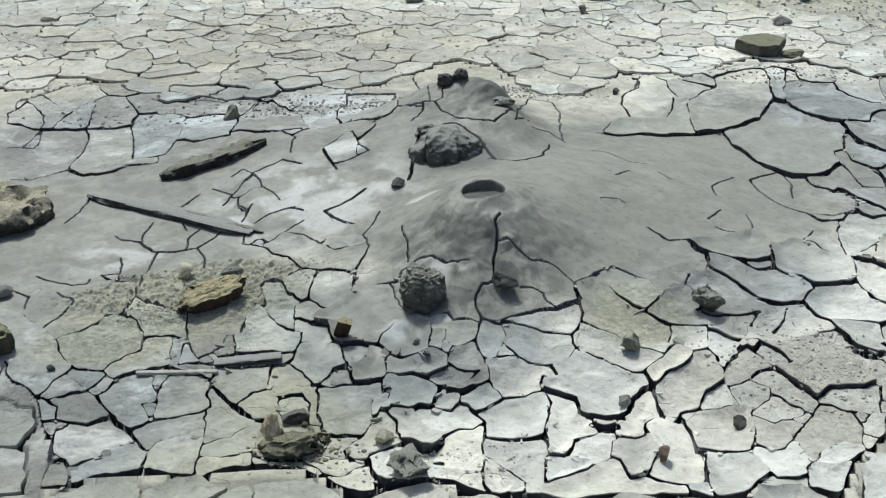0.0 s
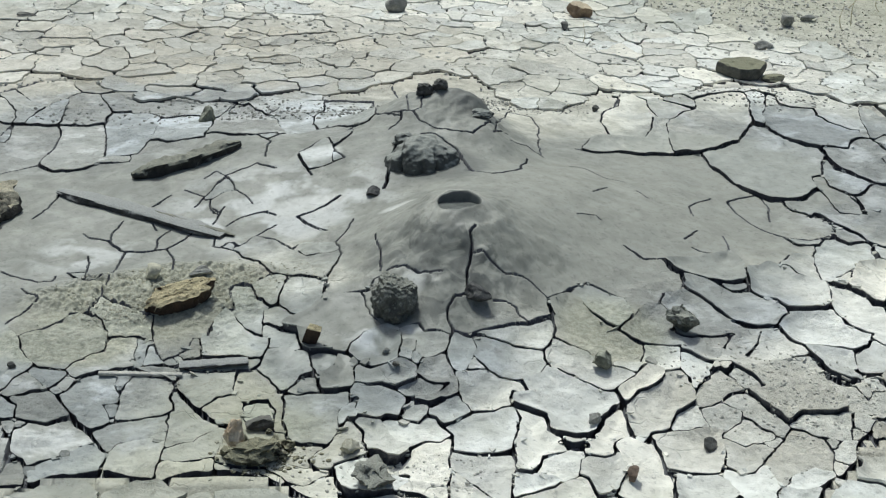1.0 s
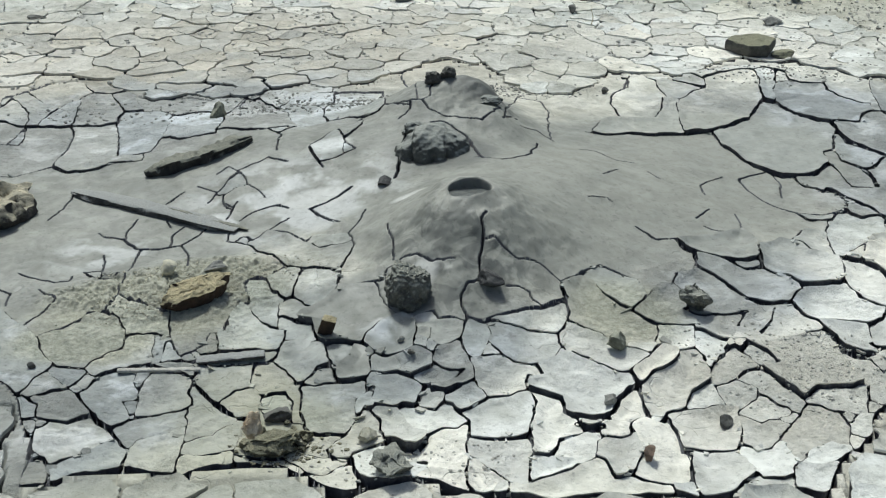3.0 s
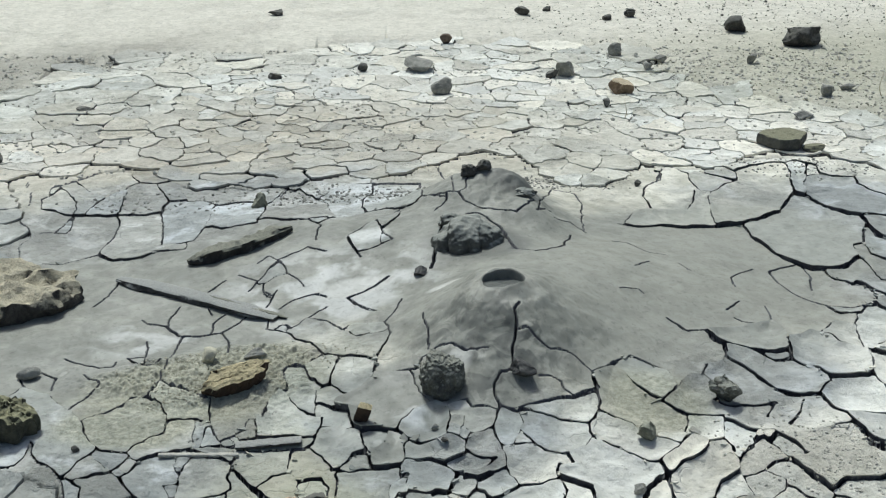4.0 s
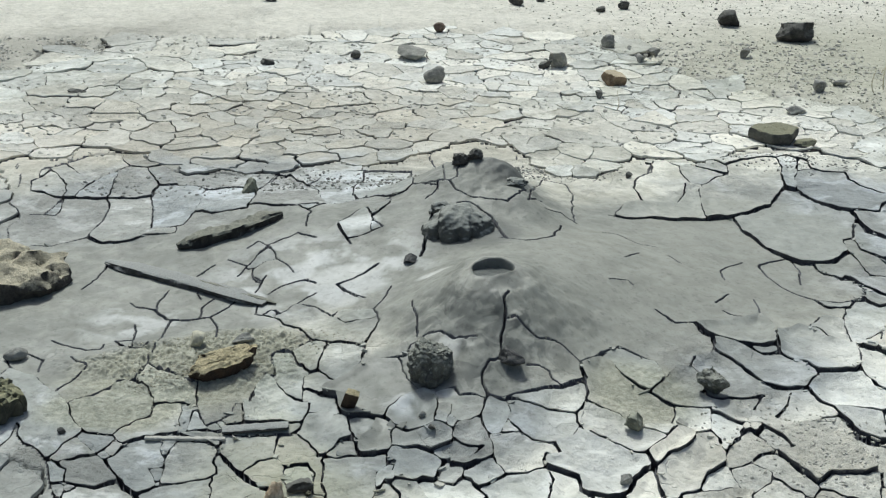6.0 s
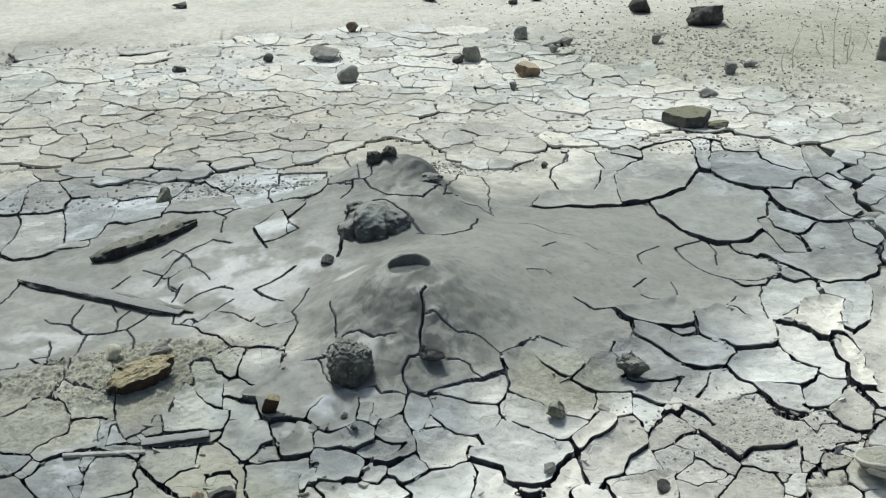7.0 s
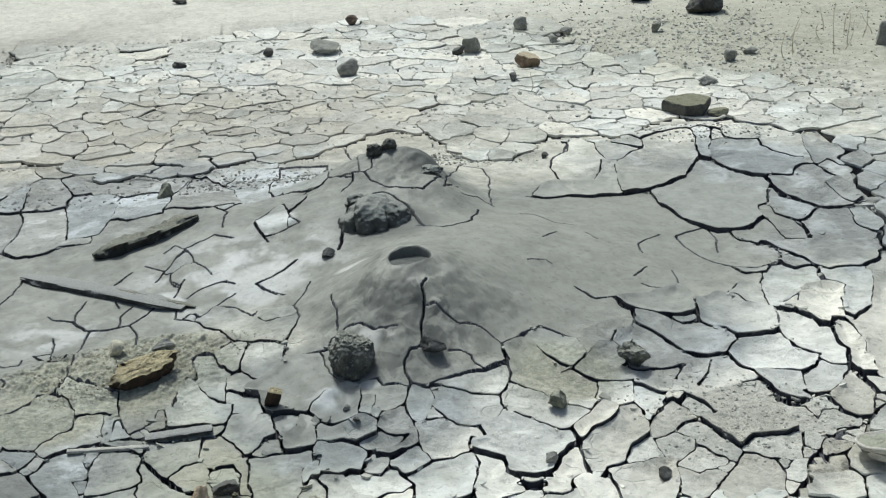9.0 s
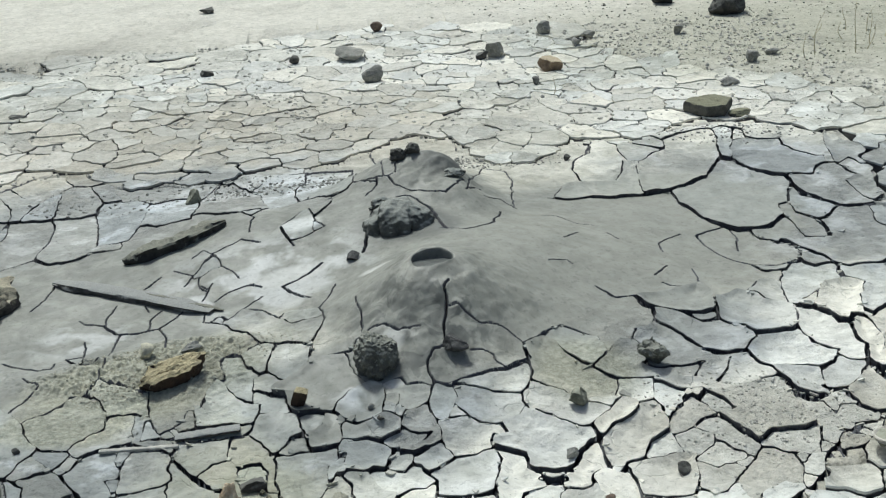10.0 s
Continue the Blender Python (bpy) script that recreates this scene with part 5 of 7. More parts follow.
def cut_plate(number, at):
    """One mud plate out of the pan: dished top, curled worn rim, undercut wet sides coloured dark as shade."""
    own = LABEL[at] == number
    quad = own[:-1, :-1] & own[1:, :-1] & own[:-1, 1:] & own[1:, 1:]
    if quad.sum() < 14:
        return None
    x, y, e = GX[at], GY[at], EDGE[at]
    c = (float(x[own].mean()), float(y[own].mean()))
    if quad.sum() * STEP * STEP > 0.18 or in_wet_core(*c) and quad.sum() * STEP * STEP > 0.022:
        return None
    r = np.random.RandomState(number)
    used = np.zeros(own.shape, np.int8)
    for di in (0, 1):
        for dj in (0, 1):
            used[di:own.shape[0] - 1 + di, dj:own.shape[1] - 1 + dj] += quad
    rim = (used > 0) & (used < 4)
    gx, gy = slope_x[at], slope_y[at]
    move = np.where(rim, np.clip(e, -0.006, 0.0075), 0)
    x, y = x - move * gx, y - move * gy
    e = np.where(rim, 0, e)
    near = c[1] < 3.35 and c[0] > 0.0
    dry = near and not crumbled(*c)
    flow = c[0] > 0.95 and c[1] >= 3.2
    lift = r.uniform(0.0, 0.006 if dry else 0.004)
    tilt = r.normal(0, 0.04 if dry else 0.025, 2)
    tilt = tilt + (0, -0.035 if dry or flow else -0.025)
    tilt = tilt * min(1, 0.11 / math.sqrt(quad.sum() * STEP * STEP))
    curl = (0.009 if dry else 0.006 if flow else 0.003) * r.uniform(0.4, 1.5)
    z = ground_height(x, y) + lift + (x - c[0]) * tilt[0] + (y - c[1]) * tilt[1]
    z = z + curl * np.clip(1 - e / 0.036, 0, 1) ** 2 * (1 + 0.7 * value_noise(x, y, 0.09, 31))
    z = z - 0.0022 * np.clip(1 - e / 0.005, 0, 1) ** 2 + 0.0016 * value_noise(x, y, 0.022, 32) + 0.003 * value_noise(x, y, 0.05, 33)
    crumbly = np.clip(1.3 - np.hypot((x + 0.45) / 0.34, (y - 3.07) / 0.17), 0, 1)
    z = z + crumbly * (0.003 * value_noise(x, y, 0.021, 36) + 0.0040 * value_noise(x, y, 0.010, 37))
    if not dry and not flow:
        z = z + 0.0014 * value_noise(x, y, 0.011, 34)
    SURFACE[at] = np.where(used > 0, z, SURFACE[at])
    LOOSE[at] |= own
    index = np.full(own.shape, -1)
    index[used > 0] = np.arange((used > 0).sum())
    verts = np.stack([x[used > 0], y[used > 0], z[used > 0]], 1)
    i, j = np.nonzero(quad)
    faces = np.stack([index[i, j], index[i, j + 1], index[i + 1, j + 1], index[i + 1, j]], 1)
    edges = np.concatenate([faces[:, [k, (k + 1) % 4]] for k in range(4)])
    both = set(map(tuple, edges.tolist()))
    border = np.array([p for p in both if (p[1], p[0]) not in both])
    rim_index = np.unique(border)
    flat = np.flatnonzero((used > 0).ravel())[rim_index]
    inward = np.stack([gx.ravel()[flat], gy.ravel()[flat]], 1)
    place = verts[rim_index]
    crust = (0.0022 if dry else 0.001) + 0.002 * r.uniform()
    n, first = len(rim_index), len(verts)
    rows, sides = [verts], [np.zeros(len(faces), int)]
    seat = np.full(first, -1)
    seat[rim_index] = np.arange(n)
    a, b = seat[border[:, 0]], seat[border[:, 1]]
    above_a, above_b = border[:, 0], border[:, 1]
    walls = []
    for k, (down, inset) in enumerate(((crust, 0.0012), (0.018, 0.005), (0.060, 0.011))):
        ragged = 1 + 0.8 * value_noise(place[:, 0], place[:, 1] + 3 * k, 0.016, 35)
        rows.append(np.c_[place[:, :2] + inward * (inset * ragged)[:, None], place[:, 2] - down])
        below_a, below_b = first + k * n + a, first + k * n + b
        walls.append(np.stack([above_b, above_a, below_a, below_b], 1))
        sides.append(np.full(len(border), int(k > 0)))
        above_a, above_b = below_a, below_b
    return c, (np.concatenate(rows), np.concatenate([faces] + walls), np.concatenate(sides))


order = np.argsort(LABEL.ravel(), kind="stable")
starts = np.searchsorted(LABEL.ravel()[order], np.arange(1, COUNT + 2))
cut_plates = []
for number in range(1, COUNT + 1):
    cells = order[starts[number - 1]:starts[number]]
    if len(cells) < 20:
        continue
    i, j = cells // len(HX), cells % len(HX)
    made = cut_plate(number, np.s_[max(i.min() - 1, 0):i.max() + 2, max(j.min() - 1, 0):j.max() + 2])
    if made:
        cut_plates.append(made)


def raster(field, x, y):
    """Looks a field of the traced stretch up at places; nan outside it."""
    j = np.rint((np.asarray(x, float) - HX[0]) / STEP).astype(int)
    i = np.rint((np.asarray(y, float) - HY[0]) / STEP).astype(int)
    ok = (i >= 0) & (i < len(HY)) & (j >= 0) & (j < len(HX))
    return np.where(ok, field[np.clip(i, 0, len(HY) - 1), np.clip(j, 0, len(HX) - 1)], np.nan)


# Middles of the plates round about; a row of several middles is one long plate.
RIGHT_FAR = [
    (1.949, 3.835), (2.078, 4.220), (1.914, 4.372), (2.017, 4.447), (2.138, 4.456), (1.833, 3.594), (1.371, 3.454),
    (1.524, 3.455), (2.093, 4.775), (1.993, 4.869), (1.841, 4.823), (2.136, 4.660), (1.223, 4.651), (1.147, 4.689),
    (2.027, 4.058), (1.958, 4.127),
]
UPPER_LEFT = [
    (0.050, 4.254), (-0.091, 4.343), (-0.212, 4.264), (-0.348, 4.186), (-0.442, 4.200), (-0.141, 4.056),
    (-0.177, 3.947), (-0.016, 3.839), (-0.546, 4.296), (-0.582, 4.115), (-0.729, 4.231),
    (-0.897, 4.113, -1.014, 4.050), (-1.131, 4.242, -1.196, 4.194), (-0.873, 4.410), (-0.993, 4.523), (-1.139, 4.451),
    (-0.999, 4.667), (-1.206, 4.568), (-1.346, 4.636), (-1.441, 4.455), (-1.501, 4.322), (-1.715, 4.432),
    (-1.654, 4.559), (-1.525, 4.086, -1.563, 4.032), (-1.688, 4.178), (-1.628, 3.953), (-1.335, 4.077),
    (-1.322, 4.237), (-1.411, 3.898), (-0.733, 4.763), (-0.807, 4.627), (-0.616, 4.569), (-0.474, 4.564),
    (-0.399, 4.630), (-0.300, 4.695), (-0.177, 4.687), (-0.054, 4.642), (0.066, 4.598),
]
LEFT_FRONT = [
    (-1.153, 2.743, -1.181, 2.706), (-1.043, 2.692), (-1.250, 2.971, -1.299, 3.011), (-1.076, 2.893), (-0.971, 2.816),
    (-0.909, 2.760, -0.849, 2.764, -0.847, 2.813), (-1.202, 2.891), (-1.128, 2.857), (-1.031, 2.740), (-0.876, 2.656),
    (-0.897, 2.588), (-1.038, 2.589), (-0.758, 2.596), (-0.946, 2.675), (-1.142, 2.593),
]
AREAS = ((RIGHT_FAR, "plate"), (UPPER_LEFT, "plate"), (LEFT_FRONT, "plate"))

# middles of plates and smooth ground: x, y, group, kind
sites, groups = [], 0
for rows, sort in AREAS:
    for row in rows:
        if zone_depth(row[0], row[1]) > -0.03:
            continue
        for k in range(0, len(row), 2):
            sites.append((row[k], row[k + 1], groups, sort))
        groups += 1


def on_plates(x, y):
    """Whether the dry pan is cracked into plates here."""
    stray = 0.35 * value_noise(x, y, 0.5, 80) + 0.15 * value_noise(x, y, 0.2, 81)
    if y > 6.7 + 0.12 * math.sin(3 * x) or y < max(1.45, 1.6 + stray):
        return False
    if abs(x - 0.4) > 2.9 + stray:
        return False
    if x < -1.2 and y > 6.58 + (x + 1.2) * 1.35:
        return False
    return not (x > 1.3 and y > 6.05 - (x - 1.3) * 1.05)


rng = np.random.RandomState(4)
FAR_GROUP = HAND_GROUPS = groups
groups += 1
taken = np.array([s[:2] for s in sites])
reach = np.array([0.115 if s[3] == "plate" else 0.15 for s in sites])
added, added_reach = [], []
tries = rng.uniform((-3.3, 1.1), (4.1, 7.2), (16000, 2))
outside = zone_depth(*tries.T)
for k in range(16000):
    if outside[k] > -0.025:
        continue
    x, y = tries[k]
    gap = 0.115 if y < 4.5 else 0.055 + 0.13 * np.clip(0.55 + 0.6 * value_noise(x, y, 0.3, 50) + rng.normal(0, 0.2), 0, 1)
    if not on_plates(x, y):
        gap = 0.2
    if in_wet_core(x, y):
        continue
    if (np.hypot(taken[:, 0] - x, taken[:, 1] - y) < np.maximum(reach, min(gap, 0.13))).any():
        continue
    if added and (np.hypot(*(np.array(added) - (x, y)).T) < np.minimum(gap, 0.5 * (gap + np.array(added_reach)))).any():
        continue
    added.append((float(x), float(y)))
    added_reach.append(gap)
    if on_plates(x, y):
        sites.append((x, y, groups, "plate"))
        groups += 1
    else:
        sites.append((x, y, FAR_GROUP, "far"))
# stand-ins that keep the other plates out of the traced stretch
PX, PY = GX[::12, ::12].ravel(), GY[::12, ::12].ravel()
depth = zone_depth(PX, PY)
sites += [(float(x), float(y), groups, "traced") for x, y, d in zip(PX, PY, depth) if 0.02 < d < 0.25]
groups += 1
SX, SY = np.array([s[0] for s in sites]), np.array([s[1] for s in sites])
wx, wy = warp(SX, SY)
SU, SV = SX + wx, SY + wy
SG = np.array([s[2] for s in sites])
SK = np.array([("plate", "far", "traced").index(s[3]) for s in sites])


def half_width(g, h, x, y):
    """Half the width of the crack between two groups of sites."""
    a, b = np.minimum(g, h), np.maximum(g, h)
    w = np.where(b < HAND_GROUPS, 0.0017, 0.0009) + 0.0042 * lattice(a, b, 3) ** 1.4
    far = np.asarray(y) > 4.5
    w = np.where(crumbled(x, y), 0.35 * w, w)
    return np.where(far & (lattice(a, b, 8) < 0.48), 0.0002, w * np.where(far, 0.48, 0.64))


def spread(core, step, low, high):
    """Coordinates that are even inside the core and widen out to the ends."""
    mid = np.arange(core[0], core[1], step)
    up, s = [core[1]], step
    while up[-1] < high:
        s *= 1.07
        up.append(up[-1] + s)
    down, s = [core[0]], step
    while down[-1] > low:
        s *= 1.07
        down.append(down[-1] - s)
    return np.array(down[:0:-1] + list(mid) + up)


under = {}


def bed_height(X, Y):
    """The sheet: wet mud with fine cracks, and the bed under the loose plates."""
    z = ground_height(X, Y)
    wx, wy = warp(X, Y)
    U, V = X + wx, Y + wy
    drop = np.zeros_like(z)
    rows, cols = X.shape
    for i in range(0, rows, 48):
        for j in range(0, cols, 48):
            part_of = np.s_[i:i + 48, j:j + 48]
            u, v = U[part_of], V[part_of]
            if u.min() > 4.2 or u.max() < -3.4 or v.min() > 7.1 or v.max() < 1.8:
                continue
            near = (SU > u.min() - 0.45) & (SU < u.max() + 0.45) & (SV > v.min() - 0.45) & (SV < v.max() + 0.45)
            if not near.any():
                continue
            su, sv, sg, sk = SU[near], SV[near], SG[near], SK[near]
            d = (u[..., None] - su) ** 2 + (v[..., None] - sv) ** 2
            first = d.argmin(-1)
            g1, k1, d1 = sg[first], sk[first], d.min(-1)
            other = np.where(sg == g1[..., None], 99.0, d)
            second = other.argmin(-1)
            d2 = other.min(-1)
            apart = np.hypot(su[first] - su[second], sv[first] - sv[second]) + 1e-6
            edge = np.where(d2 < 90, (d2 - d1) / (2 * apart), 1.0)
            loose = k1 == 0
            groove = np.where((k1 == 1) & (sk[second] == 1), 0, 0.042 * np.clip(1.5 - edge / 0.0016, 0, 1))
            drop[part_of] = np.where(loose, 0.062, groove)
    # the traced stretch: loose plates over a deep bed, cracks cut into the rest
    traced = zone_depth(X, Y) > 0
    edge = np.minimum(clearance(X[0], Y[:, 0], 0.0010, 0.6), np.where(raster(neck.astype(float), X, Y) > 0.5, -0.001, 1))
    loose = raster(LOOSE.astype(float), X, Y) > 0.5
    deep_crack = 0.045 * np.clip(0.4 - edge / 0.0018, 0, 1)
    lip = 0.0045 * np.exp(-np.clip(edge, 0, 1) / 0.016) * np.clip(0.3 + value_noise(X, Y, 0.13, 40), 0, 1)
    drop = np.where(traced, np.where(loose & (edge > -0.002), 0.045, deep_crack - lip), drop)
    under["bed"], under["traced"] = drop > 0.009, traced
    z = z - drop + np.where(drop > 0.05, 0.008 * value_noise(X, Y, 0.03, 12), 0)
    # the open vent, with a rounded lip
    turn = np.arctan2(Y - VENT[1], X - VENT[0])
    r = np.hypot(X - VENT[0], 1.42 * (Y - VENT[1])) / (1 + 0.06 * np.sin(2 * turn + 0.5) + 0.05 * np.sin(3 * turn) + 0.03 * np.sin(7 * turn + 1) + 0.13 * value_noise(X, Y, 0.03, 22))
    z += 0.005 * np.exp(-((r - 0.068) / 0.026) ** 2)
    z -= 0.055 * np.clip((0.056 - r) / 0.014, 0, 1)
    # run-off rills on the front of the cone
    z -= 0.005 * np.clip(value_noise(X * 1.6, Y * 0.7, 0.09, 21), 0, 1) * swell(X, Y, 0.3, 3.05, 0.16)
    # crumbly tan rubble
    z += rubble(X, Y) * (drop < 0.004) * (0.005 * value_noise(X, Y, 0.028, 61) + 0.006 * value_noise(X, Y, 0.012, 62) + 0.004 * value_noise(X, Y, 0.006, 66))
    # lumps of splashed mud on the cone
    lump = np.maximum(swell(X, Y, 0.33, 3.2, 0.2), swell(X, Y, 0.36, 4.08, 0.16)) * (drop < 0.004) * np.clip((r - 0.055) / 0.03, 0, 1)
    z += lump * (0.007 * value_noise(X, Y, 0.055, 63) + 0.0045 * value_noise(X, Y, 0.024, 64) + 0.0015 * value_noise(X, Y, 0.011, 65))
    # soft undulation far off
    return z + 0.05 * value_noise(X, Y, 2.7, 14) * np.clip((np.hypot(X, Y - 3.5) - 4) / 4, 0, 1)


def grid_mesh(name, xs, ys, height, material):
    X, Y = np.meshgrid(xs, ys)
    Z = height(X, Y)
    me = bpy.data.meshes.new(name)
    rows, cols = X.shape
    a = (np.arange(rows - 1)[:, None] * cols + np.arange(cols - 1)).ravel()
    quads = np.stack([a, a + 1, a + cols + 1, a + cols], 1)
    me.vertices.add(X.size)
    me.vertices.foreach_set("co", np.stack([X.ravel(), Y.ravel(), Z.ravel()], 1).ravel())
    me.loops.add(quads.size)
    me.loops.foreach_set("vertex_index", quads.ravel())
    me.polygons.add(len(quads))
    me.polygons.foreach_set("loop_start", np.arange(len(quads)) * 4)
    me.polygons.foreach_set("use_smooth", np.ones(len(quads), bool))
    me.update(calc_edges=True)
    me.validate()
    me.materials.append(material)
    return new(name, me)


ground = grid_mesh("ground", spread((-1.42, 1.35), 0.0026, -400, 400), spread((2.85, 4.45), 0.0026, -400, 400), bed_height, mud)
deep = under["bed"]
# crack beds get the dark mud, with their shade in its colour
ground.data.materials.append(shaded_moist_mud)
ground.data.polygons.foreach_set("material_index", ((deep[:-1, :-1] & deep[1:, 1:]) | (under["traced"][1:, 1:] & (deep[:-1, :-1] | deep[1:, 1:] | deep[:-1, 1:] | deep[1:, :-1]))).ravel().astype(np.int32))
tagged(ground, "grey mud pan, wet round the vents and dry far off", "ground", kind="structure")


# ---- things ----
def part(name, bm, material, parent=None, label="", creases=40):
    me = bpy.data.meshes.new(name)
    bm.to_mesh(me)
    bm.free()
    me.materials.append(material)
    for p in me.polygons:
        p.use_smooth = True
    me.set_sharp_from_angle(angle=radians(creases))
    ob = new(name, me)
    ob.parent = parent
    return tagged(ob, label)


def level(x, y):
    """The top of the mud, on a plate or off it."""
    top = float(raster(SURFACE, x, y))
    return float(ground_height(np.array(x), np.array(y))) if math.isnan(top) else top


def rock(name, label, x, y, size, material, seed, cuts=7, rough=0.12, turn=0, sink=0.15, lean=(0, 0), category="stone", group="", fine=3, taper=0.0, depth=(0.55, 0.9), lobes=0.0, pits=0.0):
    """A stone whose foot stands at x, y: a ball with broken faces, worn and pitted."""
    r = random.Random(seed)
    bm = bmesh.new()
    bmesh.ops.create_icosphere(bm, subdivisions=fine, radius=1)
    faces = []
    for _ in range(cuts):
        d = Vector((r.gauss(0, 1), r.gauss(0, 1), r.gauss(0, 0.8))).normalized()
        faces.append((d, r.uniform(*depth)))
    shift = Vector((r.uniform(-50, 50), r.uniform(-50, 50), r.uniform(-50, 50)))
    for v in bm.verts:
        p = v.co.normalized()
        n = p.copy()
        for d, o in faces:
            over = p.dot(d) - o
            if over > 0:
                p -= d * over
        if lobes:
            p += n * lobes * (0.5 - abs(noise.noise(n * 1.9 + shift)) * 2)
        if pits:
            p -= n * pits * max(0, 1 - noise.voronoi(n * 5 + shift)[0][0] * 2)
        k = rough * (noise.noise(n * 1.8 + shift) + 0.5 * noise.noise(n * 5 + shift) + 0.3 * noise.noise(n * 11 + shift))
        p += n * k
        p.x *= 1 - taper * (p.z * 0.5 + 0.5)
        p.y *= 1 - taper * (p.z * 0.5 + 0.5)
        v.co = p
    lo = [min(v.co[i] for v in bm.verts) for i in range(3)]
    hi = [max(v.co[i] for v in bm.verts) for i in range(3)]
    for v in bm.verts:
        v.co = Vector([(v.co[i] - (lo[i] + hi[i]) / 2) / (hi[i] - lo[i]) * size[i] for i in range(3)])
    ob = part(name, bm, material, creases=180 if lobes else 40)
    ob.matrix_world = pose(x, y, level(x, y) + size[2] * (0.5 - sink), *lean, turn)
    return tagged(ob, label, category, group)


def bar(name, label, a, b, wide, high, material, seed, category, bend=0.01, lift=0.0, ends=0.7, uneven=0.25):
    """A long weathered piece of wood lying from a to b."""
    r = random.Random(seed)
    bm = bmesh.new()
    rings = []
    a, b = Vector(a), Vector(b)
    side = (b - a).cross(Vector((0, 0, 1))).normalized()
    up = side.cross((b - a).normalized())
    steps = 60
    for i in range(steps + 1):
        t = i / steps
        c = a.lerp(b, t) + side * bend * math.sin(3.1 * t) + side * 0.004 * noise.noise(Vector((9 * t, seed, 0)))
        k = ends + (1 - ends) * min(1, 6 * t, 6 * (1 - t))
        ring = []
        for j in range(16):
            q = 2 * math.pi * j / 16
            s = k * (1 + uneven * noise.noise(Vector((5 * t + j * 0.5, seed * 3.1, j * 0.7))) + 0.5 * uneven * noise.noise(Vector((21 * t, seed, j * 1.3))))
            cx, cz = math.cos(q), math.sin(q)
            cx = math.copysign(abs(cx) ** 0.6, cx)
            cz = math.copysign(abs(cz) ** 0.6, cz)
            ring.append(bm.verts.new(c + side * cx * s * wide / 2 + up * (cz * s * high / 2 + lift)))
        rings.append(ring)
    for p, q in zip(rings, rings[1:]):
        for j in range(16):
            bm.faces.new((p[j], p[(j + 1) % 16], q[(j + 1) % 16], q[j]))
    bm.faces.new(rings[0][::-1])
    bm.faces.new(rings[-1])
    bmesh.ops.recalc_face_normals(bm, faces=bm.faces)
    return tagged(part(name, bm, material), label, category)


def slab(name, label, x, y, size, material, seed, corners=9, sink=0.1, turn=0, lean=(0, 0), category="rock", bumpy=0.02, ragged=0.12, undercut=0.1, level_top=0.0, terraces=0.0, narrow=0.0):
    """A flat-topped block with broken sides, its middle over x, y."""
    r = random.Random(seed)
    bm = bmesh.new()
    angles = sorted((k + r.uniform(-0.3, 0.3)) * 2 * math.pi / corners for k in range(corners))
    pts = []
    for k in range(corners):
        a, b = angles[k], angles[(k + 1) % corners] + (2 * math.pi if k == corners - 1 else 0)
        pa = Vector((math.cos(a), math.sin(a)))
        pb = Vector((math.cos(b), math.sin(b)))
        pts += [pa.lerp(pb, s / 9) for s in range(9)]
    shift = r.uniform(-40, 40)
    n = len(pts)
    rings = []
    for i, (k, z) in enumerate(((1 - undercut, 0), (1 - undercut * 0.6, 0.2), (1.0, 0.45), (1.01, 0.72), (0.99, 0.92), *((0.95 - 0.06 * k, 1.0) for k in range(15)))):
        ring = []
        for p in pts:
            q = Vector((p.x * k, p.y * k, 0))
            wob = 1 + ragged * min(1, max(0, (k - 0.3) * 2)) * (noise.noise(Vector((p.x * 2.5 + shift, p.y * 2.5, z * 2))) + 0.6 * noise.noise(Vector((p.x * 8, p.y * 8 + shift, z * 5))))
            up = 0.0
            if i >= 4:
                up = bumpy * (noise.noise(Vector((q.x * 3 + shift, q.y * 3, 7))) + 0.7 * noise.noise(Vector((q.x * 9, q.y * 9, shift))) + 0.35 * noise.noise(Vector((q.x * 18, q.y * 18, shift))))
            if terraces and i >= 4:
                up += terraces * (round(2.5 * noise.noise(Vector((q.x * 2.6, q.y * 2.2 + shift, 3)))) / 2.5 + 0.25 * round(2 * noise.noise(Vector((q.x * 6, q.y * 5, shift)))) + 0.3 * abs(noise.noise(Vector((q.x * 12, q.y * 9, shift)))))
            q.y *= 1 - narrow * max(0, q.x + 0.2)
            ring.append(bm.verts.new((q.x * wob * size[0] / 2, q.y * wob * size[1] / 2, (z + level_top * q.x) * size[2] + up)))
        rings.append(ring)
    for a, b in zip(rings, rings[1:]):
        for k in range(n):
            bm.faces.new((a[k], a[(k + 1) % n], b[(k + 1) % n], b[k]))
    bm.faces.new(rings[-1])
    bm.faces.new(rings[0][::-1])
    bmesh.ops.recalc_face_normals(bm, faces=bm.faces)
    ob = part(name, bm, material)
    ob.matrix_world = pose(x, y, level(x, y) - size[2] * sink, *lean, turn)
    return tagged(ob, label, category)


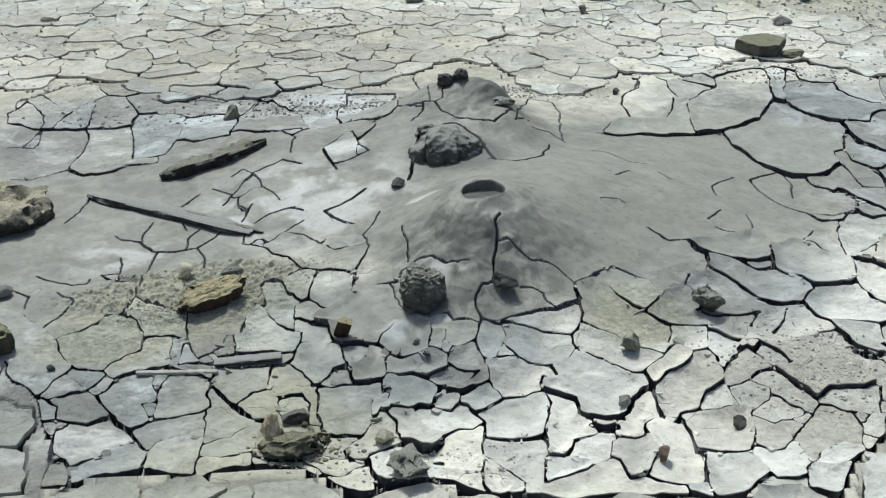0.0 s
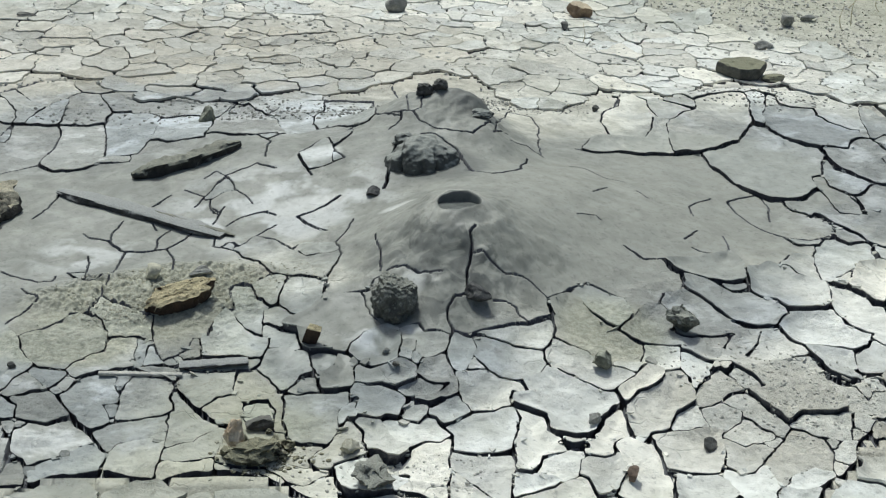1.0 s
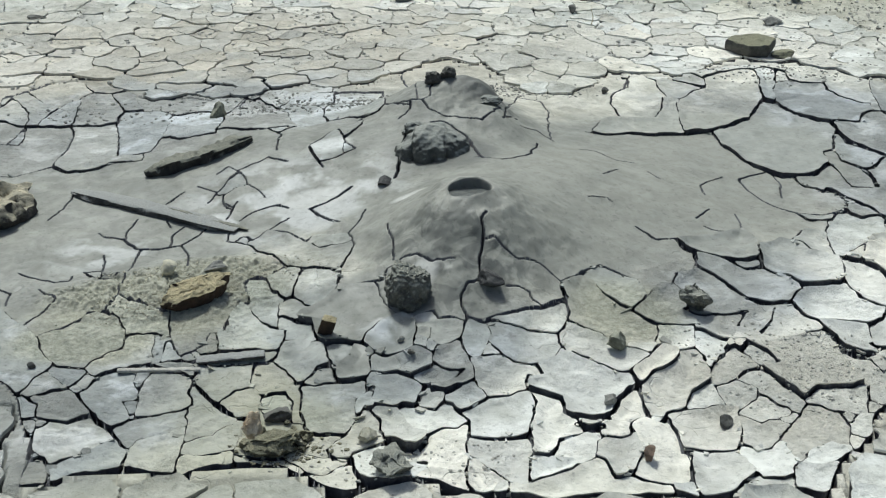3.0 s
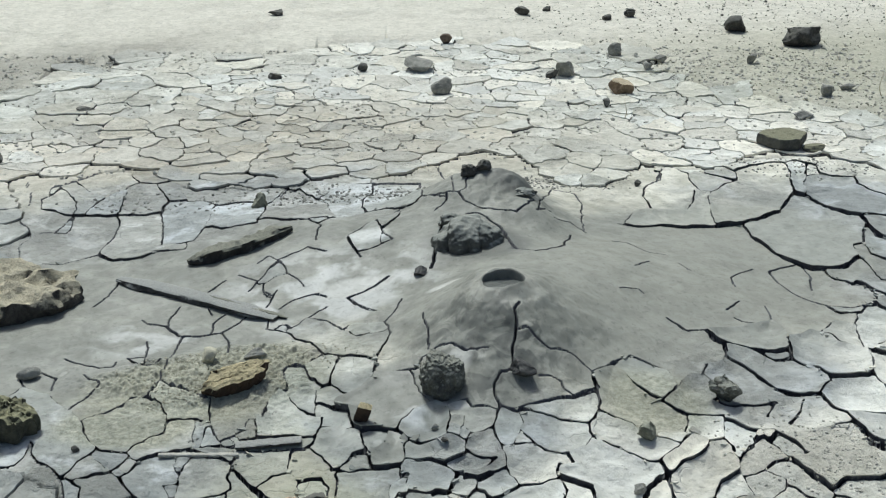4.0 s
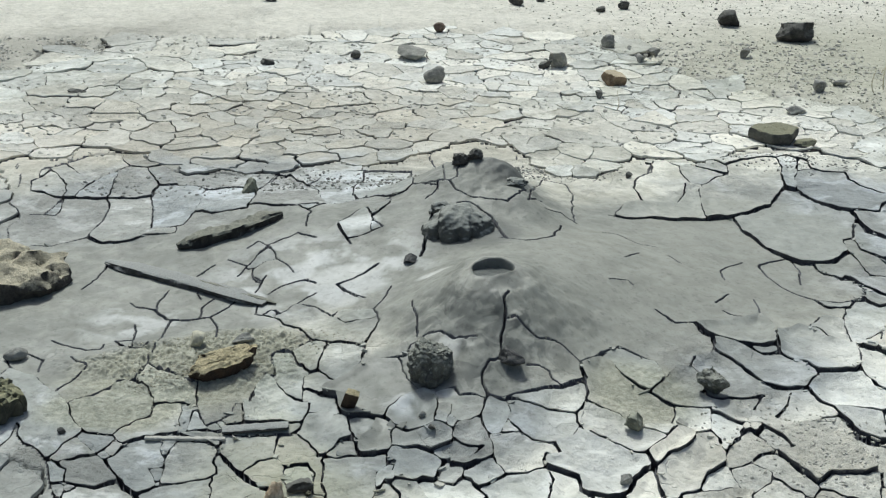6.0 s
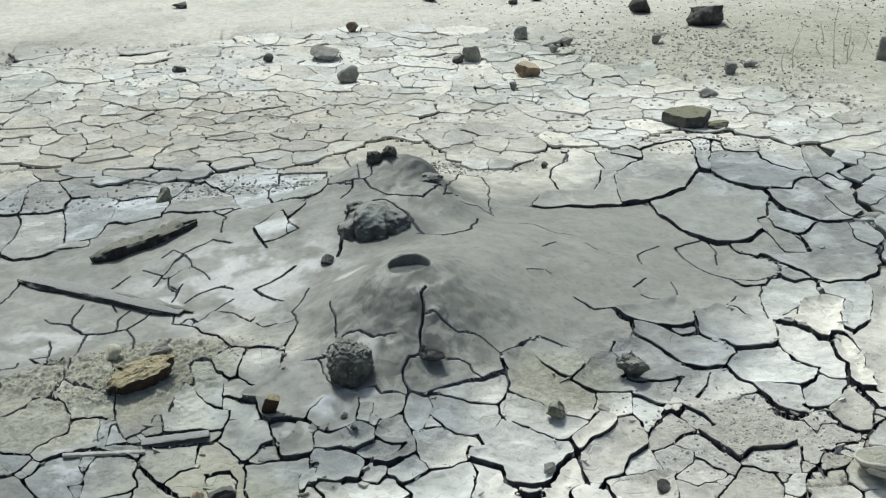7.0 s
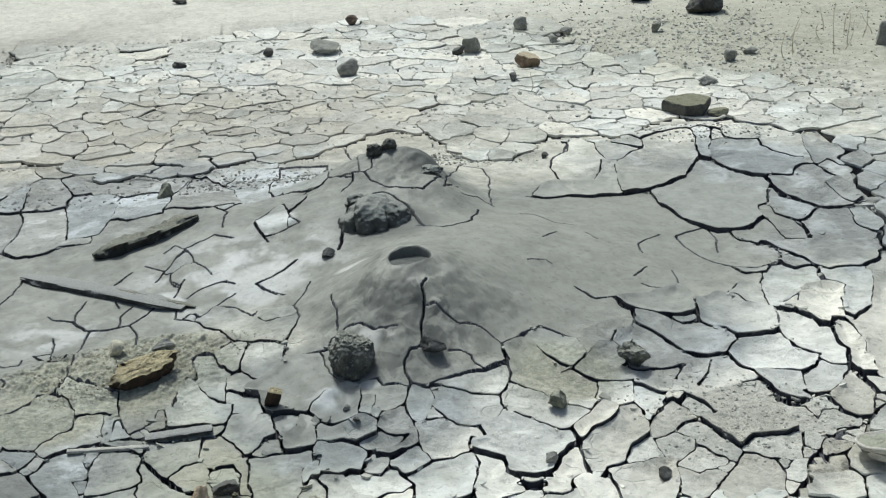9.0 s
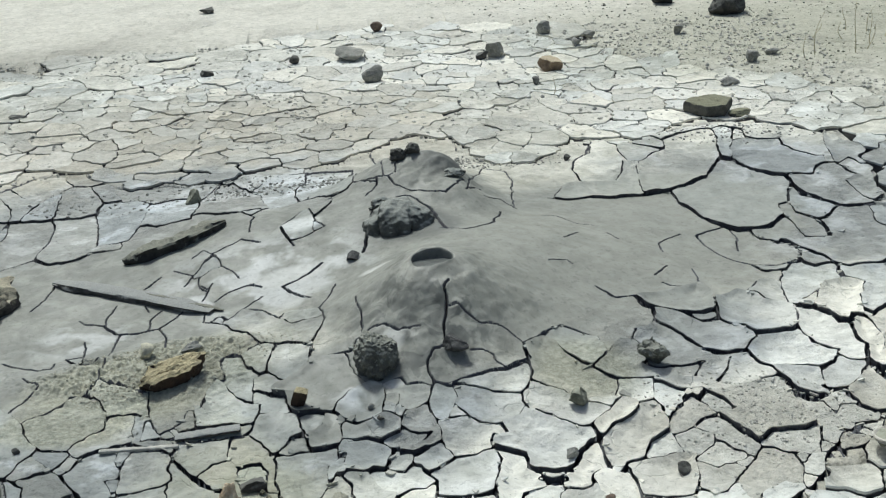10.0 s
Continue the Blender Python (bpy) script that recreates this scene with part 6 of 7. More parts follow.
# large rocks and wood
slab("boulder", "tan crusted mud boulder with wet broken sides coloured dark for shade", -1.062, 3.635, (0.44, 0.36, 0.080), crust_rock, 41, 8, 0.14, 4, (4, 0), bumpy=0.014, ragged=0.17, undercut=0.10, level_top=-0.12, terraces=0.016, narrow=0.35)
bar("board", "dark wet board standing on edge in wet mud", (-1.41, 3.375, level(-1.41, 3.375) + 0.030), (-1.28, 3.53, level(-1.28, 3.53) + 0.034), 0.024, 0.095, dark_wood, 33, "board", bend=0.002, ends=0.96, uneven=0.04)
slab("mossy_rock", "wedge-shaped rock with a mossy olive top, its sides dark with painted shade", -0.882, 2.90, (0.15, 0.11, 0.085), mossy_stone, 45, 6, 0.2, 12, (12, 6), bumpy=0.010, ragged=0.24, undercut=0.26, level_top=-0.22)
bar("plank", "narrow grey weathered plank half sunk in wet mud", (-0.757, 3.764, level(-0.757, 3.764) + 0.008), (-0.275, 3.455, level(-0.275, 3.455) + 0.006), 0.058, 0.020, grey_wood, 3, "plank", bend=-0.008, ends=0.5, uneven=0.22)
# black bar added in place of the shaded gap where the plank splits
bar("wood_splinter", "thin black bar for the dark split along a sunken plank", (-0.49, 3.615, level(-0.49, 3.615) + 0.007), (-0.245, 3.455, level(-0.245, 3.455) + 0.004), 0.014, 0.014, dark_wood, 14, "wood", bend=0.006, ends=0.3, uneven=0.5)
bar("driftwood", "flat piece of driftwood on mud, its underside coloured dark as shadow", (-0.56, 3.83, level(-0.56, 3.83) + 0.012), (-0.255, 3.975, level(-0.255, 3.975) + 0.012), 0.055, 0.045, dark_wood, 5, "wood", bend=0.02, ends=0.35, uneven=0.5)
# a dome of grown-together lobes
bm = bmesh.new()
bmesh.ops.create_icosphere(bm, subdivisions=6, radius=1)
for v in bm.verts:
    n = v.co.normalized()
    bend = n.x + 0.12 * noise.noise(n * 1.6)
    crease = sum(deep * math.exp(-abs(bend - c) / 0.075) for c, deep in ((-0.60, 0.42), (-0.12, 0.22), (0.32, 0.55)))
    k = 1 - crease * max(0, 0.95 - n.z) + 0.12 * noise.noise(n * 2 + Vector((4, 0, 0))) + 0.05 * noise.noise(n * 5) + 0.022 * noise.noise(n * 11) + 0.008 * noise.noise(n * 23)
    v.co = Vector((n.x * 0.110 * k, n.y * 0.085 * k, n.z * 0.106 * k))
dome = part("mud_dome", bm, wet_clod, creases=180)
dome.location = (0.278, 3.73, level(0.278, 3.73) - 0.03)
tagged(dome, "dark lumpy dome of wet mud behind the vent", "mud lump")
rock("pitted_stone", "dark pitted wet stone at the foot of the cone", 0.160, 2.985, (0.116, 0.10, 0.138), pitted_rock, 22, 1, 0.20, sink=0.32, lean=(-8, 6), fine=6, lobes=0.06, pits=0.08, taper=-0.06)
slab("ochre_clod", "ochre mud clod with a dark broken side", -0.352, 3.085, (0.19, 0.08, 0.042), ochre_clod, 23, 8, 0.05, 30, (12, -6), category="clod", bumpy=0.005, ragged=0.2, undercut=0.15)
slab("flat_stone", "flat six-sided olive stone slab on white mud", 1.592, 5.01, (0.205, 0.15, 0.06), olive_slab, 38, 6, 0.1, 8, (4, 0), category="slab", bumpy=0.004, ragged=0.03, undercut=0.15)
for x, y, wide, high, seed in ((0.306, 4.12, 0.058, 0.048, 5), (0.352, 4.125, 0.052, 0.050, 21)):
    rock("mud_lump", "dark angular wet lump on the far cone", x, y, (wide, 0.042, high), dark_stone, seed, 6, 0.22, sink=0.25, fine=4, depth=(0.45, 0.75), category="mud lump", group="lumps on the cone")
rock("mud_lump", "dark wet lump low on the far cone", 0.478, 4.03, (0.075, 0.05, 0.034), wet_clod, 12, 3, 0.3, sink=0.35, fine=4, category="mud lump", group="lumps on the cone")
rock("mud_lump", "small grey wet lump above the dome", 0.234, 3.862, (0.085, 0.06, 0.055), wet_clod, 13, 3, 0.25, sink=0.35, fine=4, category="mud lump")


bar("thin_stick", "thin dark stick lying flat on wet mud", (-1.65, 3.75, level(-1.65, 3.75) + 0.004), (-1.32, 3.78, level(-1.32, 3.78) + 0.004), 0.012, 0.012, dark_wood, 8, "stick", bend=0.004)
bar("grey_lath", "flat grey lath between mud plates", (-0.335, 2.822, level(-0.335, 2.822) + 0.010), (-0.18, 2.828, level(-0.18, 2.828) + 0.010), 0.032, 0.009, grey_wood, 9, "lath", bend=0.0, ends=0.95, uneven=0.06)
bar("pale_lath", "thin pale lath between mud plates", (-0.51, 2.790, level(-0.51, 2.79) + 0.006), (-0.325, 2.787, level(-0.325, 2.787) + 0.006), 0.014, 0.008, pale_chip, 10, "lath", bend=0.0, ends=0.95, uneven=0.06)

slab("ochre_stone", "small square ochre stone, its shaded front coloured dark", -0.043, 2.892, (0.042, 0.036, 0.052), ochre_clod, 51, 4, 0.05, 40, (24, 0), category="stone", bumpy=0.0015, ragged=0.10, undercut=0.08)
rock("cream_stone", "cream and rust coloured stone on olive rubble", -0.194, 2.505, (0.045, 0.04, 0.075), cream_stone, 52, 9, 0.26, turn=15, sink=0.1, lean=(-10, 8), fine=4, depth=(0.45, 0.8))

# the shallow bowl, full of dry mud
dish = new("bowl")
dish.matrix_world = pose(1.318, 2.475, level(1.32, 2.475) + 0.022, -14, 0, 0) @ Matrix.Diagonal((1, 1, 0.5, 1))
tagged(dish, "pale shallow ribbed bowl filled with dry mud", "bowl")


def turned(profile, sides=36, wave=0.004):
    bm = bmesh.new()
    rings = [[bm.verts.new((r * math.cos(q), r * math.sin(q), z + wave * noise.noise(Vector((math.cos(q) * 2, math.sin(q) * 2, 40 * z))))) for q in
              [2 * math.pi * k / sides for k in range(sides)]] for r, z in profile]
    for p, q in zip(rings, rings[1:]):
        for k in range(sides):
            bm.faces.new((p[k], q[k], q[(k + 1) % sides], p[(k + 1) % sides]))
    bm.faces.new(rings[0])
    bm.faces.new(rings[-1])
    bmesh.ops.recalc_face_normals(bm, faces=bm.faces)
    return bm


part("shell", turned(((0.045, -0.015), (0.052, 0.010), (0.064, 0.032), (0.070, 0.038), (0.068, 0.042), (0.073, 0.046), (0.071, 0.050), (0.076, 0.055), (0.074, 0.060), (0.070, 0.060), (0.066, 0.052), (0.06, 0.040))), clay_rim, dish, "pale ribbed shell")
part("mud_fill", turned(((0.066, 0.030), (0.0655, 0.048), (0.05, 0.053), (0.03, 0.050), (0.012, 0.056)), wave=0.026), olive_clod, dish, "dry crumbly mud")

# lone stones: name, label, x, y, width, height, material, turn
STONES = (

    ("dark_pebble", "dark flat pebble on a grey mud plate", 0.362, 2.995, 0.076, 0.034, wet_stone, -35),
    ("grey_rock", "grey-green rough rock on a wet mud plate", 0.856, 2.945, 0.080, 0.062, rough_grey, 12),
    ("tan_stone", "tan angular stone on a pale mud plate", 0.634, 2.79, 0.055, 0.042, olive_clod, 30),

    ("brown_clod", "olive brown clod between mud plates", -0.150, 2.465, 0.125, 0.045, moss_clod, 0),
    ("brown_clod", "olive brown clod between mud plates", -0.145, 2.575, 0.06, 0.03, dark_stone, 40),
    ("tan_stone", "small tan stone between pale plates", 0.045, 2.49, 0.055, 0.030, tan_chip, 50),
    ("dark_pebble", "small dark pebble between pale plates", 0.815, 2.49, 0.04, 0.028, dark_stone, 20),
    ("dark_pebble", "tiny dark pebble on a wet plate", 0.155, 2.785, 0.019, 0.014, dark_stone, 0),
    ("grey_pebble", "tiny grey pebble on a wet plate", 0.136, 2.85, 0.019, 0.014, grey_stone, 0),
    ("red_pebble", "small reddish pebble between pale plates", 0.621, 2.375, 0.033, 0.026, brown_stone, 60),
    ("grey_chip", "grey triangular chip on a pale plate", 0.575, 2.572, 0.04, 0.022, grey_stone, 25),
    ("brown_clod", "rough olive clod among broken plates", 0.094, 2.36, 0.115, 0.05, rough_grey, 70),
    ("grey_chip", "grey flat chip on white mud", 1.789, 5.38, 0.09, 0.035, grey_stone, 10),
    ("dark_slab", "dark flat slab beside a larger slab", 1.70, 4.96, 0.09, 0.028, olive_slab, 5),
    ("black_rock", "black rounded rock on pale gravel", 2.163, 6.68, 0.19, 0.10, dark_stone, -10),
    ("black_rock", "black rounded rock on pale gravel", 1.911, 6.99, 0.12, 0.085, dark_stone, 30),
    ("rust_stone", "rust and brown wedge-shaped stone on white mud", 1.10, 5.81, 0.118, 0.06, rust_stone, -20),
    ("grey_rock", "grey layered stone standing on white mud", 0.304, 5.83, 0.115, 0.075, pale_stone, 40),
    ("grey_slab", "broad flat grey slab on white mud", 0.224, 6.25, 0.18, 0.055, pale_stone, -40),
    ("grey_rock", "grey angular stone on white mud", 0.898, 6.12, 0.09, 0.075, pale_stone, 15),
    ("dark_pebble", "dark stone beside a grey one", 0.832, 6.10, 0.064, 0.04, dark_stone, 5),
    ("grey_flint", "grey flint with a dark broken face", 1.19, 6.49, 0.085, 0.065, pale_stone, 70),
    ("brown_stone", "small reddish brown stone on pale mud", 0.379, 6.76, 0.063, 0.05, brown_stone, 0),
    ("dark_pebble", "small dark stone on white mud", -0.037, 6.25, 0.048, 0.04, dark_stone, 0),
    ("dark_pebble", "flat dark stone on white mud", -0.439, 6.11, 0.064, 0.03, dark_stone, 10),
    ("dark_pebble", "small dark stone on white mud", 1.00, 5.585, 0.044, 0.035, dark_stone, 45),
    ("grey_pebble", "grey stone on pale gravel", 1.384, 6.345, 0.064, 0.035, pale_stone, 0),
    ("grey_pebble", "grey stone on pale gravel", 1.291, 6.185, 0.05, 0.038, pale_stone, 80),
    ("grey_pebble", "grey stone on pale gravel", 1.818, 6.32, 0.056, 0.045, pale_stone, 30),
    ("grey_rock", "grey pointed stone at the edge of the gravel", 1.992, 5.72, 0.07, 0.05, grey_stone, 50),
    ("grey_rock", "grey flat stone at the edge of the gravel", 2.119, 5.82, 0.07, 0.03, grey_stone, 0),
    ("grey_rock", "dark grey stone among dry stalks", 2.774, 5.87, 0.09, 0.10, grey_stone, 20),
    ("dark_pebble", "flat dark stone on smooth pale mud", -0.515, 7.49, 0.085, 0.03, dark_stone, 0),
    ("brown_stone", "brown rounded stone on white mud", -1.881, 5.06, 0.10, 0.075, rust_stone, 0),
    ("grey_pebble", "grey brown stone on white mud", -1.471, 5.175, 0.058, 0.04, brown_stone, 10),
    ("dark_pebble", "dark flat stone on white mud", -1.423, 4.95, 0.098, 0.055, dark_stone, -10),
    ("dark_pebble", "dark low stone on white mud", -1.203, 5.64, 0.08, 0.022, dark_stone, 0),
    ("dark_pebble", "dark stone on smooth pale mud", 0.838, 7.44, 0.085, 0.045, dark_stone, 0),
    ("dark_pebble", "dark stone on smooth pale mud", 0.983, 7.53, 0.046, 0.03, dark_stone, 0),
    ("dark_pebble", "dark stone on smooth pale mud", 1.284, 7.30, 0.05, 0.03, dark_stone, 0),
    ("dark_pebble", "dark stone on smooth pale mud", 1.414, 7.34, 0.062, 0.045, dark_stone, 0),
    ("cream_clod", "cream and white crumbly clod on wet mud", -1.127, 2.83, 0.075, 0.05, pale_chip, 0),
    ("grey_pebble", "grey pebble sunk in wet mud", -1.02, 3.11, 0.036, 0.03, grey_stone, 40),
    ("dark_pebble", "dark pebble on wet mud", -1.073, 2.985, 0.024, 0.014, dark_stone, 0),
    ("grey_clod", "low grey mud lump in wet mud", -0.894, 3.19, 0.06, 0.03, grey_stone, 0),
    ("dark_pebble", "dark pebble on wet mud by a cone", 0.927, 4.49, 0.028, 0.022, dark_stone, 0),
    ("grey_clod", "rough grey clod on damp plates", -0.381, 4.345, 0.058, 0.05, olive_clod, 0),
    ("dark_pebble", "dark pebble beside the vent", 0.13, 3.59, 0.04, 0.024, wet_stone, 0),
    ("cream_stone", "pale cream stone on tan rubble", -0.431, 3.21, 0.042, 0.036, cream_chip, 10),
    ("grey_chip", "grey flat chip on tan rubble", -0.316, 3.235, 0.060, 0.022, grey_stone, 0),
    ("dark_pebble", "dark pebble on a grey plate", -0.703, 2.806, 0.02, 0.015, dark_stone, 0),
)
for i, (name, label, x, y, wide, high, material, turn) in enumerate(STONES):
    rock(name, label, x, y, (wide, wide * (0.65 + 0.25 * ((i * 37) % 10) / 10), high * 1.2), material, 100 + i, 8, 0.30 if material in (moss_clod, rough_grey) else 0.11, turn=turn, sink=0.14, group="loose stones", depth=(0.38, 0.72), fine=4 if wide > 0.05 else 3)

# broken clods round the cream stone
clods = random.Random(8)
for i in range(14):
    x, y = -0.14 + clods.gauss(0, 0.045), 2.485 + clods.gauss(0, 0.03)
    s = clods.uniform(0.016, 0.040)
    rock("clod", "broken olive brown clod among near plates", x, y, (s, s * 0.8, s * 0.7), moss_clod, 300 + i, 9, 0.22, turn=clods.uniform(0, 360), sink=0.1, category="clod", group="broken clods", depth=(0.45, 0.8))

# pool of thin mud inside the vent
bm = bmesh.new()
bmesh.ops.create_circle(bm, cap_ends=True, cap_tris=True, segments=40, radius=0.052)
pool = part("mud_pool", bm, wet_mud)
pool.location = (VENT[0], VENT[1], level(*VENT) - 0.020)
tagged(pool, "thin grey mud standing in the open vent", "mud pool")

# dry stalks
for i, (x, y, high, lean) in enumerate(((2.72, 6.0, 0.14, 10), (2.78, 6.05, 0.10, -20), (2.66, 6.1, 0.13, 25), (2.52, 6.0, 0.09, -15), (2.83, 5.95, 0.12, 5), (2.40, 6.05, 0.08, 20), (2.9, 6.1, 0.11, -10), (2.58, 6.15, 0.12, 0), (2.47, 5.75, 0.30, 4), (2.30, 5.78, 0.20, 10), (2.25, 5.72, 0.12, -12), (2.62, 5.9, 0.16, -8), (2.56, 5.8, 0.12, 15), (1.03, 5.38, 0.09, 12))):
    bm = bmesh.new()
    low = None
    for k in range(9):
        t = k / 8
        r = 0.0022 * (1.3 - t)
        c = Vector((math.sin(radians(lean)) * high * t + 0.012 * math.sin(4 * t + i), 0.01 * math.sin(3 * t), high * t))
        ring = [bm.verts.new(c + Vector((r * math.cos(q), r * math.sin(q), 0))) for q in (0, 2.1, 4.2)]
        if low:
            for a in range(3):
                bm.faces.new((low[a], low[(a + 1) % 3], ring[(a + 1) % 3], ring[a]))
        low = ring
    stalk = part("dry_stalk", bm, dry_grass)
    stalk.location = (x, y, level(x, y) - 0.005)
    tagged(stalk, "thin dry straw-coloured stalk", "stalk", "dry stalks")


def scatter(name, label, count, place, size, material, seed, category):
    """Uncountable small stones in one mesh."""
    bm = bmesh.new()
    bmesh.ops.create_icosphere(bm, subdivisions=1, radius=1)
    bm.verts.ensure_lookup_table()
    base = np.array([v.co[:] for v in bm.verts])
    tri = np.array([[v.index for v in f.verts] for f in bm.faces])
    bm.free()
    r = np.random.RandomState(seed)
    verts, faces = [], []
    while len(verts) < count:
        x, y = place(r)
        if raster(EDGE, x, y) < 0.002 and zone_depth(x, y) > 0:
            continue
        s = size(r) * np.array([1, r.uniform(0.6, 1), r.uniform(0.4, 0.8)])
        q = base * (1 + r.uniform(-0.28, 0.28, (len(base), 1))) * s
        a = r.uniform(0, 6.3)
        q = np.stack([q[:, 0] * math.cos(a) - q[:, 1] * math.sin(a) + x, q[:, 0] * math.sin(a) + q[:, 1] * math.cos(a) + y, q[:, 2] + level(x, y) + 0.3 * s[2]], 1)
        faces.append(tri + len(verts) * len(base))
        verts.append(q)
    me = bpy.data.meshes.new(name)
    me.from_pydata(np.concatenate(verts).tolist(), [], np.concatenate(faces).tolist())
    me.materials.append(material)
    return tagged(new(name, me), label, category, kind="stuff")


def gravel_place(r):
    while True:
        x, y = r.uniform(0.6, 4.2), r.uniform(4.6, 9.5)
        if y > 6.15 - (x - 1.3) * 1.0 + abs(r.normal(0, 0.12)) and r.uniform() < np.clip((x - 0.5) / 1.0, 0.12, 1):
            return x, y


scatter("gravel", "small grey gravel scattered on pale mud", 9000, gravel_place, lambda r: 0.002 + 0.0055 * r.uniform() ** 3, olive_clod, 5, "gravel")
scatter("dark_gravel", "small dark pebbles scattered on pale mud", 300, gravel_place, lambda r: 0.003 + 0.011 * r.uniform() ** 3, dark_stone, 6, "gravel")


def crumbs_at(*patches):
    """Where loose crumbs lie: one of some ellipses, thinning out."""
    def place(r):
        x, y, rx, ry = patches[r.randint(len(patches))]
        a, k = r.uniform(0, 6.283), math.sqrt(r.uniform(0, 1)) * (0.75 + 0.4 * r.uniform())
        return x + rx * k * math.cos(a), y + ry * k * math.sin(a)
    return place


scatter("tan_crumbs", "tan crumbs of dry mud round the ochre clod", 2600, crumbs_at((-0.44, 3.17, 0.22, 0.10), (-0.30, 3.24, 0.26, 0.07), (-0.50, 3.06, 0.12, 0.07)), lambda r: 0.0008 + 0.0030 * r.uniform() ** 3, tan_chip, 15, "crumbs")
scatter("pale_crumbs", "pale crumbs of dry mud between the plates", 1300, crumbs_at((0.95, 2.80, 0.20, 0.10), (1.10, 2.72, 0.18, 0.10), (1.10, 2.60, 0.25, 0.12), (0.10, 2.40, 0.30, 0.10), (1.2, 2.6, 0.3, 0.15)), lambda r: 0.0009 + 0.0042 * r.uniform() ** 3, pale_chip, 16, "crumbs")
scatter("olive_crumbs", "olive crumbs among the near broken plates", 420, crumbs_at((-0.12, 2.47, 0.12, 0.06), (-0.14, 2.47, 0.08, 0.05)), lambda r: 0.0012 + 0.006 * r.uniform() ** 3, moss_clod, 17, "crumbs")
scatter("white_crumbs", "white crumbs of dry mud over the far plates", 9000, lambda r: (r.uniform(-1.9, 2.4), 4.75 + 1.9 * r.uniform() ** 0.8), lambda r: 0.003 + 0.009 * r.uniform() ** 3, pale_chip, 18, "crumbs")
scatter("grey_crumbs", "grey crumbs of mud along the wet edge", 1500, crumbs_at((-0.45, 4.45, 0.6, 0.15), (0.0, 4.35, 0.3, 0.08), (0.6, 4.5, 0.3, 0.08), (1.75, 4.75, 0.5, 0.15)), lambda r: 0.002 + 0.006 * r.uniform() ** 3, grey_stone, 19, "crumbs")


# broken shards of crust lying in and beside the cracks
shards = np.random.RandomState(21)
verts, faces = [], []
weights = np.array([c[0] >= 1.5 for c in COURSES], float)
for _ in range(1500):
    w, *p = COURSES[shards.choice(len(COURSES), p=weights / weights.sum())]
    k = 2 * shards.randint(len(p) // 2 - 1)
    t = shards.uniform()
    x = p[k] + t * (p[k + 2] - p[k]) + shards.normal(0, 0.007)
    y = p[k + 1] + t * (p[k + 3] - p[k + 1]) + shards.normal(0, 0.007)
    if in_wet_core(x, y) or y > 4.3:
        continue
    s = 0.003 + 0.013 * shards.uniform() ** 2.5
    n = shards.randint(5, 8)
    angle = np.sort(shards.uniform(0, 6.283, n))
    ring = np.stack([np.cos(angle) * s * shards.uniform(0.7, 1.2, n), np.sin(angle) * s * shards.uniform(0.5, 1.0, n)], 1)
    tilt = shards.normal(0, 0.25, 2)
    z = level(x, y) + shards.uniform(-0.006, 0.004)
    thick = 0.003 + 0.2 * s
    first = len(verts)
    verts += [(x + a, y + b, z + a * tilt[0] + b * tilt[1]) for a, b in ring]
    verts += [(x + 0.9 * a, y + 0.9 * b, z - thick + a * tilt[0] + b * tilt[1]) for a, b in ring]
    faces.append(tuple(range(first, first + n)))
    faces.append(tuple(range(first + 2 * n - 1, first + n - 1, -1)))
    faces += [(first + k, first + n + k, first + n + (k + 1) % n, first + (k + 1) % n) for k in range(n)]
me = bpy.data.meshes.new("mud_shards")
me.from_pydata(verts, [], faces)
me.materials.append(mud)
tagged(new("mud_shards", me), "small broken shards of dry mud crust along the cracks", "shards", kind="stuff")


# ---- mud plates ----
def clip(poly, tags, a, n, off, tag):
    out, marks = [], []
    m = len(poly)
    dist = [(p[0] - a[0]) * n[0] + (p[1] - a[1]) * n[1] - off for p in poly]
    for i in range(m):
        j = (i + 1) % m
        p, q, dp, dq = poly[i], poly[j], dist[i], dist[j]
        if dp <= 0:
            out.append(p)
            marks.append(tags[i])
            if dq > 0:
                t = dp / (dp - dq)
                out.append((p[0] + (q[0] - p[0]) * t, p[1] + (q[1] - p[1]) * t))
                marks.append(tag)
        elif dq <= 0:
            t = dp / (dp - dq)
            out.append((p[0] + (q[0] - p[0]) * t, p[1] + (q[1] - p[1]) * t))
            marks.append(tags[i])
    return out, marks


def cell(i):
    """The outline of one site's share of the pan, in wandering coordinates."""
    a = (SU[i], SV[i])
    d = np.hypot(SU - a[0], SV - a[1])
    poly = [(a[0] + sx * 0.35, a[1] + sy * 0.35) for sx, sy in ((-1, -1), (1, -1), (1, 1), (-1, 1))]
    tags = [-1] * 4
    for j in np.argsort(d)[1:34]:
        if d[j] > 0.8 or not poly:
            break
        n = ((SU[j] - a[0]) / d[j], (SV[j] - a[1]) / d[j])
        w = 0.0 if SG[j] == SG[i] else float(half_width(SG[i], SG[j], a[0], a[1]))
        poly, tags = clip(poly, tags, a, n, d[j] / 2 - w, j)
    return poly, tags


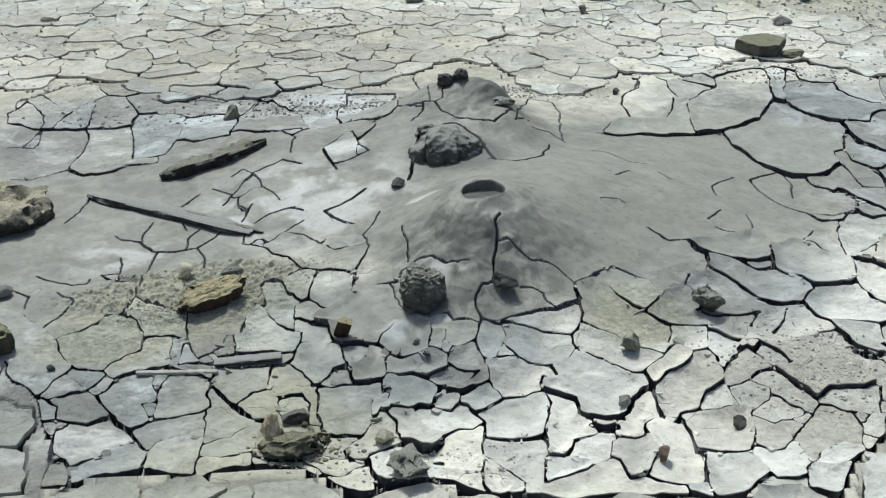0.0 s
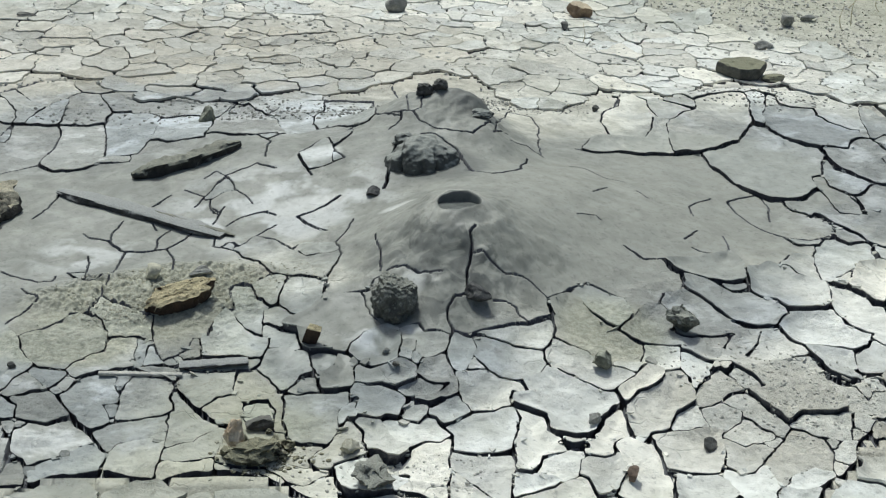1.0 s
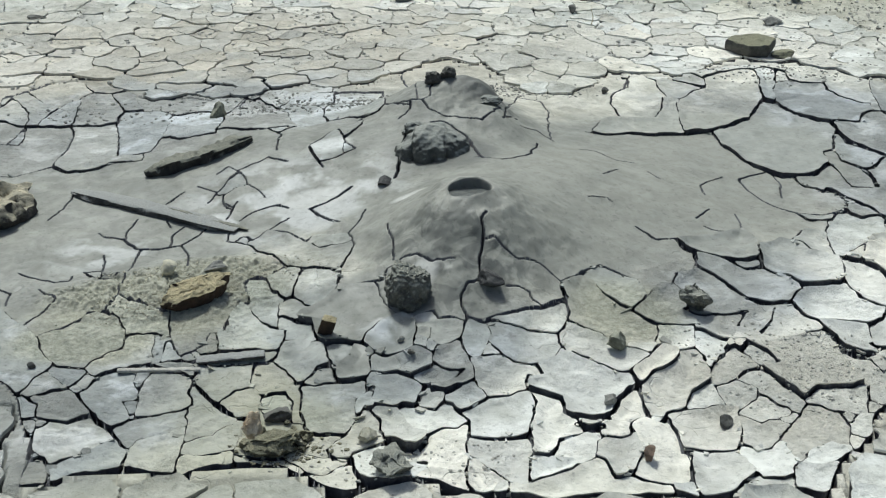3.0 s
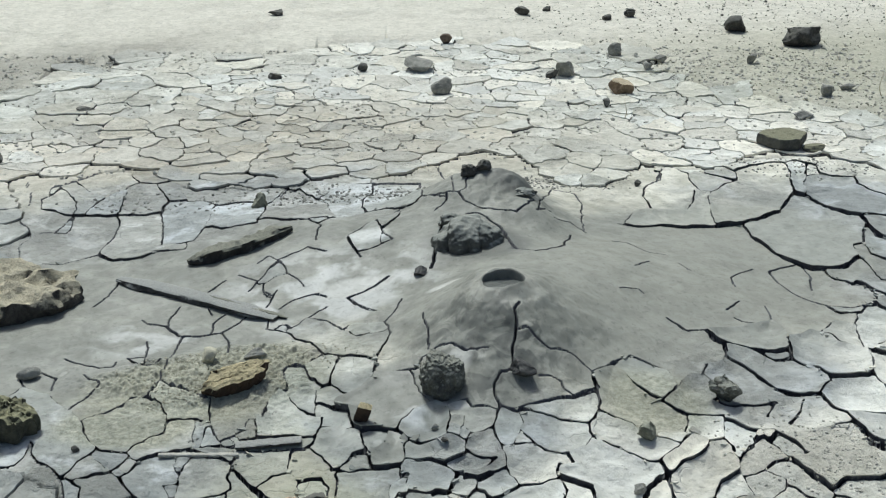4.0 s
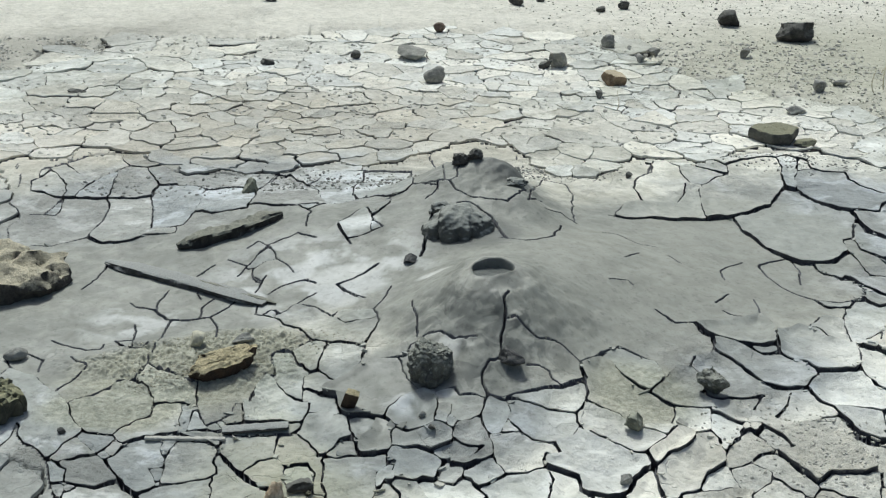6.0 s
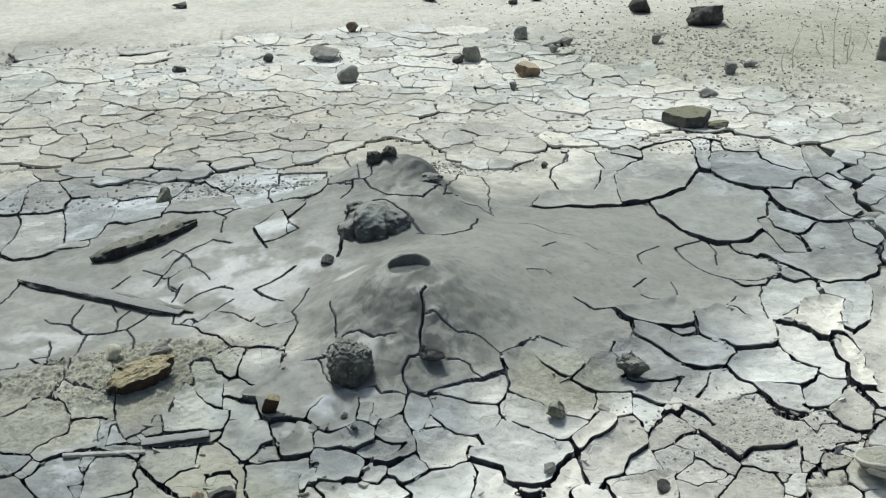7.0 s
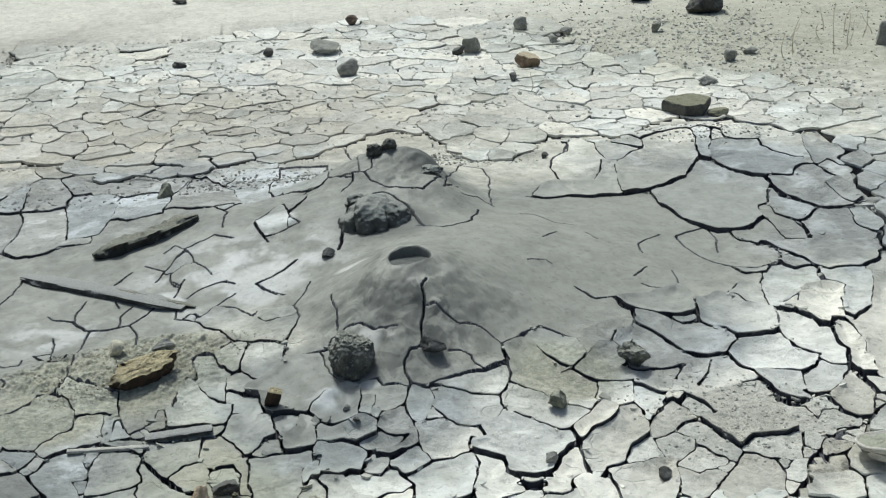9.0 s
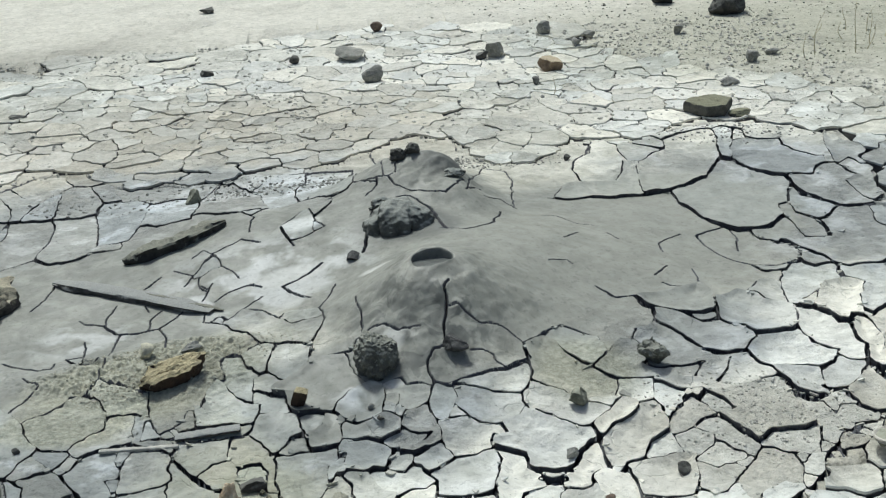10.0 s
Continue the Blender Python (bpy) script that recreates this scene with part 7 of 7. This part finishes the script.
def outline(members):
    """The joint outline of the sites of one plate, stepped finely and worn round."""
    edges = []
    for i in members:
        poly, tags = cell(i)
        for k in range(len(poly)):
            if tags[k] < 0 or SG[tags[k]] != SG[i]:
                edges.append((poly[k], poly[(k + 1) % len(poly)]))
    if len(edges) < 3:
        return None
    loop, rest = [edges[0]], edges[1:]
    while rest:
        end = loop[-1][1]
        k = min(range(len(rest)), key=lambda e: (rest[e][0][0] - end[0]) ** 2 + (rest[e][0][1] - end[1]) ** 2)
        if len(members) > 1 and (rest[k][0][0] - end[0]) ** 2 + (rest[k][0][1] - end[1]) ** 2 > 0.05 ** 2:
            break
        loop.append(rest.pop(k))
    pts = []
    for p, q in loop:
        steps = max(1, round(math.dist(p, q) / 0.013))
        pts += [(p[0] + (q[0] - p[0]) * s / steps, p[1] + (q[1] - p[1]) * s / steps) for s in range(steps)]
    pts = np.array(pts)
    pts = 0.72 * pts + 0.14 * np.roll(pts, 1, 0) + 0.14 * np.roll(pts, -1, 0)
    x, y = unwarp(pts[:, 0], pts[:, 1])
    for _ in range(3):
        over = np.maximum(zone_depth(x, y) + 0.0015, 0)
        if not over.any():
            break
        sx = (zone_depth(x + 0.004, y) - zone_depth(x - 0.004, y)) / 0.008
        sy = (zone_depth(x, y + 0.004) - zone_depth(x, y - 0.004)) / 0.008
        s = np.maximum(np.hypot(sx, sy), 0.5) ** 2
        x, y = x - over * sx / s, y - over * sy / s
    return np.stack([x, y], 1)


def plate_shape(line, seed):
    """Vertices and faces of one mud plate: undercut sides, worn rim, dished top."""
    r = np.random.RandomState(seed)
    c = line.mean(0)
    across = np.sqrt(((line - c) ** 2).sum(1)).mean()
    dry = c[1] < 3.3 and c[0] > 0.25 and not crumbled(c[0], c[1])
    lift = r.uniform(0.0, 0.011 if dry else 0.008) if c[1] < 4.6 else r.uniform(0.0, 0.006)
    tilt = r.normal(0, 0.038 if dry else 0.022 if c[1] < 4.6 else 0.025, 2)
    if dry:
        tilt = tilt + (0, -0.035)
    curl = (0.015 if dry else 0.005) * r.uniform(0.3, 1.3)
    crust = 0.005 + 0.005 * r.uniform()
    n = len(line)
    verts, rings = [], []
    for scale, down, out in ((0.80, 0.080, 0), (0.90, 0.020, 0.4), (0.978, crust, 0.35), (0.994, 0.004, 0.25), (0.974, 0.0, 0), (0.78, 0.0, 0), (0.42, 0.0, 0)):
        p = c + (line - c) * scale
        if out:
            p = p + (line - c) * 0.05 * out * value_noise(line[:, 0], line[:, 1] + down * 9, 0.02, 30)[:, None]
        z = ground_height(p[:, 0], p[:, 1]) + lift - down + (p - c) @ tilt + curl * scale ** 3 * (1 + 0.5 * value_noise(p[:, 0], p[:, 1], 0.1, 31))
        z = z + 0.0022 * value_noise(p[:, 0], p[:, 1], 0.022, 32)
        rings.append(range(len(verts), len(verts) + n))
        verts += np.c_[p, z].tolist()
    verts.append([c[0], c[1], float(ground_height(c[0], c[1])) + lift])
    faces = []
    for a, b in zip(rings, rings[1:]):
        for k in range(n):
            m = (k + 1) % n
            faces.append((a[k], a[m], b[m], b[k]))
    faces += [(rings[-1][k], rings[-1][(k + 1) % n], len(verts) - 1) for k in range(n)]
    # walls below the crust carry painted shade
    shaded_faces = 2 * n
    sides = [1] * shaded_faces + [0] * (len(faces) - shaded_faces)
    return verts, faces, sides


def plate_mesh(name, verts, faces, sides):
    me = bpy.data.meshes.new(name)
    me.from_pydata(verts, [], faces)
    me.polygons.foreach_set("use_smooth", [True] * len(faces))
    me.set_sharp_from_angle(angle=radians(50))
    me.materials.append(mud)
    me.materials.append(shaded_moist_mud)
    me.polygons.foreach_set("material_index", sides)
    return me


members = collections.defaultdict(list)
for i in range(len(sites)):
    if SK[i] == 0:
        members[SG[i]].append(i)
shapes = [(math.dist(c, (0.35, 2.2)), (v.tolist(), f.tolist(), k.tolist())) for c, (v, f, k) in cut_plates]
for g, m in members.items():
    line = outline(m)
    if line is None or len(line) < 5:
        continue
    shapes.append((math.dist(line.mean(0), (0.35, 2.2)), plate_shape(line, int(g))))
shapes.sort(key=lambda s: s[0])
for _, shape in shapes[:300]:
    piece = new("mud_plate", plate_mesh("mud_plate", *shape))
    piece.parent = ground
verts, faces, sides = [], [], []
for _, (v, f, s) in shapes[300:]:
    faces += [tuple(k + len(verts) for k in face) for face in f]
    verts += v
    sides += s
rest = new("mud_plates", plate_mesh("mud_plates", verts, faces, sides))
rest.parent = ground
tagged(rest, "pale dry mud plates farther off", kind="stuff")
